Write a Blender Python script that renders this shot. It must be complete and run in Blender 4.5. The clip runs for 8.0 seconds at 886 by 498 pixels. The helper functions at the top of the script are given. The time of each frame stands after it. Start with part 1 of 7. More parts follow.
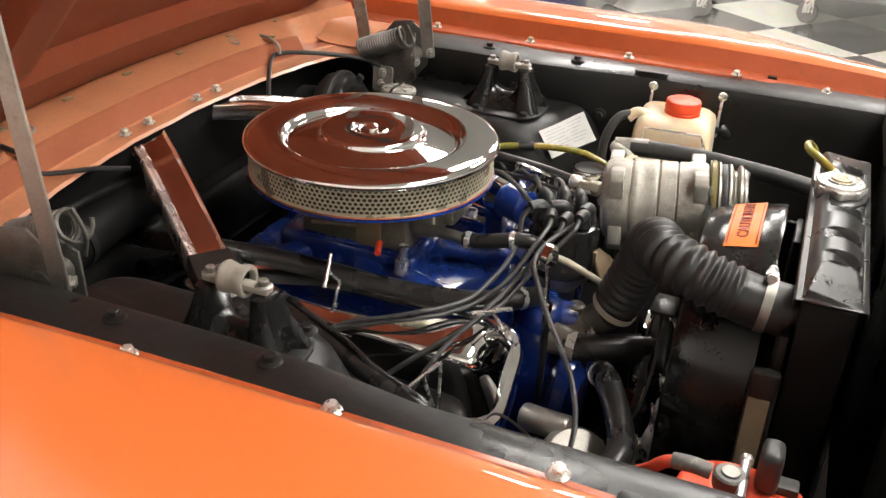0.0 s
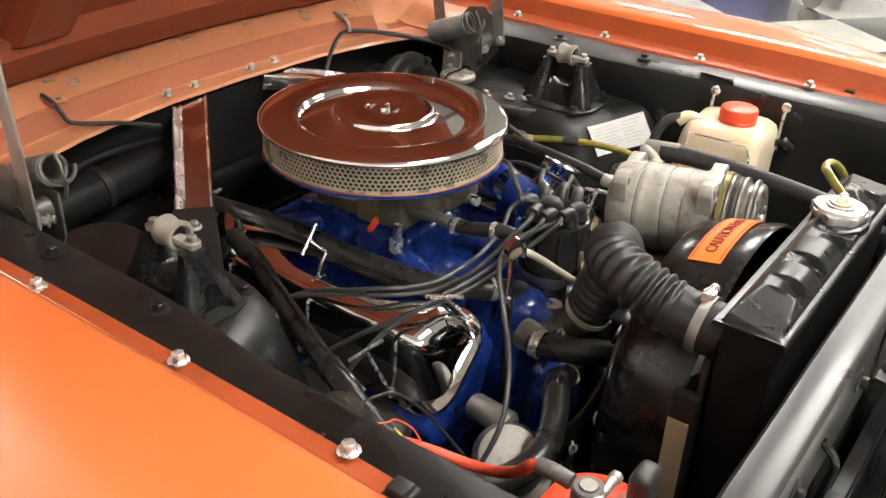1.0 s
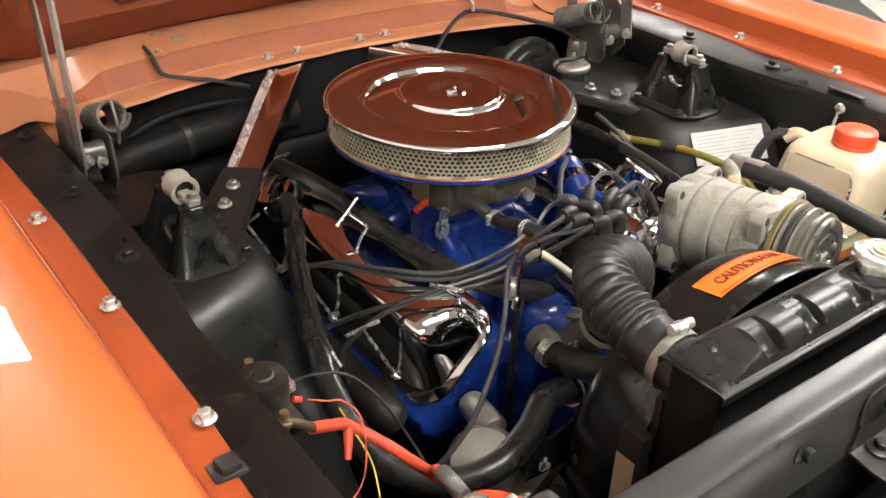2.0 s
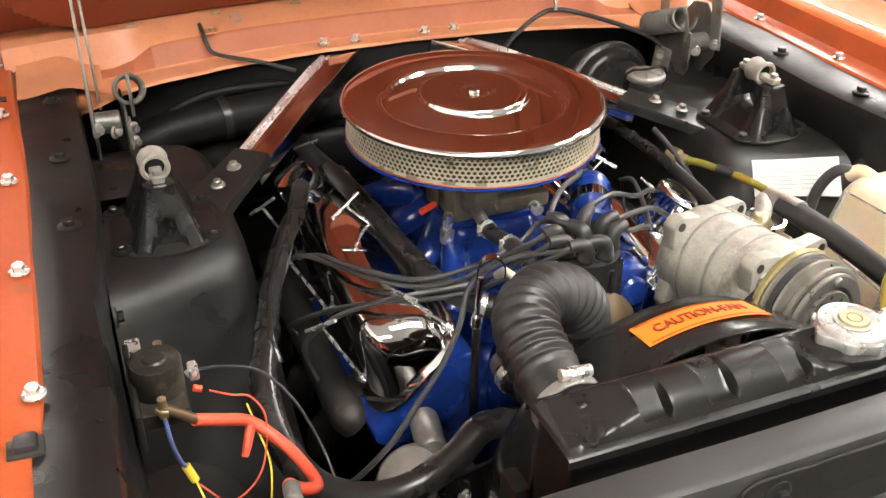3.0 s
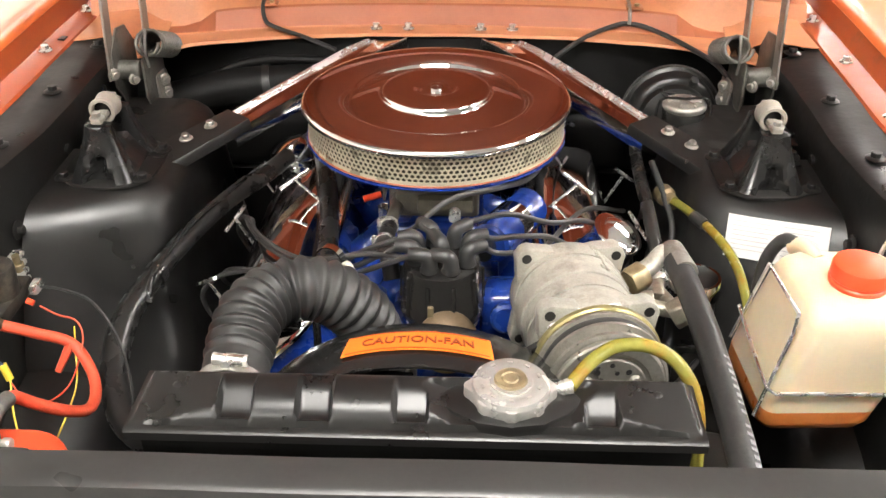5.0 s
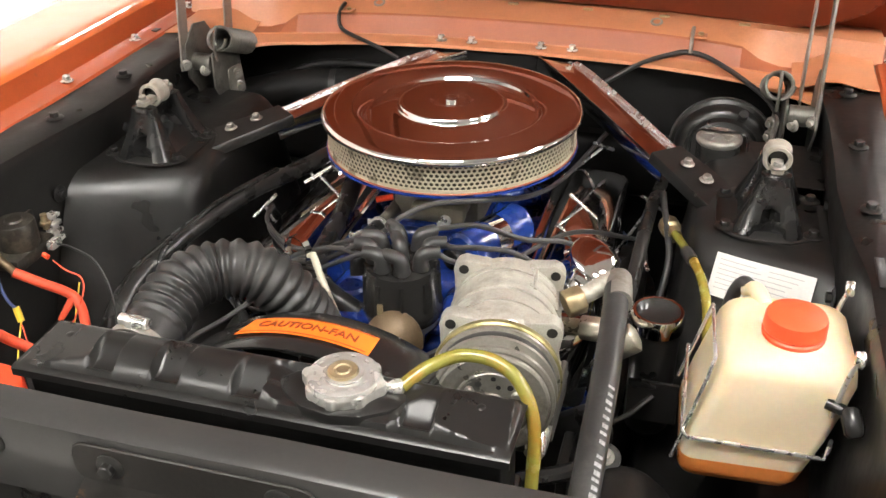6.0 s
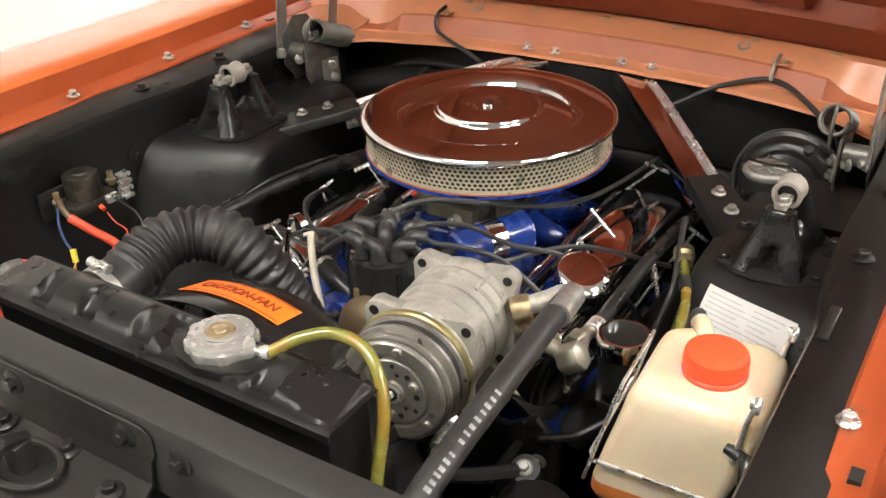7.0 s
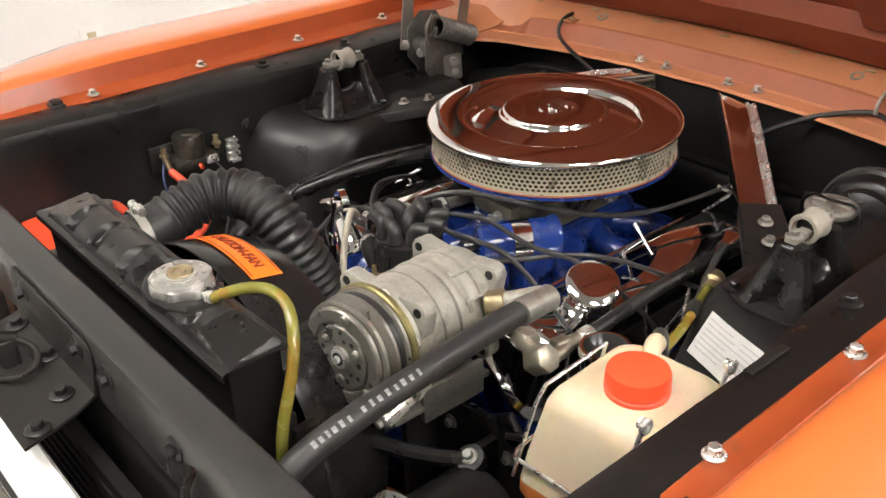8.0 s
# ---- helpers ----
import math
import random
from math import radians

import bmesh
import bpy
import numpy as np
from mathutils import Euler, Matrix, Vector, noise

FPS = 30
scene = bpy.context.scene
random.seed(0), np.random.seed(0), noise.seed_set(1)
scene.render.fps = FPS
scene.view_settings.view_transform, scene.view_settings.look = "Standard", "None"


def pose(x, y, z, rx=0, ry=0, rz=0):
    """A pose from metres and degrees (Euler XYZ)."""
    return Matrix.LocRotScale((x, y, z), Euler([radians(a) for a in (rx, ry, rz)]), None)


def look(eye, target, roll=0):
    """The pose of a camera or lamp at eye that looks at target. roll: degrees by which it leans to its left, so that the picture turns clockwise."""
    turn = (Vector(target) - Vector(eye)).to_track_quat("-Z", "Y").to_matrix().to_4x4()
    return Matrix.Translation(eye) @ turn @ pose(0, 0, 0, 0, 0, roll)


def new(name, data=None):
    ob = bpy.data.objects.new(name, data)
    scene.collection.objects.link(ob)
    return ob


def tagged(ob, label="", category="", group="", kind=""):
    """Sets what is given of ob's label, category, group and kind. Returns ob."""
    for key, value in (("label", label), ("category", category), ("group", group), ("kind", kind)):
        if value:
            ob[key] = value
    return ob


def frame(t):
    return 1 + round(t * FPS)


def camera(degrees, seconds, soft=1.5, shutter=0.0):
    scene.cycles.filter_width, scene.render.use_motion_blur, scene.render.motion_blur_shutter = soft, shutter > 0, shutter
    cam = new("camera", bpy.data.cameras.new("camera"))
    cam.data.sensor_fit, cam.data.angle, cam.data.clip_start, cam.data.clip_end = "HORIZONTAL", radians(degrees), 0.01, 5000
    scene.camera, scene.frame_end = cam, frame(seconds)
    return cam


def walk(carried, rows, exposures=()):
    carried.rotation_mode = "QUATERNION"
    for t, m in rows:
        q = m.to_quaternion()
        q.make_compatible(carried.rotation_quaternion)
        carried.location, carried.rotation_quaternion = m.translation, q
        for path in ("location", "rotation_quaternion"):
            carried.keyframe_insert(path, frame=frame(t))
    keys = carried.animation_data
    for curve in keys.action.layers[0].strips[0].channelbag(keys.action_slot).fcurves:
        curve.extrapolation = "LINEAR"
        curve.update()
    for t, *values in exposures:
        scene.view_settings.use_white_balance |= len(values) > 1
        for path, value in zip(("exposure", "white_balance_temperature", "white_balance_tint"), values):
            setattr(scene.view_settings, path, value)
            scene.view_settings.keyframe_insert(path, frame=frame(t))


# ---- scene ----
cam = camera(50.5, 8.0)
PATH = [
    (0, (-1.148, -0.559, 1.389), (0.501, 0.075, 0.451), 2.7),
    (0.5, (-1.095, -0.711, 1.396), (0.449, 0.133, 0.447), 2.6),
    (1, (-1.012, -0.83, 1.399), (0.416, 0.176, 0.425), 2.5),
    (1.5, (-0.928, -0.937, 1.406), (0.322, 0.259, 0.403), 2.3),
    (2, (-0.789, -1.017, 1.407), (0.259, 0.341, 0.379), 2.0),
    (2.2, (-0.733, -1.042, 1.407), (0.25, 0.362, 0.376), 1.7),
    (3.3, (-0.42, -1.133, 1.4), (0.104, 0.478, 0.337), 0.9),
    (3.5, (-0.365, -1.147, 1.405), (0.08, 0.484, 0.336), 0.9),
    (4, (-0.226, -1.178, 1.405), (0.027, 0.493, 0.336), 0.6),
    (4.5, (-0.076, -1.198, 1.405), (-0.003, 0.493, 0.338), 0.2),
    (5, (0.054, -1.207, 1.402), (-0.009, 0.487, 0.34), -0.1),
    (5.2, (0.114, -1.207, 1.402), (-0.017, 0.485, 0.344), -0.2),
    (6.3, (0.43, -1.182, 1.408), (-0.212, 0.418, 0.395), -1.3),
    (6.5, (0.487, -1.165, 1.405), (-0.246, 0.4, 0.398), -1.4),
    (7, (0.633, -1.105, 1.395), (-0.313, 0.35, 0.402), -1.8),
    (7.5, (0.772, -1.046, 1.388), (-0.394, 0.257, 0.417), -1.9),
    (8, (0.88, -0.952, 1.381), (-0.468, 0.172, 0.423), -2.1),
]
EXPOSURES = [(0, -0.03), (1, 0.08), (2, 0.15), (3.5, 0.55), (5, 0.45), (6.5, 0.14), (8, -0.17)]
walk(cam, [(t, look(eye, target, roll)) for t, eye, target, roll in PATH], EXPOSURES)

# ---- world and light ----
world = bpy.data.worlds.new("world")
scene.world = world
world.use_nodes = True
world.node_tree.nodes["Background"].inputs["Color"].default_value = (1.0, 0.95, 0.88, 1)
world.node_tree.nodes["Background"].inputs["Strength"].default_value = 0.05
PANEL_POWER = 37.0
LIGHTS = [(0.75, 2.85), (-0.48, 2.65), (5.0, -0.1), (0.1, -1.5), (-1.5, -3.2), (2.75, -1.1), (2.9, 0.45), (3.2, 2.8), (-1.3, 5.4), (1.5, 5.4), (4.5, 5.6), (-1.3, 8.4), (1.5, 8.4), (4.5, 8.4), (6.4, -0.7), (9.5, -0.6), (9.5, 3.6), (12.5, 2.0)]
HOOD_ANGLE = 50
RES_TURN = 3.0
LABEL = ((0.384, -0.140, 0.796), (0.497, -0.192, 0.806), (0.376, -0.170, 0.752), (0.489, -0.222, 0.758))

# ---- tools for building ----
def deg(a):
    return radians(a)


def thing(name, origin, label, category, group="", kind=""):
    ob = new(name)
    ob.location = origin
    ob.empty_display_size = 0.02
    return tagged(ob, label, category, group, kind)


def root_place(parent):
    p = Vector((0, 0, 0))
    while parent is not None:
        p += parent.location
        parent = parent.parent
    return p


def finish(bm, name, mat, angle=0.65):
    for f in bm.faces:
        f.smooth = True
    for e in bm.edges:
        if len(e.link_faces) == 2:
            e.smooth = e.calc_face_angle(0) < angle
    me = bpy.data.meshes.new(name)
    bm.to_mesh(me)
    bm.free()
    mats = mat if isinstance(mat, (list, tuple)) else [mat]
    for m in mats:
        me.materials.append(m)
    return me


def part(name, bm, mat, parent, label="", angle=0.65):
    """One mesh object under a thing or a part; the bmesh is given in world places."""
    base = root_place(parent)
    bmesh.ops.translate(bm, vec=-base, verts=bm.verts[:])
    ob = new(name, finish(bm, name, mat, angle))
    ob.parent = parent
    return tagged(ob, label)


def single(name, bm, mat, label, category, group="", kind="", origin=(0, 0, 0), angle=0.65):
    """A thing of one mesh."""
    bmesh.ops.translate(bm, vec=-Vector(origin), verts=bm.verts[:])
    ob = new(name, finish(bm, name, mat, angle))
    ob.location = origin
    return tagged(ob, label, category, group, kind)


def placed(name, me, parent, m, label=""):
    """A part that shares the mesh me, at the world pose m."""
    ob = new(name, me)
    ob.parent = parent
    ob.matrix_basis = Matrix.Translation(-root_place(parent)) @ m
    return tagged(ob, label)


def along(p, d):
    """A pose at p whose z axis runs along d."""
    return Matrix.Translation(p) @ Vector(d).to_track_quat("Z", "Y").to_matrix().to_4x4()


def box(x0, x1, y0, y1, z0, z1, bevel=0.0, seg=2, m=None):
    bm = bmesh.new()
    bmesh.ops.create_cube(bm, size=1)
    for v in bm.verts:
        v.co = Vector(((x0 + x1) / 2 + v.co.x * (x1 - x0), (y0 + y1) / 2 + v.co.y * (y1 - y0), (z0 + z1) / 2 + v.co.z * (z1 - z0)))
    if bevel:
        bmesh.ops.bevel(bm, geom=bm.edges[:], offset=bevel, segments=seg, profile=0.5, affect="EDGES")
    if m is not None:
        bmesh.ops.transform(bm, matrix=m, verts=bm.verts[:])
    return bm


def lathe(profile, m, seg=32, sweep=None):
    """Profile of (radius, height) turned round the z axis of m."""
    bm = bmesh.new()
    rings = []
    for r, h in profile:
        if r < 1e-6:
            rings.append([bm.verts.new(m @ Vector((0, 0, h)))])
        else:
            rings.append([bm.verts.new(m @ Vector((r * math.cos(2 * math.pi * k / seg), r * math.sin(2 * math.pi * k / seg), h))) for k in range(seg)])
    for a, b in zip(rings, rings[1:]):
        for k in range(seg):
            j = (k + 1) % seg
            va = [a[k % len(a)], a[j % len(a)]] if len(a) > 1 else [a[0]]
            vb = [b[j % len(b)], b[k % len(b)]] if len(b) > 1 else [b[0]]
            if len(va) + len(vb) > 2:
                bm.faces.new(va + vb)
    bmesh.ops.recalc_face_normals(bm, faces=bm.faces[:])
    return bm


def spline(pts, n=8):
    """A smooth line through pts."""
    p = [Vector(q) for q in pts]
    if len(p) == 2:
        return [p[0].lerp(p[1], i / n) for i in range(n + 1)]
    p = [p[0] * 2 - p[1]] + p + [p[-1] * 2 - p[-2]]
    out = []
    for a, b, c, d in zip(p, p[1:], p[2:], p[3:]):
        for i in range(n):
            t = i / n
            out.append(0.5 * ((2 * b) + (c - a) * t + (2 * a - 5 * b + 4 * c - d) * t * t + (3 * b - a - 3 * c + d) * t ** 3))
    out.append(p[-2])
    return out


def tube(pts, r, seg=10, n=8, rad=None, wall=0.0, smooth=True):
    """A hose of radius r through pts; rad(s) scales the radius along the length s in metres."""
    line = spline(pts, n) if smooth else [Vector(q) for q in pts]
    bm = bmesh.new()
    rings = []
    up = None
    s = 0.0
    for i, p in enumerate(line):
        d = (line[min(i + 1, len(line) - 1)] - line[max(i - 1, 0)]).normalized()
        if up is None:
            up = d.orthogonal().normalized()
        up = (up - d * up.dot(d)).normalized()
        side = d.cross(up)
        if i:
            s += (p - line[i - 1]).length
        rr = r * (rad(s) if rad else 1.0)
        rings.append([bm.verts.new(p + (up * math.cos(2 * math.pi * k / seg) + side * math.sin(2 * math.pi * k / seg)) * rr) for k in range(seg)])
    for a, b in zip(rings, rings[1:]):
        for k in range(seg):
            bm.faces.new((a[k], a[(k + 1) % seg], b[(k + 1) % seg], b[k]))
    bm.faces.new(rings[0][::-1])
    bm.faces.new(rings[-1])
    bmesh.ops.recalc_face_normals(bm, faces=bm.faces[:])
    return bm


def rod(a, b, r, seg=12):
    return tube([a, b], r, seg, 1)


def prism(poly, depth, m, bevel=0.0, seg=2):
    """A flat outline in the x-y plane of m, drawn out along its z axis."""
    bm = bmesh.new()
    lo = [bm.verts.new((x, y, 0)) for x, y in poly]
    hi = [bm.verts.new((x, y, depth)) for x, y in poly]
    bm.faces.new(lo[::-1])
    bm.faces.new(hi)
    n = len(poly)
    for k in range(n):
        bm.faces.new((lo[k], lo[(k + 1) % n], hi[(k + 1) % n], hi[k]))
    bmesh.ops.recalc_face_normals(bm, faces=bm.faces[:])
    if bevel:
        bmesh.ops.bevel(bm, geom=bm.edges[:], offset=bevel, segments=seg, profile=0.5, affect="EDGES")
    bmesh.ops.transform(bm, matrix=m, verts=bm.verts[:])
    return bm


def sheet(rows, thick=0.0015):
    """A pressed sheet through a grid of points, with its thickness."""
    bm = bmesh.new()
    g = [[bm.verts.new(p) for p in row] for row in rows]
    for a, b in zip(g, g[1:]):
        for k in range(len(a) - 1):
            bm.faces.new((a[k], a[k + 1], b[k + 1], b[k]))
    bmesh.ops.recalc_face_normals(bm, faces=bm.faces[:])
    bmesh.ops.solidify(bm, geom=bm.faces[:], thickness=thick)
    bmesh.ops.recalc_face_normals(bm, faces=bm.faces[:])
    return bm


def merge(*parts):
    out = bmesh.new()
    for b in parts:
        me = bpy.data.meshes.new("tmp")
        b.to_mesh(me)
        b.free()
        out.from_mesh(me)
        bpy.data.meshes.remove(me)
    return out


def rounded(w, h, r, n=4):
    """A rectangle w by h round the middle, with round corners."""
    pts = []
    for cx, cy, a0 in ((w / 2 - r, h / 2 - r, 0), (-w / 2 + r, h / 2 - r, 90), (-w / 2 + r, -h / 2 + r, 180), (w / 2 - r, -h / 2 + r, 270)):
        for i in range(n + 1):
            a = deg(a0 + 90 * i / n)
            pts.append((cx + r * math.cos(a), cy + r * math.sin(a)))
    return pts


def smoothstep(a, b, x):
    t = min(max((x - a) / (b - a), 0), 1)
    return t * t * (3 - 2 * t)


def letters(text, size, bend, thick=0.0004, weight=0.0):
    """Lettering as a mesh; bend turns a flat place (x, y, z) into the place in the world."""
    cu = bpy.data.curves.new("lettering", "FONT")
    cu.body, cu.size, cu.align_x, cu.align_y, cu.extrude, cu.offset = text, size, "CENTER", "CENTER", thick, weight
    ob = bpy.data.objects.new("lettering", cu)
    scene.collection.objects.link(ob)
    me = bpy.data.meshes.new_from_object(ob.evaluated_get(bpy.context.evaluated_depsgraph_get()))
    bpy.data.objects.remove(ob)
    bpy.data.curves.remove(cu)
    bm = bmesh.new()
    bm.from_mesh(me)
    bpy.data.meshes.remove(me)
    for v in bm.verts:
        v.co = Vector(bend(*v.co))
    return bm


# ---- materials ----
def material(name, color, rough=0.5, metal=0.0, vary=0.15, scale=20.0, fine=300.0, bump=0.05, coat=0.0, stain=None, stain_at=(0.55, 0.7), stain_scale=8.0, rough_vary=0.12, transmission=0.0, ior=1.45, bump_scale=0.002, subsurface=0.0, coat_rough=0.03, coat_ior=1.5):
    """A procedural surface: base colour with variation at two scales, an optional stain colour, uneven gloss and fine relief."""
    m = bpy.data.materials.new(name)
    m.use_nodes = True
    nt = m.node_tree
    nodes, links = nt.nodes, nt.links
    bs = nodes["Principled BSDF"]
    tc = nodes.new("ShaderNodeTexCoord")

    def noise_tex(sc, detail=4.0, rgh=0.6):
        t = nodes.new("ShaderNodeTexNoise")
        t.inputs["Scale"].default_value, t.inputs["Detail"].default_value, t.inputs["Roughness"].default_value = sc, detail, rgh
        links.new(tc.outputs["Object"], t.inputs["Vector"])
        return t

    big, small = noise_tex(scale), noise_tex(fine, 2.0)
    mix = nodes.new("ShaderNodeMath")
    mix.operation = "MULTIPLY_ADD"
    links.new(small.outputs["Fac"], mix.inputs[0])
    mix.inputs[1].default_value = 0.4
    links.new(big.outputs["Fac"], mix.inputs[2])
    ramp = nodes.new("ShaderNodeMapRange")
    ramp.inputs["From Min"].default_value, ramp.inputs["From Max"].default_value = 0.45, 0.95
    ramp.inputs["To Min"].default_value, ramp.inputs["To Max"].default_value = 1 - vary, 1 + vary
    links.new(mix.outputs[0], ramp.inputs["Value"])
    hsv = nodes.new("ShaderNodeHueSaturation")
    hsv.inputs["Color"].default_value = (*color, 1)
    links.new(ramp.outputs[0], hsv.inputs["Value"])
    out = hsv.outputs["Color"]
    if stain is not None:
        st = noise_tex(stain_scale, 6.0, 0.7)
        sr = nodes.new("ShaderNodeMapRange")
        sr.inputs["From Min"].default_value, sr.inputs["From Max"].default_value = stain_at
        links.new(st.outputs["Fac"], sr.inputs["Value"])
        mc = nodes.new("ShaderNodeMix")
        mc.data_type = "RGBA"
        links.new(sr.outputs[0], mc.inputs["Factor"])
        links.new(out, mc.inputs["A"])
        mc.inputs["B"].default_value = (*stain, 1)
        out = mc.outputs["Result"]
    links.new(out, bs.inputs["Base Color"])
    rr = nodes.new("ShaderNodeMapRange")
    rr.inputs["From Min"].default_value, rr.inputs["From Max"].default_value = 0.3, 0.7
    rr.inputs["To Min"].default_value, rr.inputs["To Max"].default_value = max(rough - rough_vary, 0.01), min(rough + rough_vary, 1)
    links.new(big.outputs["Fac"], rr.inputs["Value"])
    links.new(rr.outputs[0], bs.inputs["Roughness"])
    bs.inputs["Metallic"].default_value = metal
    bs.inputs["Coat Weight"].default_value = coat
    bs.inputs["Coat Roughness"].default_value = coat_rough
    bs.inputs["Coat IOR"].default_value = coat_ior
    bs.inputs["IOR"].default_value = ior
    bs.inputs["Transmission Weight"].default_value = transmission
    if subsurface:
        bs.inputs["Subsurface Weight"].default_value = subsurface
        bs.inputs["Subsurface Radius"].default_value = (0.02, 0.012, 0.006)
    if bump:
        bp = nodes.new("ShaderNodeBump")
        bp.inputs["Strength"].default_value = bump
        bp.inputs["Distance"].default_value = bump_scale
        links.new(mix.outputs[0], bp.inputs["Height"])
        links.new(bp.outputs[0], bs.inputs["Normal"])
    return m


ORANGE = material("orange_paint", (0.72, 0.165, 0.038), 0.42, 0.0, 0.05, 3, 600, 0.008, coat=1.0, coat_ior=2.0)
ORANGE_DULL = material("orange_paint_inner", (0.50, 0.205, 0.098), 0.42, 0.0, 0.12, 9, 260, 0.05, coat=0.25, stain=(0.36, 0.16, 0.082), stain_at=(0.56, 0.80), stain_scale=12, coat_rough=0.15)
# upright cowl face: its weaker light is put into a darker, redder orange
ORANGE_RISER = material("shade_dark_riser_orange", (0.345, 0.108, 0.050), 0.46, 0.0, 0.12, 7, 260, 0.05, stain=(0.29, 0.085, 0.040), stain_at=(0.48, 0.82), stain_scale=9)
ORANGE_FLANGE = material("dark_red_orange_paint", (0.37, 0.070, 0.019), 0.40, 0.0, 0.14, 14, 260, 0.05, coat=0.35, stain=(0.20, 0.065, 0.03), stain_at=(0.58, 0.78), stain_scale=20, coat_rough=0.12)
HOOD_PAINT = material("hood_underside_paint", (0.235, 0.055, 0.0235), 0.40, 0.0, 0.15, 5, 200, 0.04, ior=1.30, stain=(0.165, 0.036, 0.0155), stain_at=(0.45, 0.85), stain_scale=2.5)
CHROME = material("chrome_plate", (0.86, 0.86, 0.86), 0.05, 1.0, 0.03, 8, 300, 0.015, rough_vary=0.03)
CHROME_LID = material("polished_chrome", (0.86, 0.86, 0.86), 0.055, 1.0, 0.01, 8, 300, 0.0, rough_vary=0.012)
CHROME_WORN = material("worn_chrome", (0.80, 0.79, 0.77), 0.10, 1.0, 0.08, 14, 260, 0.04, rough_vary=0.06)
# paler, hazier chrome stands in for the white reflection along the brace edge
CHROME_SOFT = material("reflection_pale_chrome", (0.90, 0.89, 0.86), 0.26, 0.84, 0.16, 14, 260, 0.10, rough_vary=0.14)
STEEL = material("zinc_steel", (0.70, 0.69, 0.65), 0.30, 0.75, 0.18, 60, 500, 0.08)
STEEL_DULL = material("dull_steel", (0.36, 0.345, 0.31), 0.48, 0.75, 0.22, 22, 300, 0.10, stain=(0.16, 0.12, 0.08), stain_at=(0.55, 0.8), stain_scale=25)
PUMP_CAST = material("oily_cast_metal", (0.17, 0.155, 0.13), 0.42, 0.4, 0.3, 24, 300, 0.2, stain=(0.06, 0.048, 0.034), stain_at=(0.48, 0.75), stain_scale=26)
HINGE = material("greasy_grey_steel", (0.14, 0.135, 0.12), 0.40, 0.5, 0.30, 24, 300, 0.12, stain=(0.04, 0.034, 0.028), stain_at=(0.50, 0.72), stain_scale=22)
ALU = material("cast_aluminium", (0.40, 0.385, 0.335), 0.46, 0.35, 0.28, 16, 420, 0.30, stain=(0.13, 0.118, 0.090), stain_at=(0.50, 0.74), stain_scale=15)
BLACK = material("satin_black_paint", (0.0130, 0.0126, 0.0120), 0.34, 0.0, 0.35, 7, 240, 0.14, stain=(0.020, 0.019, 0.017), stain_at=(0.42, 0.90), stain_scale=5, rough_vary=0.12)
APRON_BLACK = material("worn_black_apron_paint", (0.0090, 0.0087, 0.0082), 0.39, 0.0, 0.24, 5, 90, 0.34, ior=1.48, stain=(0.021, 0.0195, 0.017), stain_at=(0.48, 0.86), stain_scale=5.5, rough_vary=0.20)
BLACK_DEEP = material("flat_black_undercoat", (0.0068, 0.0066, 0.0063), 0.55, 0.0, 0.4, 9, 240, 0.15, ior=1.25, stain=(0.0115, 0.011, 0.0105), stain_at=(0.55, 0.85), stain_scale=8)
BAR_BLACK = material("semi_gloss_black_bar", (0.026, 0.0255, 0.025), 0.30, 0.0, 0.22, 5, 240, 0.05, stain=(0.040, 0.0385, 0.036), stain_at=(0.35, 0.95), stain_scale=3, rough_vary=0.05)
CAP_STEEL = material("scuffed_cap_steel", (0.52, 0.51, 0.48), 0.30, 0.60, 0.16, 20, 300, 0.10, stain=(0.34, 0.32, 0.28), stain_at=(0.50, 0.78), stain_scale=34)
DULL_TAN = material("dull_plated_canister", (0.115, 0.080, 0.045), 0.45, 0.5, 0.25, 20, 300, 0.08, stain=(0.07, 0.05, 0.03), stain_at=(0.5, 0.8), stain_scale=24)
BLACK_GLOSS = material("gloss_black_paint", (0.0135, 0.0133, 0.0130), 0.20, 0.0, 0.3, 12, 300, 0.08, stain=(0.03, 0.028, 0.026), stain_at=(0.55, 0.85), stain_scale=14)
BLACK_TANK = material("radiator_black_paint", (0.0095, 0.0092, 0.009), 0.30, 0.0, 0.2, 30, 400, 0.03, stain=(0.017, 0.016, 0.015), stain_at=(0.35, 0.95), stain_scale=4, rough_vary=0.04)
RUBBER = material("black_rubber", (0.024, 0.0235, 0.023), 0.42, 0.0, 0.25, 16, 300, 0.14, stain=(0.055, 0.053, 0.05), stain_at=(0.55, 0.85), stain_scale=20)
HOSE_BLACK = material("glossy_black_hose", (0.0175, 0.0168, 0.0160), 0.30, 0.0, 0.25, 16, 300, 0.10, stain=(0.028, 0.026, 0.024), stain_at=(0.55, 0.85), stain_scale=20)
NICKEL = material("tarnished_nickel_plate", (0.50, 0.47, 0.38), 0.34, 0.70, 0.22, 30, 300, 0.08, stain=(0.24, 0.21, 0.15), stain_at=(0.52, 0.8), stain_scale=30)
TEE_STEEL = material("bright_plated_rod", (0.84, 0.83, 0.80), 0.26, 0.85, 0.08, 40, 300, 0.05)
LEAD = material("ignition_lead_rubber", (0.040, 0.039, 0.038), 0.38, 0.0, 0.2, 16, 400, 0.06, stain=(0.075, 0.072, 0.068), stain_at=(0.55, 0.85), stain_scale=28)
RUBBER_GREY = material("grey_black_rubber", (0.055, 0.054, 0.052), 0.44, 0.0, 0.2, 16, 400, 0.12, stain=(0.11, 0.105, 0.10), stain_at=(0.55, 0.85), stain_scale=28)
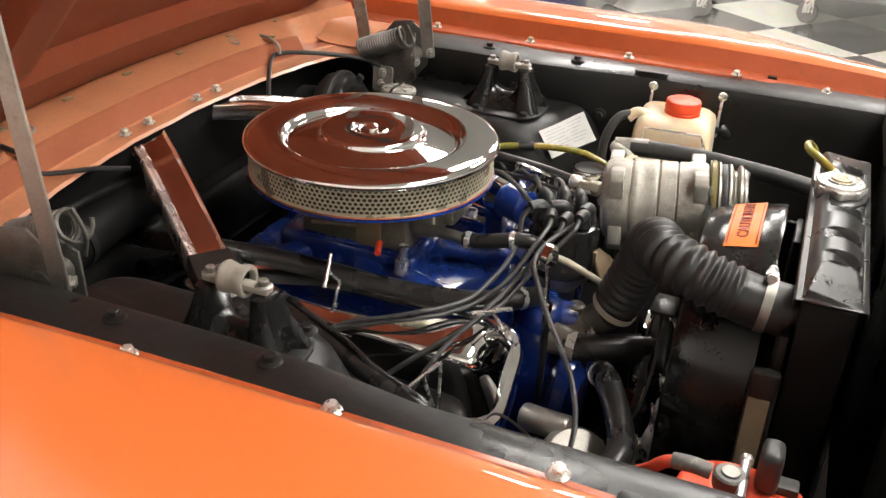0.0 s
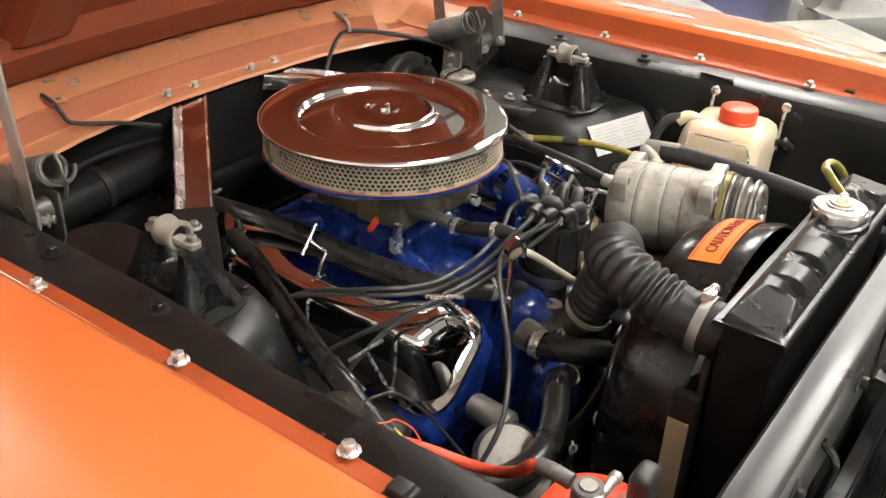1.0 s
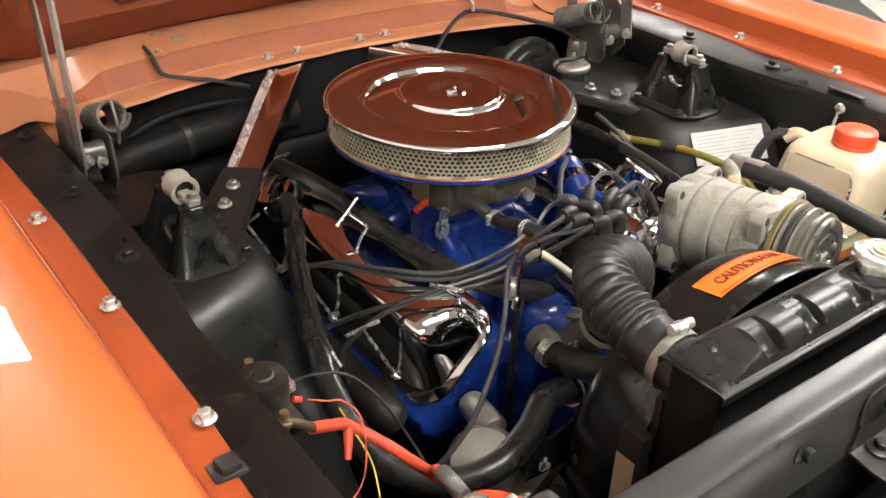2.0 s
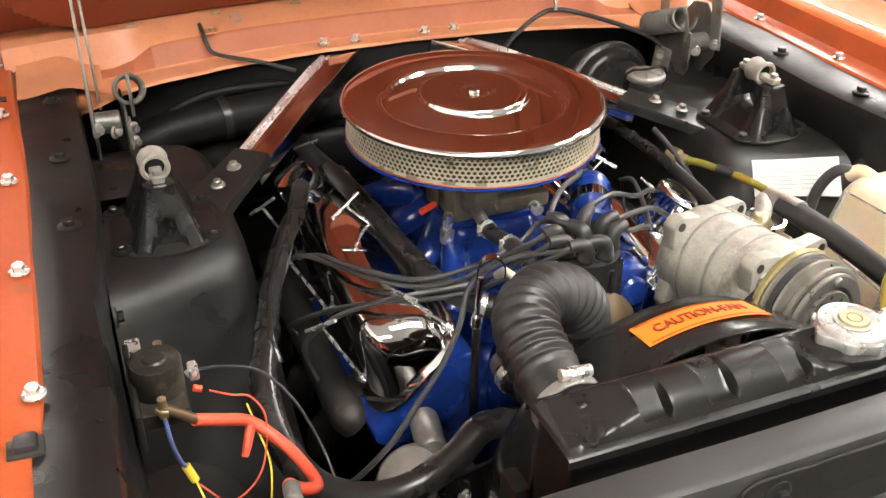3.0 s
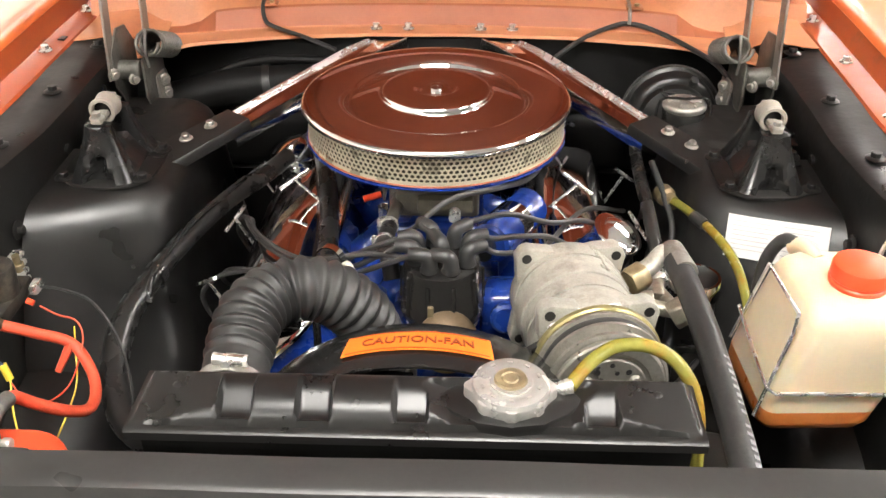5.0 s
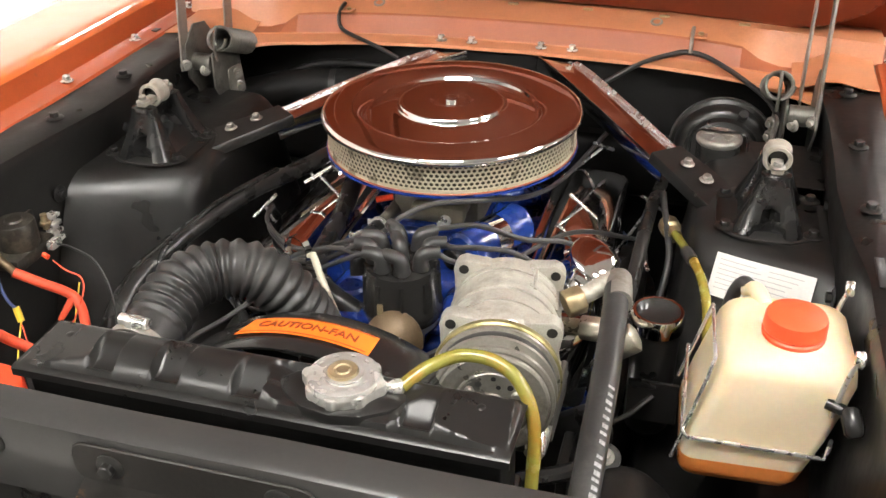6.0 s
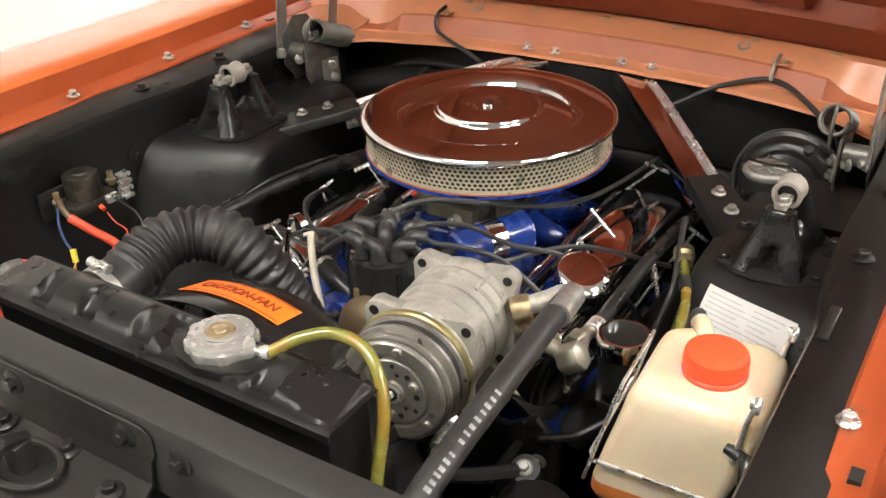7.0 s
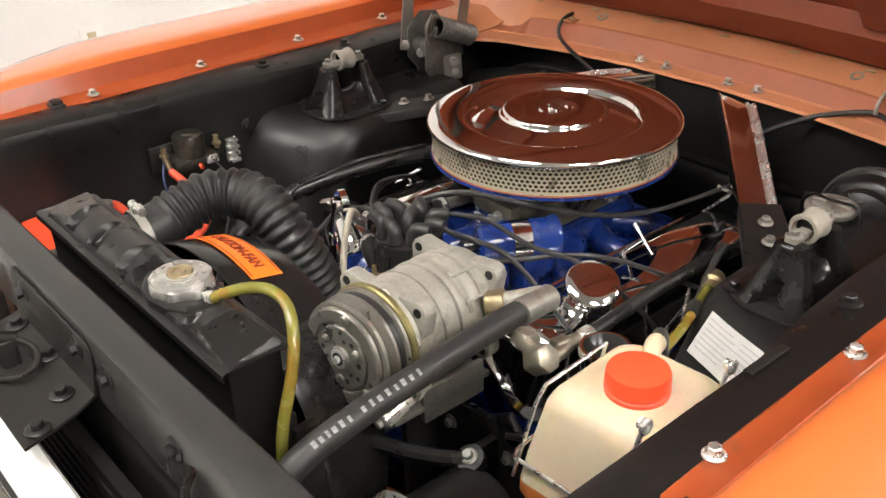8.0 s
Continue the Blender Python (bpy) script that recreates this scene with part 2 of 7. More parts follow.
BLUE = material("engine_blue_enamel", (0.0095, 0.036, 0.215), 0.25, 0.0, 0.25, 14, 90, 0.35, coat=0.5, stain=(0.004, 0.009, 0.042), stain_at=(0.44, 0.68), stain_scale=15)
SCREEN = material("perforated_zinc_screen", (0.60, 0.54, 0.40), 0.34, 0.45, 0.14, 30, 400, 0.05)
FILTER = material("dusty_filter_paper", (0.05, 0.042, 0.028), 0.9, 0.0, 0.3, 40, 400, 0.3)
RED_GASKET = material("orange_red_gasket", (0.34, 0.095, 0.035), 0.5, 0.0, 0.1, 30, 300, 0.05)
PLASTIC = material("yellowed_white_plastic", (0.67, 0.56, 0.395), 0.36, 0.0, 0.07, 7, 200, 0.06, stain=(0.60, 0.46, 0.27), stain_at=(0.45, 0.85), stain_scale=6, subsurface=0.45)
FLUID = material("amber_washer_fluid", (0.62, 0.20, 0.05), 0.35, 0.0, 0.1, 12, 200, 0.03, subsurface=0.2)
RED_PLASTIC = material("red_plastic", (0.85, 0.085, 0.030), 0.38, 0.0, 0.06, 16, 300, 0.05)
RED_CABLE = material("red_cable_sleeve", (0.66, 0.085, 0.04), 0.5, 0.0, 0.2, 26, 300, 0.10, stain=(0.40, 0.06, 0.035), stain_at=(0.55, 0.8), stain_scale=30)
PAPER = material("white_paper_label", (0.62, 0.61, 0.585), 0.55, 0.0, 0.08, 20, 300, 0.08)
PRINT = material("grey_print", (0.40, 0.40, 0.40), 0.6, 0.0, 0.1, 20, 300, 0.0)
FLUORO = material("fluorescent_orange_sticker", (0.95, 0.19, 0.02), 0.45, 0.0, 0.04, 20, 300, 0.02)
INK = material("dark_red_ink", (0.24, 0.030, 0.012), 0.5, 0.0, 0.15, 60, 300, 0.0)
WHITE_INK = material("worn_white_ink", (0.24, 0.24, 0.24), 0.6, 0.0, 0.4, 200, 600, 0.0)
TAN = material("old_tan_label", (0.50, 0.42, 0.28), 0.6, 0.0, 0.14, 25, 300, 0.08)
BRASS = material("dull_brass", (0.42, 0.34, 0.20), 0.42, 0.8, 0.18, 30, 300, 0.08, stain=(0.22, 0.18, 0.12), stain_at=(0.5, 0.8), stain_scale=24)
YELLOW = material("yellow_plastic", (0.70, 0.52, 0.05), 0.45, 0.0, 0.05, 20, 300, 0.03)
OLIVE_TUBE = material("yellowed_clear_tube", (0.20, 0.185, 0.036), 0.22, 0.0, 0.22, 18, 200, 0.04, coat=0.3, stain=(0.30, 0.13, 0.02), stain_at=(0.50, 0.72), stain_scale=14, subsurface=0.1)
OLIVE = material("olive_chromate_steel", (0.26, 0.225, 0.10), 0.36, 0.6, 0.25, 20, 300, 0.08, stain=(0.12, 0.10, 0.05), stain_at=(0.5, 0.8), stain_scale=18)
PULLEY = material("oily_grey_steel", (0.30, 0.285, 0.25), 0.36, 0.7, 0.25, 24, 300, 0.08, stain=(0.10, 0.085, 0.06), stain_at=(0.52, 0.78), stain_scale=24)
BUSH = material("dusty_grey_rubber", (0.30, 0.275, 0.235), 0.55, 0.0, 0.15, 40, 300, 0.1, stain=(0.15, 0.13, 0.10), stain_at=(0.5, 0.8), stain_scale=40)
BUSH_DARK = material("corroded_lead", (0.15, 0.145, 0.135), 0.55, 0.4, 0.3, 60, 400, 0.3, stain=(0.30, 0.29, 0.25), stain_at=(0.55, 0.75), stain_scale=60)
CARB_CAST = material("dirty_brown_casting", (0.17, 0.155, 0.115), 0.45, 0.25, 0.25, 18, 420, 0.22, stain=(0.08, 0.07, 0.05), stain_at=(0.46, 0.78), stain_scale=22)
CREAM_HOSE = material("cream_rubber_hose", (0.46, 0.43, 0.34), 0.5, 0.0, 0.12, 24, 300, 0.08)
CAP_BLACK = material("moulded_black_plastic", (0.018, 0.0174, 0.0165), 0.18, 0.0, 0.2, 16, 300, 0.06)
BOOT = material("grey_black_boot_rubber", (0.030, 0.0295, 0.029), 0.36, 0.0, 0.2, 16, 400, 0.08, stain=(0.055, 0.053, 0.050), stain_at=(0.55, 0.85), stain_scale=28)
RELAY = material("oily_dusty_relay_can", (0.030, 0.027, 0.022), 0.42, 0.3, 0.4, 30, 240, 0.35, stain=(0.11, 0.095, 0.070), stain_at=(0.50, 0.72), stain_scale=34)
RUST = material("rusty_black_steel", (0.024, 0.022, 0.020), 0.50, 0.3, 0.35, 14, 240, 0.18, stain=(0.17, 0.085, 0.038), stain_at=(0.61, 0.74), stain_scale=22)
WHITE_WALL = material("white_painted_wall", (0.80, 0.79, 0.76), 0.7, 0.0, 0.03, 1.5, 60, 0.04)
CEILING_TILE = material("white_ceiling", (0.46, 0.455, 0.44), 0.8, 0.0, 0.04, 4, 60, 0.1)
TYRE = material("grey_caster_tyre", (0.20, 0.19, 0.18), 0.5, 0.0, 0.1, 20, 300, 0.05)
CART_GREY = material("grey_cart_paint", (0.30, 0.30, 0.30), 0.45, 0.0, 0.06, 10, 200, 0.04)
CART_BLUE = material("blue_crate_plastic", (0.05, 0.06, 0.32), 0.4, 0.0, 0.06, 10, 200, 0.04)
WIRE_BLUE = material("blue_wire", (0.10, 0.14, 0.30), 0.5, 0.0, 0.1, 20, 300, 0.0)


def checker_floor():
    """Polished black and grey checkered tiles."""
    m = bpy.data.materials.new("checkered_floor")
    m.use_nodes = True
    nodes, links = m.node_tree.nodes, m.node_tree.links
    bs = nodes["Principled BSDF"]
    tc, mp, ck = nodes.new("ShaderNodeTexCoord"), nodes.new("ShaderNodeMapping"), nodes.new("ShaderNodeTexChecker")
    mp.inputs["Rotation"].default_value = (0, 0, deg(38))
    mp.inputs["Location"].default_value = (0.2, 0.31, 0.005)
    ck.inputs["Scale"].default_value = 1 / 0.6
    ck.inputs["Color1"].default_value, ck.inputs["Color2"].default_value = (0.085, 0.082, 0.078, 1), (0.47, 0.455, 0.41, 1)
    nz = nodes.new("ShaderNodeTexNoise")
    nz.inputs["Scale"].default_value, nz.inputs["Detail"].default_value = 9, 6
    mx = nodes.new("ShaderNodeMix")
    mx.data_type, mx.blend_type = "RGBA", "MULTIPLY"
    mx.inputs["Factor"].default_value = 0.35
    links.new(tc.outputs["Object"], mp.inputs["Vector"])
    links.new(mp.outputs[0], ck.inputs["Vector"])
    links.new(tc.outputs["Object"], nz.inputs["Vector"])
    links.new(ck.outputs["Color"], mx.inputs["A"])
    links.new(nz.outputs["Color"], mx.inputs["B"])
    links.new(mx.outputs["Result"], bs.inputs["Base Color"])
    bs.inputs["Roughness"].default_value = 0.16
    return m


def glow(name, color, strength):
    m = bpy.data.materials.new(name)
    m.use_nodes = True
    bs = m.node_tree.nodes["Principled BSDF"]
    bs.inputs["Base Color"].default_value = (0.9, 0.9, 0.9, 1)
    bs.inputs["Emission Color"].default_value = (*color, 1)
    bs.inputs["Emission Strength"].default_value = strength
    return m


PANEL = glow("light_panel_diffuser", (1.0, 0.96, 0.905), PANEL_POWER)

# ---- the room ----
RX0, RX1, RY0, RY1, RH = -2.3, 14.0, -6.0, 11.0, 3.0
single("floor", box(RX0, RX1, RY0, RY1, -0.1, 0.0), checker_floor(), "polished black and grey checkered showroom floor", "floor", kind="structure")
single("ceiling", box(RX0, RX1, RY0, RY1, RH, RH + 0.1), CEILING_TILE, "plain white showroom ceiling", "ceiling", kind="structure")
for nm, b in (("wall_west", (RX0 - 0.1, RX0, RY0, RY1, 0, RH)), ("wall_east", (RX1, RX1 + 0.1, RY0, RY1, 0, RH)), ("wall_south", (RX0 - 0.1, RX1 + 0.1, RY0 - 0.1, RY0, 0, RH)), ("wall_north", (RX0 - 0.1, RX1 + 0.1, RY1, RY1 + 0.1, 0, RH))):
    single(nm, box(*b), WHITE_WALL, "plain white painted showroom wall", "wall", kind="structure")


def ceiling_light(x, y, w=1.2, h=0.6):
    o = thing("ceiling_light", (x, y, RH), "flat white rectangular ceiling light panel, switched on", "ceiling light", "ceiling light panels")
    fr = merge(box(x - w / 2 - 0.03, x + w / 2 + 0.03, y - h / 2 - 0.03, y - h / 2, RH - 0.03, RH, 0.004), box(x - w / 2 - 0.03, x + w / 2 + 0.03, y + h / 2, y + h / 2 + 0.03, RH - 0.03, RH, 0.004),
               box(x - w / 2 - 0.03, x - w / 2, y - h / 2, y + h / 2, RH - 0.03, RH, 0.004), box(x + w / 2, x + w / 2 + 0.03, y - h / 2, y + h / 2, RH - 0.03, RH, 0.004))
    part("frame", fr, WHITE_WALL, o)
    part("diffuser", box(x - w / 2, x + w / 2, y - h / 2, y + h / 2, RH - 0.02, RH - 0.008), PANEL, o)


for lx, ly in LIGHTS:
    ceiling_light(lx, ly)

# wall socket on the west wall
sock = thing("wall_socket", (RX0, 0.18, 0.45), "small white wall socket on the white wall", "socket")
part("cover_plate", box(RX0, RX0 + 0.006, 0.14, 0.22, 0.44, 0.56, 0.003), WHITE_WALL, sock)
part("outlet", box(RX0 + 0.005, RX0 + 0.008, 0.165, 0.195, 0.51, 0.54, 0.001), TAN, sock)
part("outlet", box(RX0 + 0.005, RX0 + 0.008, 0.165, 0.195, 0.46, 0.49, 0.001), TAN, sock)


def caster_cart(x0, x1, y0, y1, mat, label):
    o = thing("tool_cart", ((x0 + x1) / 2, (y0 + y1) / 2, 0), label, "cart")
    part("body", box(x0, x1, y0, y1, 0.17, 0.80, 0.012), mat, o)
    part("worktop", box(x0 - 0.01, x1 + 0.01, y0 - 0.01, y1 + 0.01, 0.80, 0.83, 0.006), RUBBER_GREY, o)
    for cx in (x0 + 0.06, x1 - 0.06):
        for cy in (y0 + 0.06, y1 - 0.06):
            c = part("caster", merge(box(cx - 0.03, cx + 0.03, cy - 0.035, cy + 0.035, 0.155, 0.17, 0.003), box(cx - 0.027, cx - 0.023, cy - 0.03, cy + 0.03, 0.06, 0.157, 0.001), box(cx + 0.023, cx + 0.027, cy - 0.03, cy + 0.03, 0.06, 0.157, 0.001)), STEEL, o)
            part("wheel", lathe([(0, -0.018), (0.03, -0.018), (0.055, -0.018), (0.062, -0.012), (0.062, 0.012), (0.055, 0.018), (0.03, 0.018), (0, 0.018)], along((cx, cy, 0.062), (1, 0, 0)), 24), TYRE, c)


caster_cart(4.80, 5.40, 0.06, 0.75, CART_GREY, "grey rolling tool cart on swivel casters")
caster_cart(5.00, 5.70, -1.20, -0.43, CART_GREY, "wide grey rolling tool cart on swivel casters")
single("storage_crate", merge(box(5.05, 5.55, 1.0, 1.5, 0.0, 0.32, 0.02), box(5.03, 5.57, 0.98, 1.52, 0.29, 0.33, 0.01)), CART_BLUE, "blue plastic storage crate on the floor", "crate", origin=(5.3, 1.25, 0))

# ---- fasteners shared by many things ----
hexagon = [(0.5 * math.cos(deg(60 * k)), 0.5 * math.sin(deg(60 * k))) for k in range(6)]


def bolt_mesh(name, mat, head=0.013, washer=0.013, high=0.007):
    """A hex bolt with a flange washer, standing on z = 0."""
    b = prism([(x * head, y * head) for x, y in hexagon], high, pose(0, 0, 0.0022), 0.0009, 1)
    w = lathe([(0, 0), (washer, 0), (washer, 0.0012), (washer * 0.8, 0.0026), (0, 0.0028)], Matrix(), 18)
    return finish(merge(b, w), name, mat, 0.5)


BOLT = bolt_mesh("fender_bolt", STEEL, 0.0126, 0.0100, 0.0070)
BOLT_BLACK = bolt_mesh("black_bolt", BLACK, 0.014, 0.0125, 0.007)
BOLT_SMALL = bolt_mesh("small_bolt", STEEL, 0.010, 0.0085, 0.005)
BOLT_DULL = bolt_mesh("dull_bolt", STEEL_DULL, 0.0120, 0.0098, 0.0065)


def bolt(parent, p, d=(0, 0, 1), me=None, name="bolt"):
    return placed(name, me or BOLT, parent, along(p, d))


# ---- car body ----
def fender(side):
    """A front wing: bolt flange beside the bay, a step, a crowned top and the flank."""
    s = side
    prof = [(0.580, 0.8868), (0.583, 0.8900), (0.611, 0.893), (0.617, 0.8955), (0.629, 0.9250), (0.634, 0.9320), (0.643, 0.9362), (0.66, 0.9375), (0.69, 0.9372), (0.73, 0.9355), (0.78, 0.9310), (0.825, 0.9200), (0.856, 0.895), (0.870, 0.85), (0.872, 0.70), (0.868, 0.55), (0.85, 0.40)]
    ys = [1.25, 1.0, 0.8, 0.6, 0.4, 0.25, 0.1, -0.05, -0.2, -0.3, -0.4, -0.5, -0.58, -0.66, -0.72, -0.78, -0.84]
    rows = []
    for y in ys:
        drop = 0.10 * smoothstep(-0.35, -1.05, y) + 0.035 * smoothstep(-0.68, -0.86, y)
        pull = 0.10 * smoothstep(-0.30, -1.0, y)
        row = []
        for x, z in prof:
            k = smoothstep(0.62, 0.87, x)
            row.append((s * (x + 0.012 * smoothstep(-0.1, 0.4, y) - pull * k), y, z - drop * (0.25 + 0.75 * k)))
        rows.append(row)
    o = thing("front_fender", (s * 0.7, 0, 0.5), "glossy orange front fender with a bolted inner flange", "fender", "front fenders")
    part("fender_panel", sheet([r[4:] for r in rows], 0.0016), ORANGE, o)
    part("bolt_flange", sheet([r[:5] for r in rows], 0.0016), ORANGE_FLANGE, o, "darker red-orange bolt flange and step")
    for y in ((0.345, 0.152, -0.049, -0.252, -0.447) if s < 0 else (0.34, 0.15, -0.05, -0.245, -0.444, -0.60)):
        bolt(o, (s * (0.6005 + 0.034 * y), y, (0.8965 if s < 0 else 0.8932) - 0.025 * smoothstep(-0.35, -1.05, y)), name="flange_bolt")
    for y in ((0.215,) if s < 0 else (-0.506,)):
        part("slot", box(s * 0.604 - 0.005, s * 0.604 + 0.005, y - 0.008, y + 0.008, 0.8895, 0.8945), BLACK, o)
    return o


fender(-1)
fender(1)


def rubber_clip(p, parent_label):
    o = thing("bump_stop", p, parent_label, "rubber bumper")
    x, y, z = p
    part("bracket", box(x - 0.016, x + 0.012, y - 0.011, y + 0.011, z, z + 0.005, 0.002), RUBBER, o)
    part("pad", box(x - 0.010, x + 0.008, y - 0.009, y + 0.009, z + 0.004, z + 0.012, 0.003), RUBBER, o)


rubber_clip((-0.592, -0.505, 0.888), "black rubber bump stop on the fender flange")


def apron(side):
    """The inner wheel-arch panel: top flange, upright wall, wheel-house and shock tower."""
    s = side
    o = thing("inner_apron", (s * 0.5, 0, 0.4), "satin black inner fender apron with a shock tower", "apron", "inner aprons")
    prof = [(0.590, 0.8880), (0.562, 0.8872), (0.524, 0.884), (0.512, 0.879), (0.508, 0.868), (0.512, 0.83), (0.522, 0.76), (0.52, 0.66), (0.50, 0.52), (0.47, 0.36), (0.462, 0.216)]
    rows = []
    for y in [0.40, 0.3, 0.2, 0.1, 0.0, -0.1, -0.2, -0.3, -0.4, -0.5, -0.6, -0.68, -0.74]:
        wob = 0.0015 * math.sin(19 * y) + 0.001 * math.sin(47 * y + s)
        fl = 0.018 * smoothstep(-0.15, -0.30, y)
        rows.append([(s * (x + (fl if 2 <= i <= 5 else 0) + (wob if 1 < i < 6 else 0)), y, z + (wob if i < 4 else 0)) for i, (x, z) in enumerate(prof)])
    part("apron_panel", sheet(rows, 0.0014), APRON_BLACK, o)
    # shock tower with a sloped front
    tw = []
    for u, (z, xi, r) in enumerate([(0.36, 0.300, 0.06), (0.50, 0.315, 0.06), (0.62, 0.328, 0.055), (0.72, 0.340, 0.05), (0.765, 0.345, 0.048), (0.785, 0.348, 0.045), (0.798, 0.353, 0.045), (0.807, 0.360, 0.042), (0.8120, 0.369, 0.038), (0.8135, 0.380, 0.035)]):
        yo, yi = -0.198 - 0.50 * (0.81 - z), -0.118 - 0.50 * (0.81 - z)
        if u > 4:
            yo, yi = yo + 0.0017 * (u - 4) ** 2, yi + 0.0017 * (u - 4) ** 2
        yb, xo = 0.17 + 0.18 * (0.81 - z), 0.517
        ring = [(s * xo, yo, z), (s * 0.47, yo + (yi - yo) * (0.047 / (xo - xi)), z), (s * 0.42, yo + (yi - yo) * (0.097 / (xo - xi)), z)]
        e = Vector((xi, yi, 0))
        p1 = e + Vector((xo - xi, yo - yi, 0)).normalized() * r
        p2 = e + Vector((0, r, 0))
        for k in range(7):
            t = k / 6
            c = p1 * (1 - t) ** 2 + e * 2 * t * (1 - t) + p2 * t * t
            ring.append((s * c.x, c.y, z))
        for k in range(6):
            a = deg(180 - 90 * k / 5)
            ring.append((s * (xi + r + r * math.cos(a)), yb - r + r * math.sin(a), z))
        ring.append((s * xo, yb, z))
        tw.append(ring)
    for f in (0.5, 0.15):
        tw.append([(s * 0.517, p[1] * f, 0.816) if i in (0, len(tw[-1]) - 1) else (s * 0.44 + (p[0] - s * 0.44) * f, p[1] * f, 0.8155) for i, p in enumerate(tw[9])])
    part("shock_tower", sheet(tw, 0.002), APRON_BLACK, o, "satin black pressed shock tower")
    # wheel-house hump ahead of the tower
    hump = []
    for i in range(11):
        y = -0.24 - 0.036 * i
        row = []
        for j in range(9):
            a = j / 8
            x = 0.517 - 0.15 * a - 0.03 * math.sin(math.pi * a) * (1 - i / 10)
            z = 0.60 - 0.10 * (i / 10) ** 2 - 0.20 * a * a + 0.03 * math.cos(math.pi * a * 0.5)
            row.append((s * x, y, z))
        hump.append(row)
    part("wheel_house", sheet(hump, 0.0015), APRON_BLACK, o)
    for y in (0.20, 0.014, -0.161):
        bolt(o, (s * 0.542, y, 0.8872), me=BOLT_BLACK, name="flange_bolt")
    for p in ((s * 0.516, -0.05, 0.83), (s * 0.515, -0.22, 0.80)):
        bolt(o, p, (-s, 0, 0), BOLT_BLACK, "stud")
    if s > 0:
        for y, z, r in ((-0.463, 0.799, 0.013), (-0.594, 0.803, 0.019)):
            part("grommet", lathe([(0.45 * r, 0.0), (0.55 * r, 0.004), (0.8 * r, 0.005), (r, 0.002), (r, -0.004)], along((0.534, y, z), (-1, 0, 0)), 24), RUBBER, o, "black rubber grommet")
    return o


apron(-1)
ap_r = apron(1)

# embossed mark on the driver's side flange
part("stamped_mark", box(0.535, 0.545, -0.33, -0.27, 0.886, 0.8885, 0.001), BLACK, ap_r)


def cowl():
    o = thing("cowl_panel", (0, 0.4, 0.6), "orange painted cowl panel with a bolted front flange", "cowl panel")
    rows = []
    for i in range(41):
        x = -0.60 + 0.03 * i
        ax = abs(x)
        yf = 0.328 - 0.26 * ax * ax - 0.06 * smoothstep(0.40, 0.55, ax)
        yr = 0.376 - 0.20 * ax * ax
        lift = 0.030 * (1 - smoothstep(0.38, 0.44, ax))
        e = 0.0012 * math.sin(41 * x) + 0.001 * math.sin(97 * x)
        z0 = 0.8675 - 0.006 * smoothstep(0.2, 0.5, ax)
        rows.append([(x, yf + e, z0 - 0.004), (x, yf + 0.004 + e, z0), (x, yr - 0.015, z0 + 0.0025), (x, yr - 0.012, z0 + 0.0045), (x, yr + 0.001 + 0.014 * (1 - lift / 0.030), z0 + 0.004 + lift), (x, yr + 0.005 + 0.014 * (1 - lift / 0.030), z0 + 0.0065 + lift), (x, yr + 0.040, 0.9190), (x, yr + 0.064, 0.9215), (x, yr + 0.070, 0.9225), (x, yr + 0.13, 0.9235), (x, yr + 0.150, 0.910), (x, yr + 0.18, 0.86), (x, 0.75, 0.84)])
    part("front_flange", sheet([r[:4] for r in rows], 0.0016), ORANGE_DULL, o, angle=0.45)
    # the riser's colour carries the shade of an upright face
    part("riser", sheet([r[3:6] for r in rows], 0.0016), ORANGE_RISER, o, "upright face with its shade put into a darker, redder orange", angle=0.45)
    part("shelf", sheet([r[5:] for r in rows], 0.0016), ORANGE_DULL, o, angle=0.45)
    for x in (-0.117, -0.062, 0.061, 0.115):
        bolt(o, (x, 0.346, 0.871), name="flange_bolt")
    for x in (-0.41, -0.277, -0.142, -0.006, 0.127, 0.259, 0.39):
        part("hole_plug", box(x - 0.009, x + 0.009, 0.420 - 0.2 * x * x, 0.429 - 0.2 * x * x, 0.9185, 0.9222, 0.0015), BRASS, o)
    for s in (-1, 1):
        part("grommet_hole", lathe([(0.006, -0.001), (0.011, -0.001), (0.011, 0.003), (0.0085, 0.004), (0.006, 0.003)], along((s * 0.248, 0.3955, 0.9125), (0, -0.36, 1)), 16), STEEL_DULL, o)
        cor = []
        for i in range(9):
            x = 0.47 + 0.0145 * i
            cor.append([(s * x, 0.262 + 0.016 * j - 0.05 * smoothstep(0.47, 0.59, x) * (1 - j / 8), 0.868 + 0.024 * smoothstep(0.47, 0.53, x) + 0.013 * smoothstep(0.45, 0.9, j / 8) * (1 - 0.6 * i / 8)) for j in range(9)])
        part("corner_flange", sheet(cor, 0.0016), ORANGE_DULL, o)
        part("clip_tab", box(s * 0.309 - 0.004, s * 0.309 + 0.024, 0.350, 0.372, 0.9055, 0.9085, 0.001), ORANGE_DULL, o)
        part("clip_bolt", prism([(x * 0.009, y * 0.009) for x, y in hexagon], 0.004, pose(s * 0.309 + 0.014, 0.362, 0.9085)), BRASS, o)
    return o


cowl()

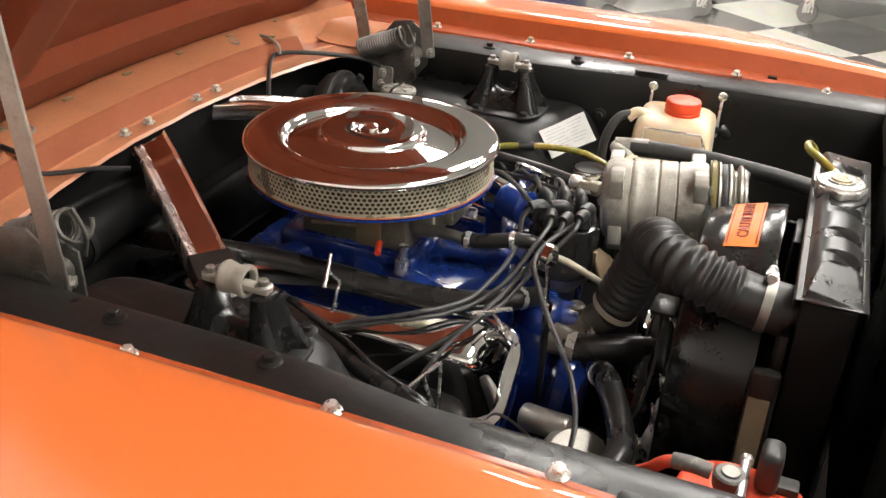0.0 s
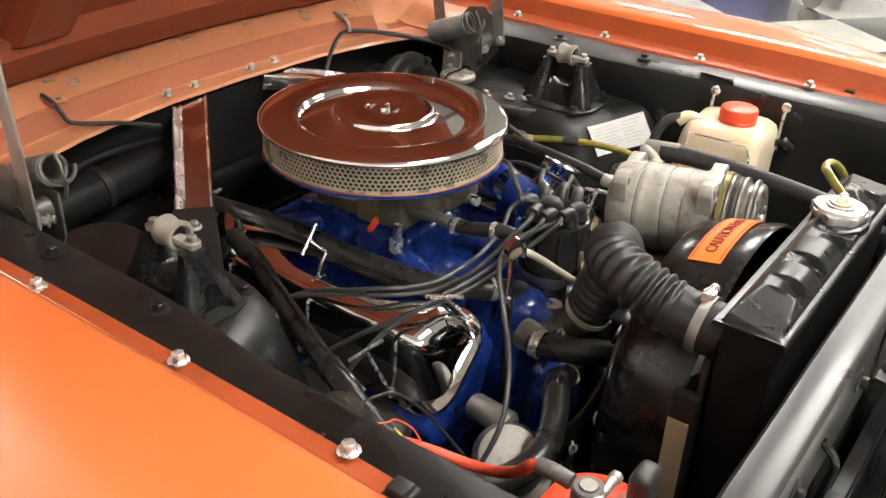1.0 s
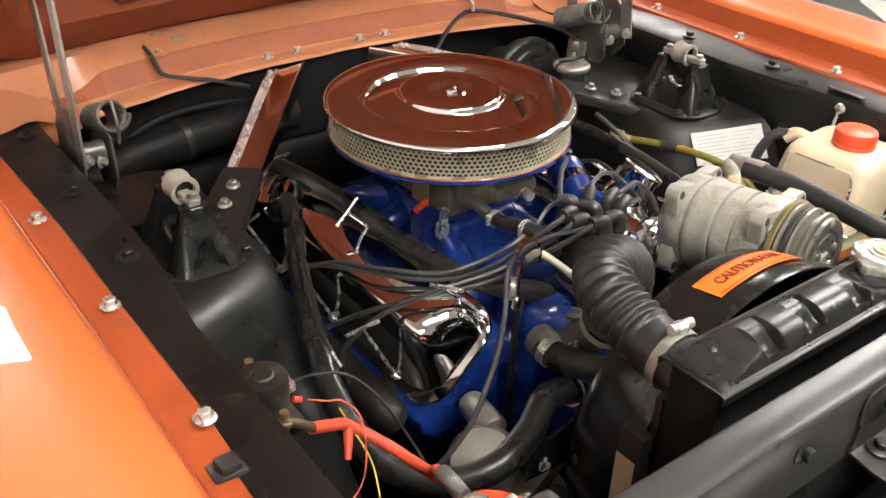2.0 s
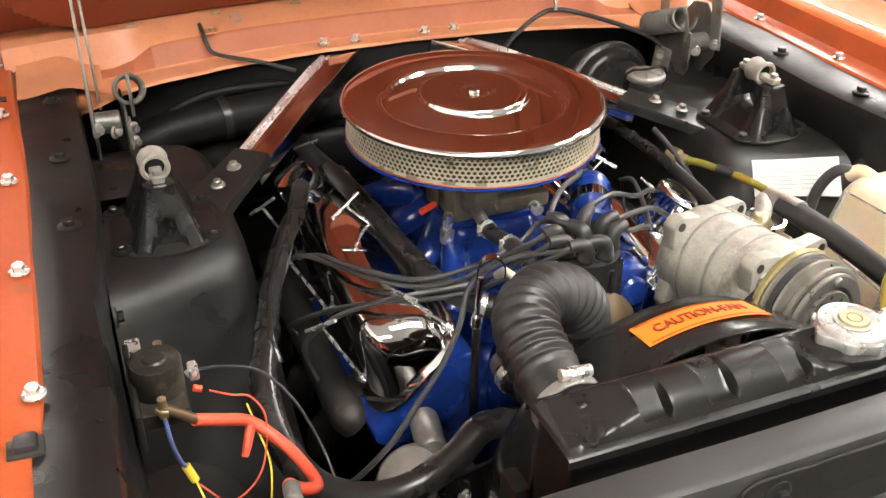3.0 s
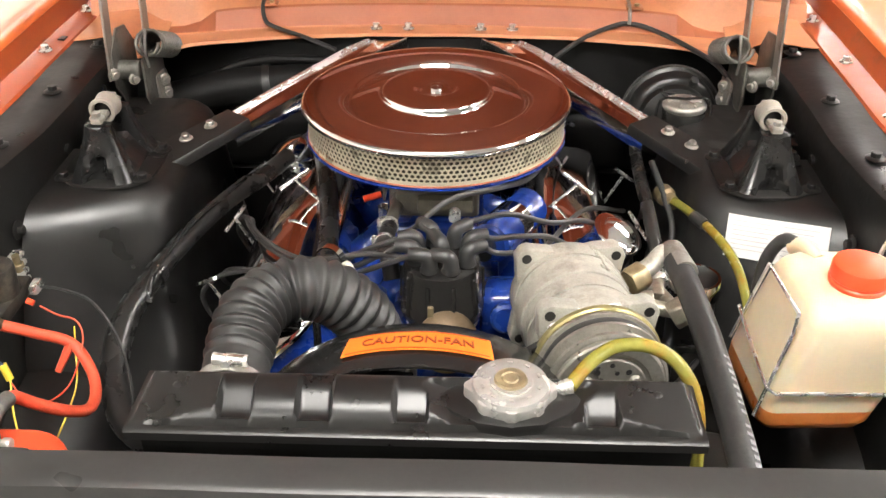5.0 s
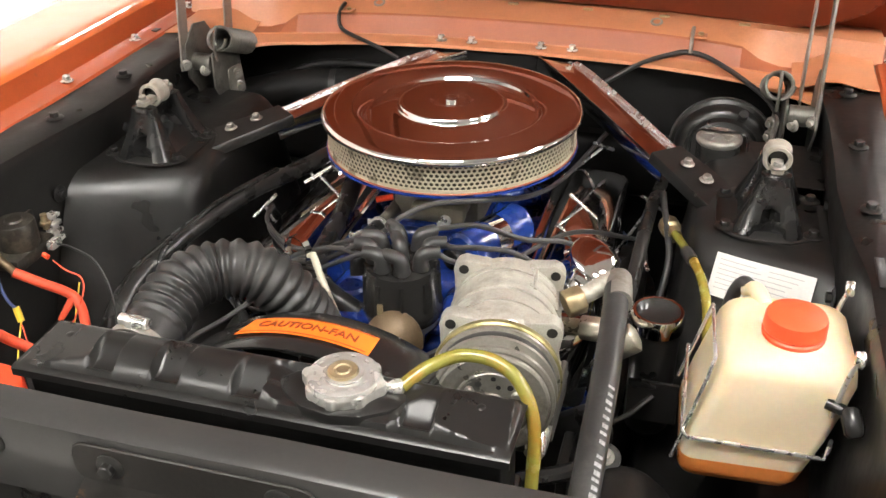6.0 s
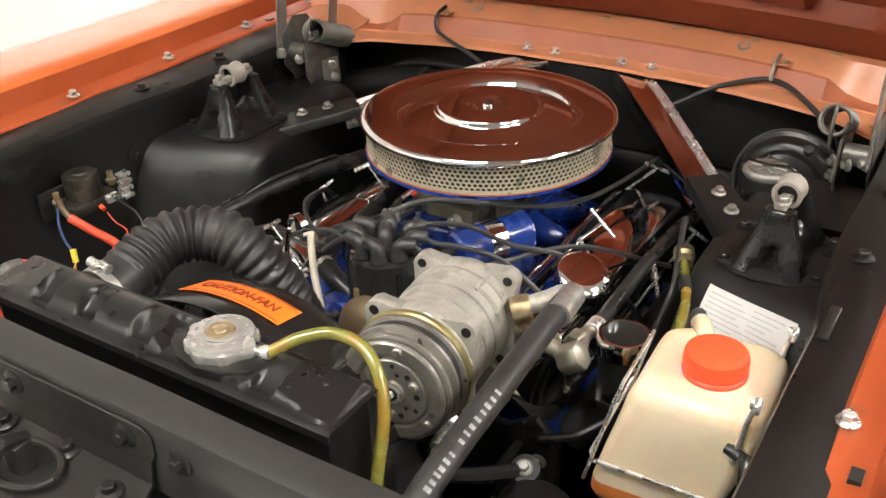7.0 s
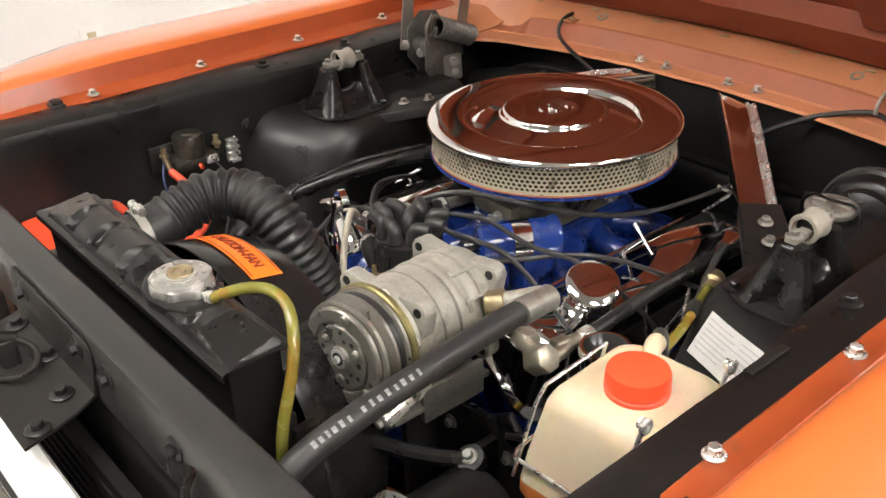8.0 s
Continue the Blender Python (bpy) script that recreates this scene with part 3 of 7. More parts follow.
single("firewall", merge(box(-0.62, 0.62, 0.335, 0.36, 0.20, 0.858, 0.004), box(-0.50, 0.50, 0.300, 0.336, 0.62, 0.74, 0.03, 3)), BLACK_DEEP, "black painted firewall behind the engine", "firewall", kind="structure", origin=(0, 0.35, 0.2))
single("bay_floor", merge(box(-0.66, 0.66, -1.0, 0.36, 0.20, 0.22), box(-0.30, 0.30, -0.50, -0.40, 0.22, 0.30, 0.02)), BLACK_DEEP, "black crossmember and splash pans under the engine", "floor pan", kind="structure", origin=(0, 0, 0.2))


def hood():
    """The open bonnet seen from below: outer skin, inner frame with a sunken middle."""
    ang, length, half = HOOD_ANGLE, 1.18, 0.626
    m = Matrix.Translation((0, 0.438, 0.893)) @ Matrix.Rotation(deg(-ang), 4, "X")
    o = thing("hood", (0, 0.438, 0.893), "open orange hood, dull red-brown painted underside", "hood")

    def curved(u, v):
        """The rear edge bows back in the middle, as the cowl does."""
        k = max(0, 1 + v / 0.5)
        return Vector((0, (0.026 - 0.19 * u * u) * k, (0.013 - 0.035 * u * u) * k))

    rows = []
    for i in range(25):
        v = -length * i / 24
        rows.append([tuple(m @ Vector((half * (j / 12 - 1) * (1 - 0.04 * i / 24), v, 0.045 + 0.02 * (1 - (j / 12 - 1) ** 2))) + curved(half * (j / 12 - 1), v)) for j in range(25)])
    part("outer_skin", sheet(rows, 0.0016), ORANGE, o)
    rows = []
    for i in range(133):
        v = -length * i / 132
        row = []
        for j in range(141):
            u = half * (j / 70 - 1) * (1 - 0.04 * i / 132)
            du, dv = max(0.0, 0.20 - (half - abs(u))), max(0.0, 0.20 - min(-v, length + v))
            d = 0.20 - math.hypot(du, dv) if du > 0 and dv > 0 else min(-v, length + v, half - abs(u))
            rib = smoothstep(0.018, 0.030, d) - 0.85 * smoothstep(0.108, 0.126, d)
            cen = 0.85 * (1 - smoothstep(0.040, 0.058, abs(abs(u) - 0.30))) * smoothstep(0.108, 0.126, d)
            row.append(tuple(m @ Vector((u, v, 0.028 - 0.034 * max(rib, cen))) + curved(u, v)))
        rows.append(row)
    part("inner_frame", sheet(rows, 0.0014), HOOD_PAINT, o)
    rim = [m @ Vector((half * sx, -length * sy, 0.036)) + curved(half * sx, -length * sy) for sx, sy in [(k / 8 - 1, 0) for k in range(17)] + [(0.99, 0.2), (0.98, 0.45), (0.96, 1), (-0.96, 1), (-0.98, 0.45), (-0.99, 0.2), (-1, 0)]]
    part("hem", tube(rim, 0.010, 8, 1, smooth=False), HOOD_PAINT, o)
    return o


hood_thing = hood()


def hood_hinge(side):
    s = side
    # folded body bracket on the apron
    out = [(-0.050, 0.060), (-0.015, 0.088), (0.022, 0.082), (0.048, 0.050), (0.050, 0.010), (0.028, -0.012), (0.024, -0.048), (0.0, -0.062), (-0.022, -0.052), (-0.028, -0.020), (-0.050, 0.005)]
    o = part("hinge", prism(out, 0.004, Matrix.Translation((s * 0.497, 0.175, 0.842)) @ pose(0, 0, 0, 90, 0, 90), 0.0015, 2), HINGE, hood_thing, "greasy grey steel hinge with a coil spring")
    part("side_plate", prism([(-0.034, 0.050), (-0.018, 0.054), (0.012, 0.046), (0.040, 0.054), (0.056, 0.036), (0.060, 0.004), (0.042, -0.016), (0.030, -0.036), (0.006, -0.044), (-0.020, -0.034), (-0.036, -0.008)], 0.004, Matrix.Translation((s * 0.455, 0.168, 0.838)) @ pose(0, 0, 0, 90, 0, 90), 0.0015, 2), HINGE, o)
    part("stop_plate", prism(rounded(0.040, 0.050, 0.006), 0.004, along((s * 0.449, 0.196, 0.822), (-s, -0.15, 0.1)), 0.001, 1), STEEL_DULL, o, "small square steel stop plate")
    part("knuckle", lathe([(0, 0), (0.013, 0), (0.015, 0.002), (0.015, 0.036), (0.013, 0.038), (0, 0.038)], along((s * 0.460, 0.150, 0.868), (s, 0, 0)), 20), HINGE, o)
    # spring: a hollow coil with an open hook at its front end
    c0, c1, r = Vector((s * 0.443, 0.138, 0.916)), Vector((s * 0.441, 0.238, 0.876)), 0.0185
    da = (c1 - c0).normalized()
    db = da.cross(Vector((0, 0, 1))).normalized()
    dc = da.cross(db)
    turns = 16
    k0 = c0 + da * 0.022
    coil = [k0.lerp(c1, k / (turns * 14)) + db * (math.cos(2 * math.pi * k / 14) * r) + dc * (math.sin(2 * math.pi * k / 14) * r) for k in range(turns * 14 + 1)]
    part("spring", tube(coil, 0.0027, 6, 1, smooth=False), HINGE, o, "tightly wound steel coil spring")
    part("spring_end", tube([tuple(c0 + da * (0.022 * a / 360) + db * (math.cos(deg(a)) * 0.0195) + dc * (math.sin(deg(a)) * 0.0195)) for a in range(0, 361, 24)], 0.0028, 8, 1, smooth=False), HINGE, o)
    part("spring_bar", tube([tuple(c0 - dc * 0.0195), tuple(c0 - da * 0.003), tuple(c0 + dc * 0.0195), tuple(c0 + da * 0.012 + dc * 0.036)], 0.0024, 8, 4), HINGE, o)
    # linkage arms that rise to the hood
    def strap(a, b, w, t=0.004):
        a, b = Vector(a), Vector(b)
        d = (b - a).normalized()
        side_v = Vector((1, 0, 0))
        side_v = (side_v - d * side_v.dot(d)).normalized()
        wide = d.cross(side_v).normalized()
        bm = bmesh.new()
        vs = []
        for p in (a, b):
            for q, h in ((-1, -1), (1, -1), (1, 1), (-1, 1)):
                vs.append(bm.verts.new(p + wide * q * w / 2 + side_v * h * t / 2))
        for f in ((0, 1, 2, 3), (7, 6, 5, 4), (0, 4, 5, 1), (1, 5, 6, 2), (2, 6, 7, 3), (3, 7, 4, 0)):
            bm.faces.new([vs[k] for k in f])
        bmesh.ops.recalc_face_normals(bm, faces=bm.faces[:])
        bmesh.ops.bevel(bm, geom=bm.edges[:], offset=0.0012, segments=1, affect="EDGES")
        return bm

    part("front_arm", strap((s * 0.497, 0.122, 0.862), (s * 0.493, 0.158, 1.16), 0.026), STEEL_DULL, o)
    part("rear_arm", strap((s * 0.482, 0.246, 0.850), (s * 0.484, 0.300, 1.16), 0.026), STEEL_DULL, o)
    part("hood_strap", strap((s * 0.488, 0.40, 0.985), (s * 0.488, 0.16, 1.20), 0.030), HINGE, o)
    for p in ((s * 0.493, 0.118, 0.872), (s * 0.470, 0.138, 0.858), (s * 0.444, 0.196, 0.834), (s * 0.444, 0.198, 0.812)):
        bolt(o, p, (-s * 0.7, -0.7, 0), BOLT_DULL, "pivot")
    return o


hood_hinge(-1)
hood_hinge(1)


def shock_mount(side):
    """Upper shock absorber cap: two splayed black posts with a hollow outer face, a bar across them and a hollow rubber bush on the bar."""
    s = side
    cx, cy = s * 0.440, -0.060
    o = thing("shock_mount", (cx, cy, 0.81), "black arched shock absorber cap with a worn rubber bush", "shock mount", "shock absorber caps")
    for f in (-1, 1):
        bm = bmesh.new()
        rings = []
        for i in range(13):
            t = i / 12
            z = 0.074 * t
            w = 0.018 + 0.026 * (1 - t) ** 1.3
            d = 0.0105 + 0.015 * (1 - t) ** 1.4
            yc = f * (0.033 + 0.014 * (1 - t) ** 1.4)
            ring = []
            for k in range(36):
                a = 2 * math.pi * k / 36
                c, sn = math.cos(a), math.sin(a)
                x = w * abs(c) ** 0.6 * (1 if c > 0 else -1)
                y = d * abs(sn) ** 0.6 * (1 if sn > 0 else -1)
                if y * f > 0:
                    y -= f * 0.018 * smoothstep(0.0, 0.007, 0.024 * (1 - z / 0.040) - abs(x))
                ring.append(bm.verts.new((cx + x, cy + yc + y, 0.813 + z)))
            rings.append(ring)
        rings.append([bm.verts.new((cx + 0.6 * (v.co.x - cx), cy + f * 0.033 + 0.6 * (v.co.y - cy - f * 0.033), 0.8895)) for v in rings[-1]])
        for a, b in zip(rings, rings[1:]):
            for k in range(36):
                bm.faces.new((a[k], a[(k + 1) % 36], b[(k + 1) % 36], b[k]))
        bm.faces.new(rings[-1])
        bmesh.ops.recalc_face_normals(bm, faces=bm.faces[:])
        part("post", bm, BLACK_GLOSS, o, "gloss black flared post", angle=0.9)
    # saddle between the posts
    rows = []
    for i in range(13):
        y = -0.034 + 0.068 * i / 12
        top = 0.030 + 0.030 * (abs(y) / 0.034) ** 3
        w0, w1 = 0.040, 0.030 - 0.010 * top / 0.06
        rows.append([(cx - w0, cy + y, 0.813), (cx - w1, cy + y, 0.813 + 0.6 * top), (cx - 0.6 * w1, cy + y, 0.813 + top), (cx + 0.6 * w1, cy + y, 0.813 + top), (cx + w1, cy + y, 0.813 + 0.6 * top), (cx + w0, cy + y, 0.813)])
    part("saddle", sheet(rows, 0.003), BLACK_GLOSS, o, angle=1.0)
    part("base_flange", prism(rounded(0.128, 0.150, 0.050, 6), 0.005, pose(cx, cy, 0.811), 0.002, 2), APRON_BLACK, o)
    ax = along((cx, cy - 0.015, 0.897), (0, 1, 0))
    part("bush", lathe([(0.0115, 0.005), (0.0130, 0.0), (0.0168, 0.0), (0.0180, 0.0025), (0.0175, 0.006), (0.0156, 0.012), (0.0156, 0.018), (0.0175, 0.024), (0.0180, 0.0275), (0.0168, 0.030), (0.0130, 0.030), (0.0115, 0.025)], ax, 32), BUSH, o, "dusty grey rubber bush")
    # added black plug gives the bush's hollow its dark inside
    part("bush_dark_plug", lathe([(0, 0.008), (0.012, 0.008), (0.012, 0.022), (0, 0.022)], ax, 24), CAP_BLACK, o)
    part("bar", box(cx - 0.0075, cx + 0.0075, cy - 0.040, cy + 0.040, 0.888, 0.8965, 0.003), BUSH, o, "corroded cross bar")
    for f in (-1, 1):
        bolt(o, (cx, cy + f * 0.032, 0.8955), me=BOLT_DULL, name="bar_nut")
    for x, y in ((0.054, -0.05), (0.054, 0.045), (-0.054, 0.04), (-0.052, -0.05)):
        bolt(o, (cx + s * x, cy + y, 0.816), me=BOLT_BLACK, name="base_bolt")
    return o


shock_mount(-1)
shock_mount(1)


def brace(side):
    """Diagonal chrome brace between cowl and shock tower, with a black foot."""
    s = side
    o = thing("tower_brace", (s * 0.22, 0.18, 0.84), "chrome engine bay brace with a black bolted end", "brace", "engine bay braces")
    a, b = Vector((s * 0.098, 0.318, 0.866)), Vector((s * 0.318, 0.056, 0.816))
    d = (b - a).normalized()
    up = Vector((0, 0, 1))
    up = (up - d * up.dot(d)).normalized()
    wv = d.cross(up).normalized()
    sg = -1 if wv.x > 0 else 1
    half_prof = [(-0.5, -0.018), (-0.5, 0.004), (-0.48, 0.0075), (-0.45, 0.0080), (-0.42, 0.0062), (-0.39, 0.0042), (0.0, 0.0036), (0.19, 0.0036), (0.215, 0.0042), (0.24, 0.0060), (0.27, 0.0072), (0.30, 0.0060), (0.325, 0.0042), (0.35, 0.0044), (0.38, 0.0066), (0.41, 0.0088), (0.44, 0.0096), (0.465, 0.0080), (0.49, 0.0040), (0.5, 0.0000), (0.5, -0.020)]
    outb = 1 if wv.x * s > 0 else -1
    prof = [(q * outb, h) for q, h in half_prof]
    rows = []
    for i in range(13):
        t = i / 12
        w = 0.057 - 0.006 * t
        sag = 0.002 * math.sin(math.pi * t) - 0.004 * max(0, 1 - t / 0.15)
        skew = -0.75 * (1 - smoothstep(0, 0.40, t))
        rows.append([tuple(a.lerp(b, t) + wv * (q * w) + d * (q * w * skew * s * sg) + up * (h - 0.007 + sag)) for q, h in prof])
    part("channel", sheet([r[:9] for r in rows], 0.0018), CHROME_WORN, o)
    part("ridged_edge", sheet([r[8:] for r in rows], 0.0018), CHROME_SOFT, o, "chrome edge with two pressed ridges, its bright reflection put in as a paler haze")
    f0, f1 = b - d * 0.030, b + d * 0.165
    rows = []
    for i in range(5):
        t = i / 4
        w = 0.055 + 0.016 * t
        rows.append([tuple(f0.lerp(f1, t) + wv * q * w + up * (h + 0.008 * (1 - t) + 0.012 * t)) for q, h in ((-0.5, -0.016), (-0.5, -0.004), (-0.46, 0.0), (0.46, 0.0), (0.5, -0.004), (0.5, -0.016))])
    part("foot", sheet(rows, 0.004), BLACK, o, "satin black bolted foot")
    for q in (0.020, 0.064):
        bolt(o, tuple(b + d * q + up * (0.0120 + 0.0205 * (q + 0.030))), tuple(up), BOLT_DULL)
    return o


brace(-1)
brace(1)

# ---- front end: core support, latch, radiator ----
sup = thing("radiator_support", (0, -0.70, 0.5), "black steel radiator support crossbar with bolts", "crossmember")
rows = []
for x in [-0.66 + 0.06 * i for i in range(23)]:
    e = 0.0008 * math.sin(23 * x)
    dr = 0.012 * smoothstep(0.45, 0.62, abs(x))
    rows.append([(x, -0.698, 0.860), (x, -0.698, 0.8965 + e - dr), (x, -0.702, 0.9015 + e - dr), (x, -0.731, 0.9030 + e - dr), (x, -0.7365, 0.8995 + e - dr), (x, -0.7385, 0.892 - dr), (x, -0.7385, 0.860 - dr), (x, -0.7385, 0.822 - dr)])
part("crossbar", sheet(rows, 0.003), BAR_BLACK, sup)
for x0, x1 in ((-0.62, -0.222), (0.243, 0.62)):
    part("panel", box(x0, x1, -0.728, -0.716, 0.22, 0.880, 0.003), BLACK, sup)
# added black panel that only darkens the open gap below the crossbar
part("dark_gap_panel", box(-0.221, 0.242, -0.732, -0.726, 0.40, 0.86, 0.002), BLACK, sup)
for x in (-0.38, -0.19, 0.135, 0.27, 0.43):
    bolt(sup, (x, -0.7385, 0.872), (0, -1, 0), BOLT_BLACK)
for x, z in ((0.30, 0.80), (-0.30, 0.80)):
    part("clip", tube([(x, -0.738, 0.872), (x + 0.006, -0.752, 0.85), (x + 0.02, -0.748, 0.81), (x + 0.03, -0.742, 0.77)], 0.004, 8, 6), BLACK_GLOSS, sup)

lat = thing("hood_latch", (0.05, -0.76, 0.7), "black hood latch plate with rust spots and bolts", "latch")
part("plate", merge(prism(rounded(0.215, 0.040, 0.014), 0.003, pose(-0.002, -0.7388, 0.874, 90, 0, 0), 0.001, 1),
                    sheet([[(-0.002 + x, -0.7405, 0.858) for x in (-0.10, -0.05, 0, 0.05, 0.10)], [(-0.008 + x * 1.06, -0.744, 0.834) for x in (-0.10, -0.05, 0, 0.05, 0.10)], [(-0.004 + x * 1.1, -0.767, 0.829) for x in (-0.10, -0.05, 0, 0.05, 0.10)], [(0.0 + x * 1.15, -0.79, 0.829) for x in (-0.10, -0.05, 0, 0.05, 0.10)], [(0.005 + x * 1.2, -0.822, 0.829) for x in (-0.10, -0.05, 0, 0.05, 0.10)]], 0.003)), RUST, lat)
part("latch_ring", tube([(-0.018 + 0.040 * math.cos(deg(a)), -0.785 + 0.026 * math.sin(deg(a)), 0.837) for a in range(0, 361, 30)], 0.0035, 8, 2), RUST, lat)
part("opening", prism(rounded(0.062, 0.036, 0.012), 0.0016, pose(-0.020, -0.785, 0.8305), 0.0004, 1), BLACK, lat)
part("hook", merge(box(-0.030, -0.008, -0.795, -0.775, 0.80, 0.862, 0.005), tube([(-0.019, -0.775, 0.858), (-0.019, -0.80, 0.868), (-0.019, -0.812, 0.852)], 0.007, 8, 6)), BLACK, lat)
for x, y, z, d in ((-0.074, -0.7415, 0.875, (0, -1, 0)), (0.074, -0.7415, 0.877, (0, -1, 0)), (-0.002, -0.751, 0.833, (0, -0.1, 1)), (0.070, -0.766, 0.831, (0, -0.05, 1)), (0.108, -0.803, 0.831, (0, 0, 1)), (-0.085, -0.755, 0.833, (0, -0.1, 1)), (-0.085, -0.80, 0.831, (0, 0, 1))):
    bolt(lat, (x, y, z), d, BOLT_BLACK)

grl = thing("front_moulding", (0, -0.83, 0.7), "bright white front moulding above a dark grille", "moulding")
part("moulding", merge(sheet([[(x, -0.798, 0.788), (x, -0.802, 0.794), (x, -0.822, 0.793), (x, -0.834, 0.789), (x, -0.838, 0.778)] for x in (-0.62, -0.4, -0.2, 0, 0.2, 0.4, 0.62)], 0.002)), WHITE_WALL, grl)
for z in (0.770, 0.758, 0.746):
    part("grille_bar", box(-0.60, 0.60, -0.850, -0.842, z - 0.003, z + 0.003, 0.001), CHROME_WORN, grl)
part("grille_backing", box(-0.60, 0.60, -0.834, -0.826, 0.40, 0.785, 0.002), BLACK, grl)
con = thing("ac_condenser", (0, -0.76, 0.45), "black finned condenser ahead of the radiator", "condenser")
for k in range(18):
    part("tube", box(-0.24, 0.26, -0.765, -0.745, 0.40 + 0.02 * k, 0.408 + 0.02 * k, 0.001, 1), BLACK, con)
part("fin_pack", box(-0.24, 0.26, -0.762, -0.748, 0.395, 0.765), BLACK, con)
part("end_tank", box(-0.265, -0.24, -0.77, -0.74, 0.38, 0.78, 0.006), BLACK, con)
part("end_tank", box(0.26, 0.285, -0.77, -0.74, 0.38, 0.78, 0.006), BLACK, con)

rad = thing("radiator", (0.01, -0.635, 0.45), "black painted radiator with a ribbed brass top tank", "radiator")
TX0, TX1 = -0.216, 0.237
ribs = (-0.131, -0.068, 0.008, 0.157)
ys = [-0.666 + 0.060 * k / 24 for k in range(25)]


def tank_rise(x, y):
    """Height of the pressed barrel above the tank's flange."""
    e0 = min(x - TX0, TX1 - x) - 0.004
    t = (y - ys[0]) / (ys[-1] - ys[0])
    h = 0.0195 * max(0.0, 1 - abs(2 * t - 1) ** 2.3) ** 0.75
    rib = max(smoothstep(0.0150, 0.0115, abs(x - q)) for q in ribs)
    pocket = 0.0022 + 0.0135 * smoothstep(0.16, 0.62, t)
    h -= rib * max(0.0, h - pocket) * smoothstep(0.06, 0.10, t) * (1 - smoothstep(0.80, 0.95, t))
    h = min(h, 0.006 + 0.42 * max(0.0, abs(x - 0.086) - 0.047) + 0.10 * max(0.0, t - 0.7))
    return max(0.0, min(h, 0.0005 + 0.17 * e0 + 0.14 * (y + 0.664) if e0 < 0.066 else h, 1.6 * e0))


rows = []
n = 300
for i in range(n + 1):
    x = TX0 + (TX1 - TX0) * i / n
    rows.append([(x, -0.673, 0.886), (x, -0.673, 0.8935), (x, -0.6705, 0.8955)] + [(x, y, 0.8958 + tank_rise(x, y)) for y in ys] + [(x, -0.600, 0.8955), (x, -0.598, 0.8930), (x, -0.598, 0.886)])
part("top_tank", sheet(rows, 0.0015), BLACK_TANK, rad, "black painted brass top tank with pressed ribs")
part("neck_base", prism([(0.052 * math.cos(deg(a)) * (1.18 if a in (0, 180) else 1), 0.034 * math.sin(deg(a))) for a in range(0, 360, 30)], 0.014, pose(0.086, -0.636, 0.8915), 0.004, 2), BLACK_TANK, rad)
part("filler_neck", lathe([(0, 0), (0.026, 0), (0.026, 0.012), (0.028, 0.014), (0, 0.014)], pose(0.086, -0.632, 0.8945), 28), BLACK_TANK, rad)
for x in (TX0 + 0.034, TX1 - 0.034):
    part("drip_dimple", lathe([(0, 0.0012), (0.003, 0.001), (0.0045, 0)], pose(x, -0.629, 0.8957 + tank_rise(x, -0.629)), 12), BLACK_TANK, rad)
part("core", box(TX0 + 0.008, TX1 - 0.008, -0.664, -0.608, 0.47, 0.889, 0.003), BLACK_DEEP, rad)
part("bottom_tank", box(TX0, TX1, -0.672, -0.60, 0.42, 0.475, 0.01), BLACK_TANK, rad)
part("hose_neck", lathe([(0.024, -0.03), (0.0255, -0.03), (0.0255, 0.03), (0.024, 0.03)], along((-0.158, -0.592, 0.850), (0.0, 1, 0.12)), 24), BLACK_TANK, rad)
part("overflow_spout", lathe([(0, 0), (0.005, 0), (0.005, 0.012), (0.0065, 0.014), (0.0065, 0.022), (0, 0.022)], along((0.114, -0.628, 0.907), (1, 0.2, 0.1)), 12), STEEL, rad)

rc = part("pressure_cap", lathe([(0, 0), (0.028, 0), (0.028, 0.003), (0, 0.003)], pose(0.086, -0.632, 0.904), 24), CAP_STEEL, rad, "silver pressure cap with a brass centre")
lob = []
for k in range(64):
    a = 2 * math.pi * k / 64
    r = 0.0315 + 0.0022 * (1 if math.cos(8 * a) > 0.15 else 0) + 0.0035 * max(0, math.cos(2 * a) - 0.75) * 4
    lob.append((r * math.cos(a), r * math.sin(a)))
part("skirt", prism(lob, 0.011, pose(0.086, -0.632, 0.9045), 0.0018, 2), CAP_STEEL, rc)
part("crown", lathe([(0.0315, 0), (0.030, 0.004), (0.026, 0.0055), (0.019, 0.0040), (0.017, 0.0045), (0.017, 0.0062), (0, 0.0066)], pose(0.086, -0.632, 0.9145), 40), CAP_STEEL, rc)
part("centre_disc", lathe([(0, 0.0022), (0.0055, 0.0022), (0.0065, 0.0010), (0.0075, 0.0020), (0.0125, 0.0020), (0.0135, 0)], pose(0.086, -0.632, 0.9211), 32), BRASS, rc, "worn brass centre disc")
for k in range(10):
    a = 2 * math.pi * (k + 0.5) / 10
    placed("stamped_bar", finish(box(-0.0022, 0.0022, -0.0011, 0.0011, 0, 0.0006), "stamped_bar", STEEL_DULL), rc, pose(0.086 + 0.0235 * math.cos(a), -0.632 + 0.0235 * math.sin(a), 0.9195, 0, 0, math.degrees(a) + 90))

ov = [(0.134, -0.624, 0.909), (0.152, -0.604, 0.918), (0.176, -0.587, 0.922), (0.206, -0.585, 0.919), (0.230, -0.594, 0.904), (0.244, -0.608, 0.872), (0.246, -0.628, 0.81), (0.245, -0.634, 0.74), (0.245, -0.636, 0.66)]
single("overflow_tube", tube(ov, 0.0060, 12, 8), OLIVE_TUBE, "yellowed translucent radiator overflow tube", "tube", origin=(0.2, -0.61, 0.7))

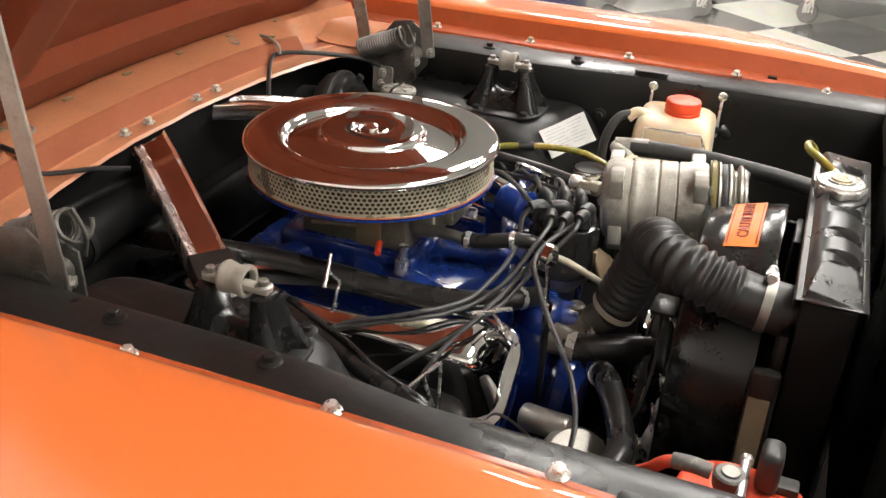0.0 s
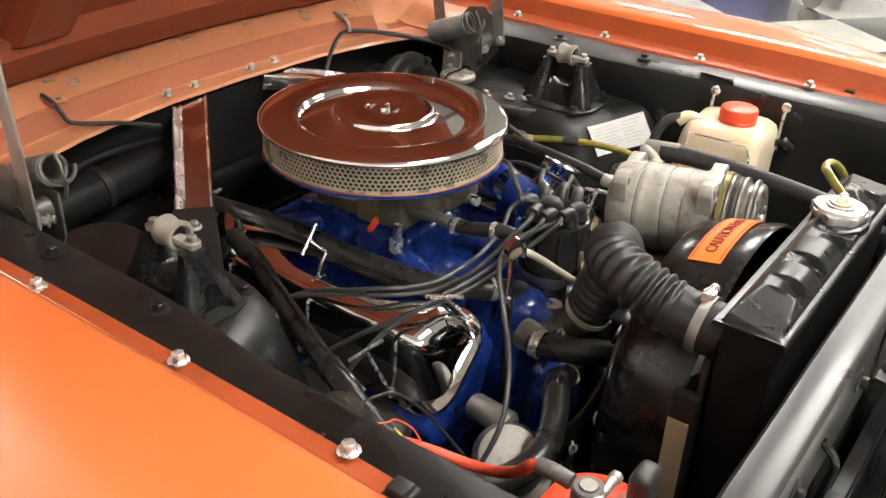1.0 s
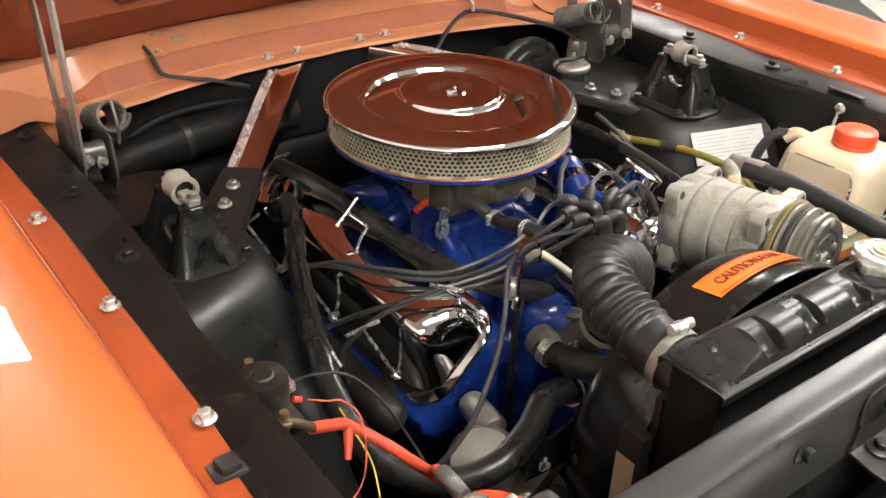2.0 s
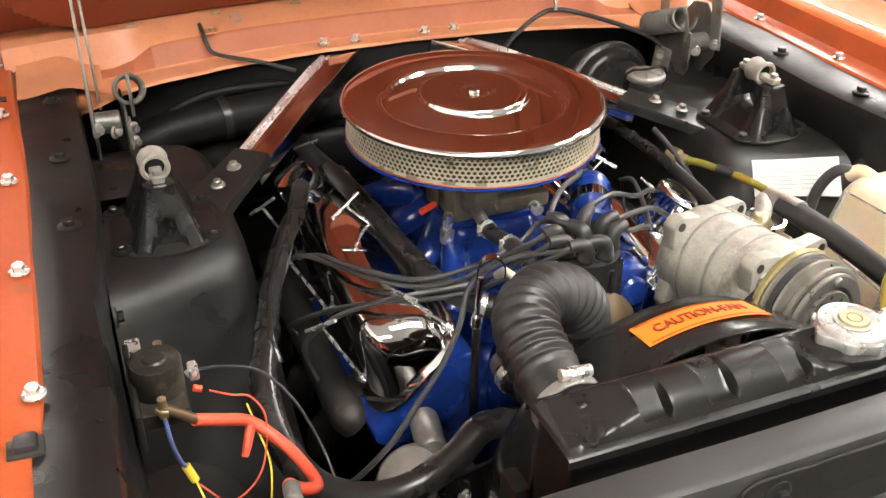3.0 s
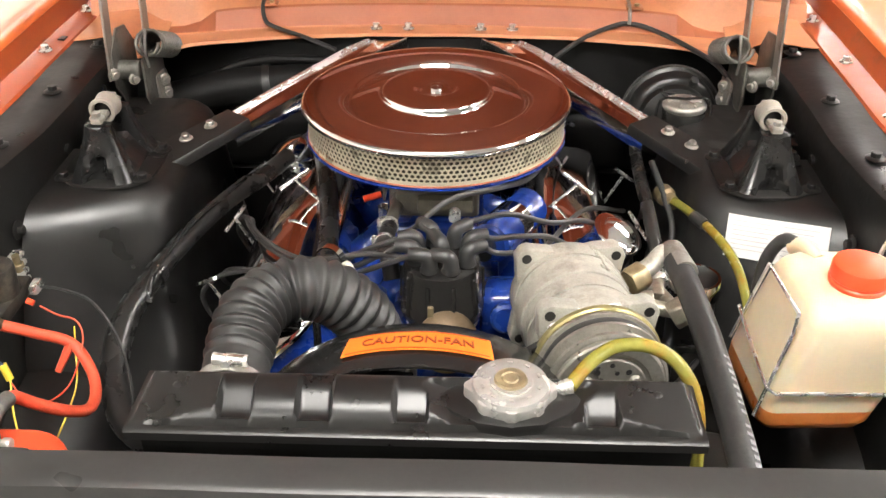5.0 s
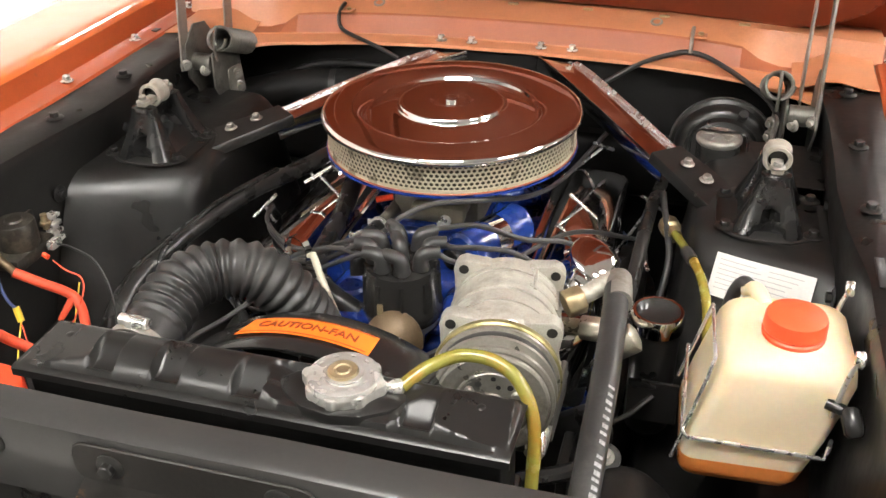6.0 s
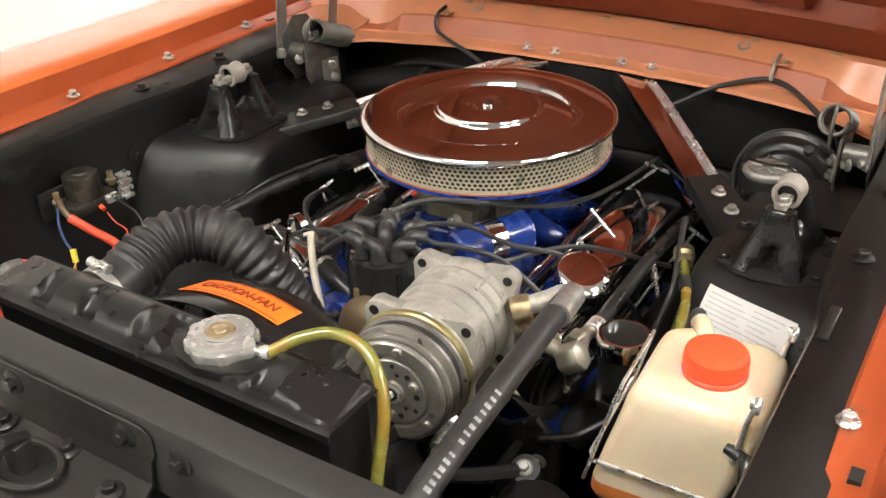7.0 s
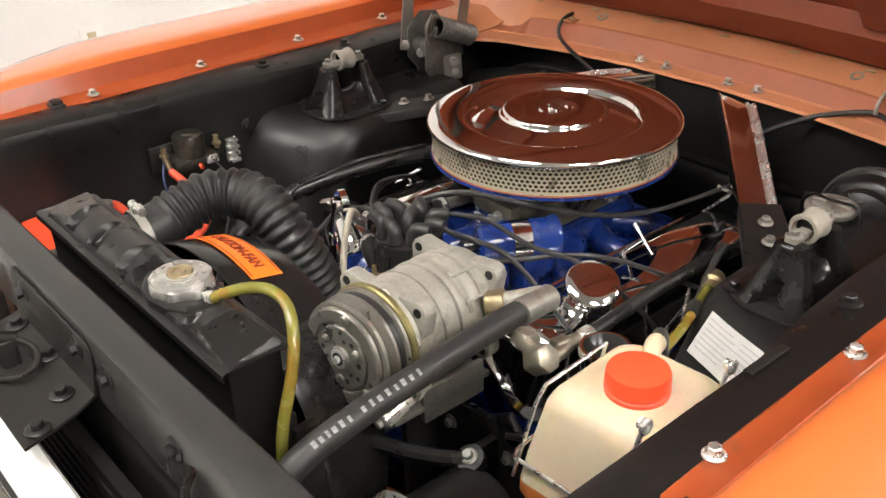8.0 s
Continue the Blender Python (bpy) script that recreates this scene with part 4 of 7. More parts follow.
# fan shroud and fan
FCX, FCZ, FR = 0.008, 0.666, 0.212
shr = thing("fan_shroud", (FCX, -0.55, 0.45), "black fan shroud ring behind the radiator", "fan shroud")
rows = []
for k in range(73):
    a = 2 * math.pi * k / 72
    rows.append([(FCX + r * math.cos(a), y, FCZ + r * math.sin(a)) for y, r in ((-0.480, FR - 0.017), (-0.484, FR - 0.0135), (-0.505, FR - 0.0065), (-0.530, FR), (-0.555, FR + 0.0055), (-0.571, FR + 0.009), (-0.576, FR + 0.008))])
part("ring", sheet(rows, 0.003), BLACK_GLOSS, shr)
for b in ((-0.224, -0.206, -0.606, -0.574, 0.46, 0.800, 0.006), (0.218, 0.230, -0.606, -0.575, 0.46, 0.790, 0.006), (-0.204, -0.10, -0.604, -0.594, 0.46, 0.84, 0.003), (0.13, 0.217, -0.604, -0.594, 0.46, 0.80, 0.003)):
    part("mount_plate", box(*b), BLACK, shr)


def on_ring(x, y, h):
    """A place on the shroud ring: x along its round, y across, h above it."""
    a = x / FR
    r = FR + h - 0.245 * y
    return (FCX + r * math.sin(a), -0.530 + y, FCZ + r * math.cos(a))


st = thing("fan_sticker", (FCX, -0.545, 0.879), "fluorescent orange fan warning sticker on the black shroud", "sticker")
part("sheet", sheet([[on_ring(-0.070 + 0.136 * i / 24, v, 0.0018) for v in (-0.020, 0.020)] for i in range(25)], 0.0004), FLUORO, st)
part("lettering", letters("CAUTION-FAN", 0.0190, lambda x, y, z: on_ring(x * 0.80 - 0.002, y, 0.0028 + z), weight=0.00025), INK, st, "dark red printed words")
for v in (-0.0170, 0.0170):
    part("border_line", sheet([[on_ring(-0.066 + 0.128 * i / 20, v + q, 0.0028) for q in (-0.0007, 0.0007)] for i in range(21)], 0.0002), INK, st)
single("part_label", sheet([[(-0.2246, -0.576 - 0.024 * q, 0.655 + 0.028 * i) for q in (0, 0.5, 1)] for i in range(5)], 0.0006), TAN, "faded tan part label on the black shroud", "label", origin=(-0.224, -0.586, 0.70))

fan = thing("cooling_fan", (FCX, -0.535, FCZ), "black engine cooling fan with a chrome hub", "fan")
part("hub", lathe([(0, -0.02), (0.045, -0.02), (0.05, -0.014), (0.05, 0.02), (0.03, 0.026), (0, 0.026)], along((FCX, -0.53, FCZ), (0, 1, 0)), 28), STEEL_DULL, fan)
blade = finish(sheet([[(0.035 + 0.15 * i / 6, -0.02 + 0.04 * j / 3 * 1.0, (0.022 + 0.024 * i / 6) * (j / 3 - 0.5) * 2) for j in range(4)] for i in range(7)], 0.002), "blade", BLACK_GLOSS)
for k in range(6):
    placed("blade", blade, fan, Matrix.Translation((FCX, -0.53, FCZ)) @ Matrix.Rotation(deg(60 * k + 14), 4, "Y"))

# ---- the engine ----
eng = thing("engine", (0, 0, 0.30), "blue enamelled V8 engine with intake manifold", "engine")
part("block", merge(box(-0.155, 0.155, -0.255, 0.24, 0.36, 0.60, 0.02, 3), box(-0.10, 0.10, -0.27, 0.24, 0.55, 0.665, 0.02, 3)), BLUE, eng)
part("timing_cover", merge(prism([(-0.115, -0.14), (-0.09, 0.06), (-0.07, 0.10), (0.07, 0.10), (0.09, 0.06), (0.115, -0.14), (0.06, -0.20), (-0.06, -0.20)], 0.06, pose(0.0, -0.255, 0.59, 90, 0, 0), 0.010, 2), lathe([(0, 0), (0.06, 0), (0.06, 0.02), (0.045, 0.035), (0, 0.04)], along((0, -0.315, 0.53), (0, -1, 0)), 28)), BLUE, eng)
for s in (-1, 1):
    hd = prism([(0.105, 0.665), (0.132, 0.715), (0.150, 0.712), (0.250, 0.600), (0.246, 0.580), (0.20, 0.545), (0.13, 0.60)], 0.50, Matrix.Translation((0, 0.215, 0)) @ Matrix(((s, 0, 0, 0), (0, 0, -1, 0), (0, 1, 0, 0), (0, 0, 0, 1))), 0.006, 2)
    bmesh.ops.recalc_face_normals(hd, faces=hd.faces[:])
    part("cylinder_head", hd, BLUE, eng)
    for k in range(4):
        y = -0.20 + 0.115 * k
        part("exhaust_port", tube([(s * 0.225, y, 0.58), (s * 0.265, y + 0.005, 0.565), (s * 0.285, y + 0.02, 0.53), (s * 0.285, y + 0.05, 0.47)], 0.020, 10, 4), RUST, eng)
for s in (-1, 1):
    part("exhaust_manifold", tube([(s * 0.255, -0.238, 0.580), (s * 0.266, -0.222, 0.592), (s * 0.268, -0.10, 0.594), (s * 0.268, 0.10, 0.592), (s * 0.260, 0.20, 0.57)], 0.0245, 14, 5), RUST, eng, "dark rusty cast exhaust manifold")
    for k in range(4):
        part("port_flange", box(min(s * 0.228, s * 0.262), max(s * 0.228, s * 0.262), -0.222 + 0.115 * k, -0.178 + 0.115 * k, 0.566, 0.612, 0.008), RUST, eng)
# intake manifold: plenum, runners, thermostat dome
man = merge(box(-0.062, 0.062, -0.10, 0.13, 0.64, 0.745, 0.014, 3), box(-0.085, 0.085, -0.245, 0.21, 0.635, 0.685, 0.012, 3), box(-0.045, 0.045, -0.30, -0.20, 0.66, 0.72, 0.016, 3))
part("intake_manifold", man, BLUE, eng)
for s in (-1, 1):
    for k in range(4):
        y = -0.185 + 0.115 * k
        part("intake_runner", tube([(s * 0.045, -0.04 + 0.04 * k, 0.712), (s * 0.080, y * 0.75, 0.700), (s * 0.108, y, 0.678), (s * 0.140, y, 0.645)], 0.021, 12, 5), BLUE, eng)
    for k in range(5):
        part("rail_boss", lathe([(0, 0), (0.011, 0), (0.011, 0.016), (0.006, 0.02), (0, 0.02)], pose(s * 0.122, -0.225 + 0.088 * k, 0.69), 12), BLUE, eng)
part("bypass_boss", lathe([(0, 0), (0.020, 0), (0.020, 0.055), (0.016, 0.06), (0, 0.06)], pose(-0.073, -0.235, 0.67), 20), BLUE, eng)
part("front_boss", merge(box(0.064, 0.126, -0.292, -0.235, 0.655, 0.762, 0.016, 3), lathe([(0, 0), (0.019, 0), (0.019, 0.012), (0.015, 0.016), (0, 0.016)], along((0.095, -0.290, 0.735), (0, -1, 0.2)), 20)), BLUE, eng)
part("thermostat_housing", merge(lathe([(0, 0), (0.036, 0), (0.036, 0.010), (0.034, 0.022), (0.027, 0.034), (0.014, 0.041), (0, 0.042)], pose(-0.056, -0.296, 0.690), 28), tube([(-0.056, -0.30, 0.700), (-0.052, -0.318, 0.702), (-0.048, -0.334, 0.698)], 0.026, 16, 4)), BLUE, eng, "blue cast thermostat dome")
part("outlet_neck", tube([(-0.045, -0.345, 0.690), (-0.045, -0.362, 0.704), (-0.046, -0.380, 0.722)], 0.0225, 18, 5), PUMP_CAST, eng, "oily cast outlet neck under the hose")
wp = part("water_pump", merge(box(-0.086, -0.010, -0.366, -0.316, 0.655, 0.708, 0.018, 3), lathe([(0, 0), (0.022, 0), (0.020, 0.026), (0.017, 0.030), (0, 0.030)], along((-0.088, -0.318, 0.690), (-0.15, -1, 0)), 20), lathe([(0.0, 0), (0.0175, 0), (0.0165, 0.012), (0, 0.013)], pose(-0.045, -0.334, 0.703), 20), tube([(-0.078, -0.360, 0.700), (-0.050, -0.369, 0.694), (-0.018, -0.366, 0.690)], 0.0065, 8, 4), lathe([(0, 0), (0.032, 0), (0.030, 0.05), (0.022, 0.06), (0, 0.06)], along((-0.045, -0.31, 0.686), (0, -1, 0)), 24), lathe([(0.0, 0), (0.013, 0), (0.013, 0.010), (0.008, 0.012), (0.005, 0.010), (0, 0.010)], pose(-0.047, -0.335, 0.714), 20)), PUMP_CAST, eng, "oily bare cast water pump")
part("bypass_hose", tube([(-0.094, -0.334, 0.690), (-0.094, -0.350, 0.688), (-0.084, -0.385, 0.690), (-0.066, -0.418, 0.690), (-0.045, -0.445, 0.685)], 0.0185, 16, 6), HOSE_BLACK, eng, "short black bypass hose")
part("bypass_clamp", lathe([(0.0188, -0.006), (0.0202, -0.006), (0.0202, 0.006), (0.0188, 0.006)], along((-0.0945, -0.345, 0.6885), (0.05, -1, -0.05)), 28), STEEL, eng, "bright worm-drive hose clamp")
bolt(wp, (-0.072, -0.363, 0.70), (-0.2, -1, 0), BOLT_SMALL)
bolt(wp, (-0.02, -0.363, 0.69), (0, -1, 0), BOLT_SMALL)
# pulleys and belts
part("crank_pulley", lathe([(0, 0), (0.03, 0), (0.03, 0.01), (0.070, 0.012), (0.078, 0.008), (0.080, 0.0), (0.070, 0.014), (0.070, 0.020), (0.080, 0.030), (0.078, 0.036), (0.02, 0.036), (0, 0.03)], along((FCX, -0.475, 0.50), (0, 1, 0)), 40), STEEL, eng)
part("water_pump_pulley", lathe([(0, -0.004), (0.022, -0.004), (0.022, 0.004), (0.046, 0.006), (0.064, 0.0), (0.067, 0.003), (0.066, 0.006), (0.056, 0.0125), (0.056, 0.0195), (0.066, 0.026), (0.067, 0.029), (0.066, 0.034), (0.056, 0.0425), (0.056, 0.0495), (0.066, 0.056), (0.067, 0.060), (0.06, 0.062), (0, 0.062)], along((FCX - 0.020, -0.490, 0.658), (0, 1, 0)), 56), CHROME, eng, "polished chrome double-groove pulley")
for yb, pts in ((-0.444, [(FCX - 0.020, 0.658, 0.0600), (FCX, 0.50, 0.078), (-0.185, 0.525, 0.045)]), (-0.474, [(FCX - 0.020, 0.658, 0.0600), (FCX, 0.50, 0.078), (0.182, 0.811, 0.0575)])):
    hull = []
    for cx, cz, r in pts:
        for k in range(36):
            hull.append((cx + r * math.cos(2 * math.pi * k / 36), cz + r * math.sin(2 * math.pi * k / 36)))
    hull = sorted(set(hull))
    lo, hi = [], []
    for q in hull:
        while len(lo) > 1 and (lo[-1][0] - lo[-2][0]) * (q[1] - lo[-2][1]) - (lo[-1][1] - lo[-2][1]) * (q[0] - lo[-2][0]) <= 0:
            lo.pop()
        lo.append(q)
    for q in hull[::-1]:
        while len(hi) > 1 and (hi[-1][0] - hi[-2][0]) * (q[1] - hi[-2][1]) - (hi[-1][1] - hi[-2][1]) * (q[0] - hi[-2][0]) <= 0:
            hi.pop()
        hi.append(q)
    loop = lo[:-1] + hi[:-1]
    loop.append(loop[0])
    part("drive_belt", sheet([[(x, yb + v, z) for v in (-0.0042, 0.0042)] for x, z in loop], 0.005), RUBBER, eng)

car = thing("carburetor", (0, 0, 0.765), "grey carburetor with fuel and vacuum fittings", "carburetor")
part("body", merge(box(-0.062, 0.062, -0.085, 0.085, 0.745, 0.80, 0.008, 2), box(-0.050, 0.050, -0.075, 0.075, 0.795, 0.842, 0.010, 2)), CARB_CAST, car)
part("float_bowl", merge(box(-0.05, 0.05, -0.125, -0.075, 0.775, 0.815, 0.010, 2), box(-0.02, 0.055, -0.14, -0.12, 0.785, 0.808, 0.006, 2)), CARB_CAST, car)
part("choke_housing", lathe([(0, 0), (0.024, 0), (0.026, 0.004), (0.026, 0.018), (0.02, 0.022), (0, 0.022)], along((0.060, -0.02, 0.80), (1, 0, 0)), 24), CAP_BLACK, car)
part("vacuum_plug", rod((-0.100, -0.058, 0.762), (-0.076, -0.050, 0.766), 0.0048), RED_PLASTIC, car, "red rubber vacuum plug")
part("pcv_elbow", tube([(-0.046, -0.095, 0.784), (-0.047, -0.12, 0.788), (-0.050, -0.15, 0.789), (-0.053, -0.172, 0.789)], 0.0085, 14, 6, rad=lambda d: 1.25 if d < 0.03 else 1.0), PUMP_CAST, car)
part("fuel_fitting", lathe([(0, 0), (0.010, 0), (0.010, 0.02), (0.007, 0.022), (0.007, 0.045), (0, 0.045)], along((-0.070, -0.081, 0.722), (0, -0.1, 1)), 12), STEEL, car)
part("vacuum_fitting", rod((0.03, -0.13, 0.79), (0.03, -0.155, 0.79), 0.008), STEEL, car)
part("spacer_plate", box(-0.068, 0.068, -0.09, 0.09, 0.743, 0.752, 0.003), BLUE, car)
part("choke_rod", rod((0.072, -0.03, 0.80), (0.075, 0.05, 0.765), 0.0025, 8), STEEL, car)
part("linkage", merge(rod((-0.07, -0.03, 0.785), (-0.075, 0.06, 0.775), 0.003, 8), box(-0.074, -0.070, -0.05, -0.01, 0.755, 0.80, 0.002)), BRASS, car)

# air cleaner
ac = thing("air_cleaner", (0, 0, 0.838), "round chrome open-element air cleaner with perforated screen", "air cleaner")
AR = 0.1850
prof = [(0, 0.9035), (0.014, 0.9035), (0.022, 0.9028), (0.026, 0.9045), (0.029, 0.9070), (0.033, 0.9078), (0.050, 0.9072), (0.064, 0.9072), (0.0690, 0.9070), (0.0715, 0.9065), (0.0732, 0.9056), (0.0743, 0.9043), (0.0751, 0.9026), (0.0758, 0.9004), (0.0767, 0.8984), (0.0782, 0.8972), (0.0810, 0.8965), (0.086, 0.8958), (0.100, 0.8930), (0.112, 0.8902), (0.1180, 0.8885), (0.1200, 0.8880), (0.1208, 0.8884)]
# rolled shoulder from the dish up to the outer flange
for k in range(11):
    a = deg(64 * (1 - k / 10))
    prof.append((0.1430 - 0.0217 * math.sin(a) / math.sin(deg(64)), 0.9012 - 0.0122 * (1 - math.cos(a)) / (1 - math.cos(deg(64)))))
prof += [(0.149, 0.9013), (0.156, 0.9012), (0.165, 0.9007), (0.174, 0.8998), (0.1795, 0.8986), (0.1835, 0.8960), (AR, 0.8925), (AR, 0.8895), (0.1835, 0.8880), (0.181, 0.8880)]
bm = bmesh.new()
seg = 144
rings = []
for r, z in prof:
    if r == 0:
        rings.append([bm.verts.new((0, 0, z))])
    else:
        rings.append([bm.verts.new((r * math.cos(2 * math.pi * k / seg), r * math.sin(2 * math.pi * k / seg), z)) for k in range(seg)])
for a, b in zip(rings, rings[1:]):
    for k in range(seg):
        j = (k + 1) % seg
        bm.faces.new([a[0], b[k], b[j]] if len(a) == 1 else [a[k], b[k], b[j], a[j]])
bmesh.ops.recalc_face_normals(bm, faces=bm.faces[:])
lid = part("lid", bm, CHROME_LID, ac, "chrome plated lid reflecting the hood", angle=0.8)
part("centre_recess", lathe([(0.0175, 0), (0.0205, 0.0022), (0.0235, 0.0)], pose(0, 0, 0.9030), 40), CHROME, lid)
part("centre_nut", merge(lathe([(0, 0), (0.0085, 0), (0.0085, 0.006), (0.006, 0.008), (0, 0.009)], pose(0, 0, 0.9036), 16), prism([(x * 0.014, y * 0.014) for x, y in hexagon], 0.008, pose(0, 0, 0.9036), 0.0008, 1)), CHROME_WORN, ac)
# perforated screen: hexagon cells with round holes
SZ0, SZ1, SR = 0.8492, 0.8895, 0.1775
ncol, nrow = 150, 6
pw = 2 * math.pi / ncol
ph = (SZ1 - SZ0 - 0.004) / nrow
vs, fs = [], []
for j in range(nrow):
    for i in range(ncol):
        ca, cz = (i + 0.5 * (j % 2)) * pw, SZ0 + 0.002 + (j + 0.5) * ph
        base = len(vs)
        for k in range(6):
            a = deg(60 * k + 30)
            vs.append((ca + pw * 0.5774 * math.cos(a), cz + ph * 0.6667 * math.sin(a), SR))
        for k in range(6):
            a = deg(60 * k + 30)
            vs.append((ca + pw * 0.405 * math.cos(a), cz + ph * 0.465 * math.sin(a), SR))
        for k in range(6):
            a = deg(60 * k + 30)
            vs.append((ca + pw * 0.405 * math.cos(a), cz + ph * 0.465 * math.sin(a), SR - 0.0012))
        for k in range(6):
            q = (k + 1) % 6
            fs.append((base + k, base + q, base + 6 + q, base + 6 + k))
            fs.append((base + 6 + k, base + 6 + q, base + 12 + q, base + 12 + k))
me = bpy.data.meshes.new("screen")
me.from_pydata([(r * math.cos(a), r * math.sin(a), z - 0.838) for a, z, r in vs], [], fs)
me.materials.append(SCREEN)
sc = new("screen", me)
sc.parent = ac
tagged(sc, "gold-grey perforated metal screen", kind="stuff")
part("screen_band", merge(lathe([(SR - 0.001, SZ1 - 0.004), (SR + 0.0008, SZ1 - 0.004), (SR + 0.0008, SZ1), (SR - 0.001, SZ1)], Matrix(), 96), lathe([(SR - 0.001, SZ0 - 0.001), (SR + 0.0006, SZ0 - 0.001), (SR + 0.0006, SZ0 + 0.0035), (SR - 0.001, SZ0 + 0.0035)], Matrix(), 96)), SCREEN, ac)
part("filter_element", lathe([(0.168, 0.846), (0.171, 0.846), (0.171, 0.889), (0.168, 0.889)], Matrix(), 96), FILTER, ac)
part("seal", lathe([(0.165, 0.8455), (0.1785, 0.8455), (0.1792, 0.8468), (0.1780, 0.8480), (0.165, 0.8495)], Matrix(), 96), RED_GASKET, ac, "orange rubber seal")
part("base_pan", lathe([(0, 0.834), (0.06, 0.834), (0.10, 0.832), (0.160, 0.8375), (0.1775, 0.8405), (0.1810, 0.8425), (0.1805, 0.8450), (0.165, 0.8455), (0, 0.8455)], Matrix(), 96), BLUE, ac, "blue painted base pan")


def valve_cover(side):
    """Chrome rocker cover on a tilted head, with tall T-bar bolts."""
    s = side
    o = thing("valve_cover", (s * 0.20, -0.04, 0.66), "polished chrome valve cover with T-bar bolts", "valve cover", "valve covers")
    A, B = Vector((0.136, 0, 0.716)), Vector((0.235, 0, 0.620))
    u = (B - A).normalized()
    nrm = Vector((-u.z, 0, u.x))
    if nrm.z < 0:
        nrm = -nrm
    width = (B - A).length
    y0, y1 = -0.288, 0.20
    flange = prism(rounded(width + 0.016, y1 - y0 + 0.016, 0.046, 7), 0.006, Matrix(((1, 0, 0, 0), (0, 1, 0, 0), (0, 0, 1, 0), (0, 0, 0, 1))), 0.0012, 1)
    mid = (A + B) / 2 + Vector((0, (y0 + y1) / 2, 0))
    fr = Matrix(((u.x, 0, nrm.x, mid.x), (0, 1, 0, mid.y), (u.z, 0, nrm.z, mid.z), (0, 0, 0, 1)))
    mir = Matrix.Diagonal((s, 1, 1, 1))

    def put(bm):
        bmesh.ops.transform(bm, matrix=mir @ fr, verts=bm.verts[:])
        bmesh.ops.recalc_face_normals(bm, faces=bm.faces[:])
        return bm

    part("flange", put(flange), CHROME, o)
    base_l, base_r = A + u * 0.004, B - u * 0.003
    section = [(0.0, 0.0), (0.006, 0.016), (0.018, 0.027), (0.034, 0.0315), (0.055, 0.0305), (0.078, 0.0270), (0.098, 0.0215), (0.1065, 0.0150), (0.1095, 0.0060), (0.1070, -0.018), (0.1015, -0.050), (0.0965, -0.0905)]
    ring_n = len(section)
    bm = bmesh.new()
    rows = []
    ys = [y0 + 0.003, y0 + 0.004, y0 + 0.007, y0 + 0.012, y0 + 0.018, y0 + 0.025, y0 + 0.033, y0 + 0.042, y0 + 0.055, -0.15, -0.05, 0.05, y1 - 0.05, y1 - 0.034, y1 - 0.022, y1 - 0.012, y1 - 0.006, y1 - 0.003]
    for y in ys:
        e = min(y - y0, y1 - y)
        k = min(1.0, max(0.0, (e - 0.003) / (0.052 if y < 0 else 0.034)))
        k = 0.04 + 0.96 * (1 - (1 - k) ** 2.6) ** 0.75
        row = []
        for i, (dx, dz) in enumerate(section):
            p = Vector((base_l.x + dx, 0, base_l.z + dz))
            t = max(0, min(1, (p - base_l).dot(u) / (base_r - base_l).length))
            g = base_l.lerp(base_r, t)
            c = g.lerp(p, k)
            c = c - u * ((t - 0.5) * width * 0.42 * (1 - min(1.0, max(0.0, e) / 0.05) ** 0.5))
            row.append(bm.verts.new((s * c.x, y, c.z)))
        rows.append(row)
    for a, b in zip(rows, rows[1:]):
        for k in range(ring_n - 1):
            bm.faces.new((a[k], a[k + 1], b[k + 1], b[k]))
    bmesh.ops.recalc_face_normals(bm, faces=bm.faces[:])
    part("cover", bm, CHROME, o, angle=1.2)
    spots = [(-width / 2 + 0.002, -0.219), (-width / 2 + 0.002, 0.010), (-width / 2 + 0.002, 0.215), (width / 2 - 0.002, -0.166), (width / 2 - 0.002, -0.006), (width / 2 - 0.002, 0.15)]
    turns = [(-0.35, -0.94, 0), (-0.97, 0.25, -0.2), (0.7, 0.7, 0), (-0.81, -0.58, 0), (-0.6, 0.8, 0), (-0.9, -0.4, 0)]
    for k, (q, yy) in enumerate(spots):
        c = Vector((q, yy, 0.004))
        t = Vector(turns[k]).normalized() * 0.0255
        tip = Vector((q, yy, 0.090)) if q < 0 else Vector((0.036, yy, 0.110))
        part("t_bolt", put(merge(rod(c, tip, 0.0024, 10), rod(tip - t, tip + t, 0.0028, 10), lathe([(0, 0), (0.006, 0), (0.006, 0.006), (0.0030, 0.009), (0, 0.009)], Matrix.Translation(c), 12))), TEE_STEEL, o, "bright plated T-bar bolt")
    return o


valve_cover(-1)
valve_cover(1)

oc = thing("oil_filler_cap", (0.238, -0.185, 0.74), "chrome push-on oil filler breather cap", "oil cap")
om = along((0.214, -0.166, 0.735), (0.42, -0.22, 0.87))
part("stem", lathe([(0, -0.01), (0.016, -0.01), (0.016, 0.022), (0, 0.022)], om, 20), CHROME, oc)
part("cap", lathe([(0, -0.012), (0.034, -0.012), (0.0365, -0.008), (0.0365, 0.006), (0.0345, 0.012), (0.033, 0.018), (0.033, 0.052), (0.0345, 0.054), (0.0345, 0.058), (0.032, 0.0605), (0.02, 0.0625), (0, 0.063)], om, 48), CHROME, oc)
bc = thing("breather_cap", (-0.245, 0.10, 0.72), "chrome breather cap on the valve cover", "breather cap")
bmx = along((-0.215, 0.11, 0.715), (-0.45, 0.0, 0.9))
part("stem", lathe([(0, -0.01), (0.015, -0.01), (0.015, 0.02), (0, 0.02)], bmx, 20), CHROME, bc)
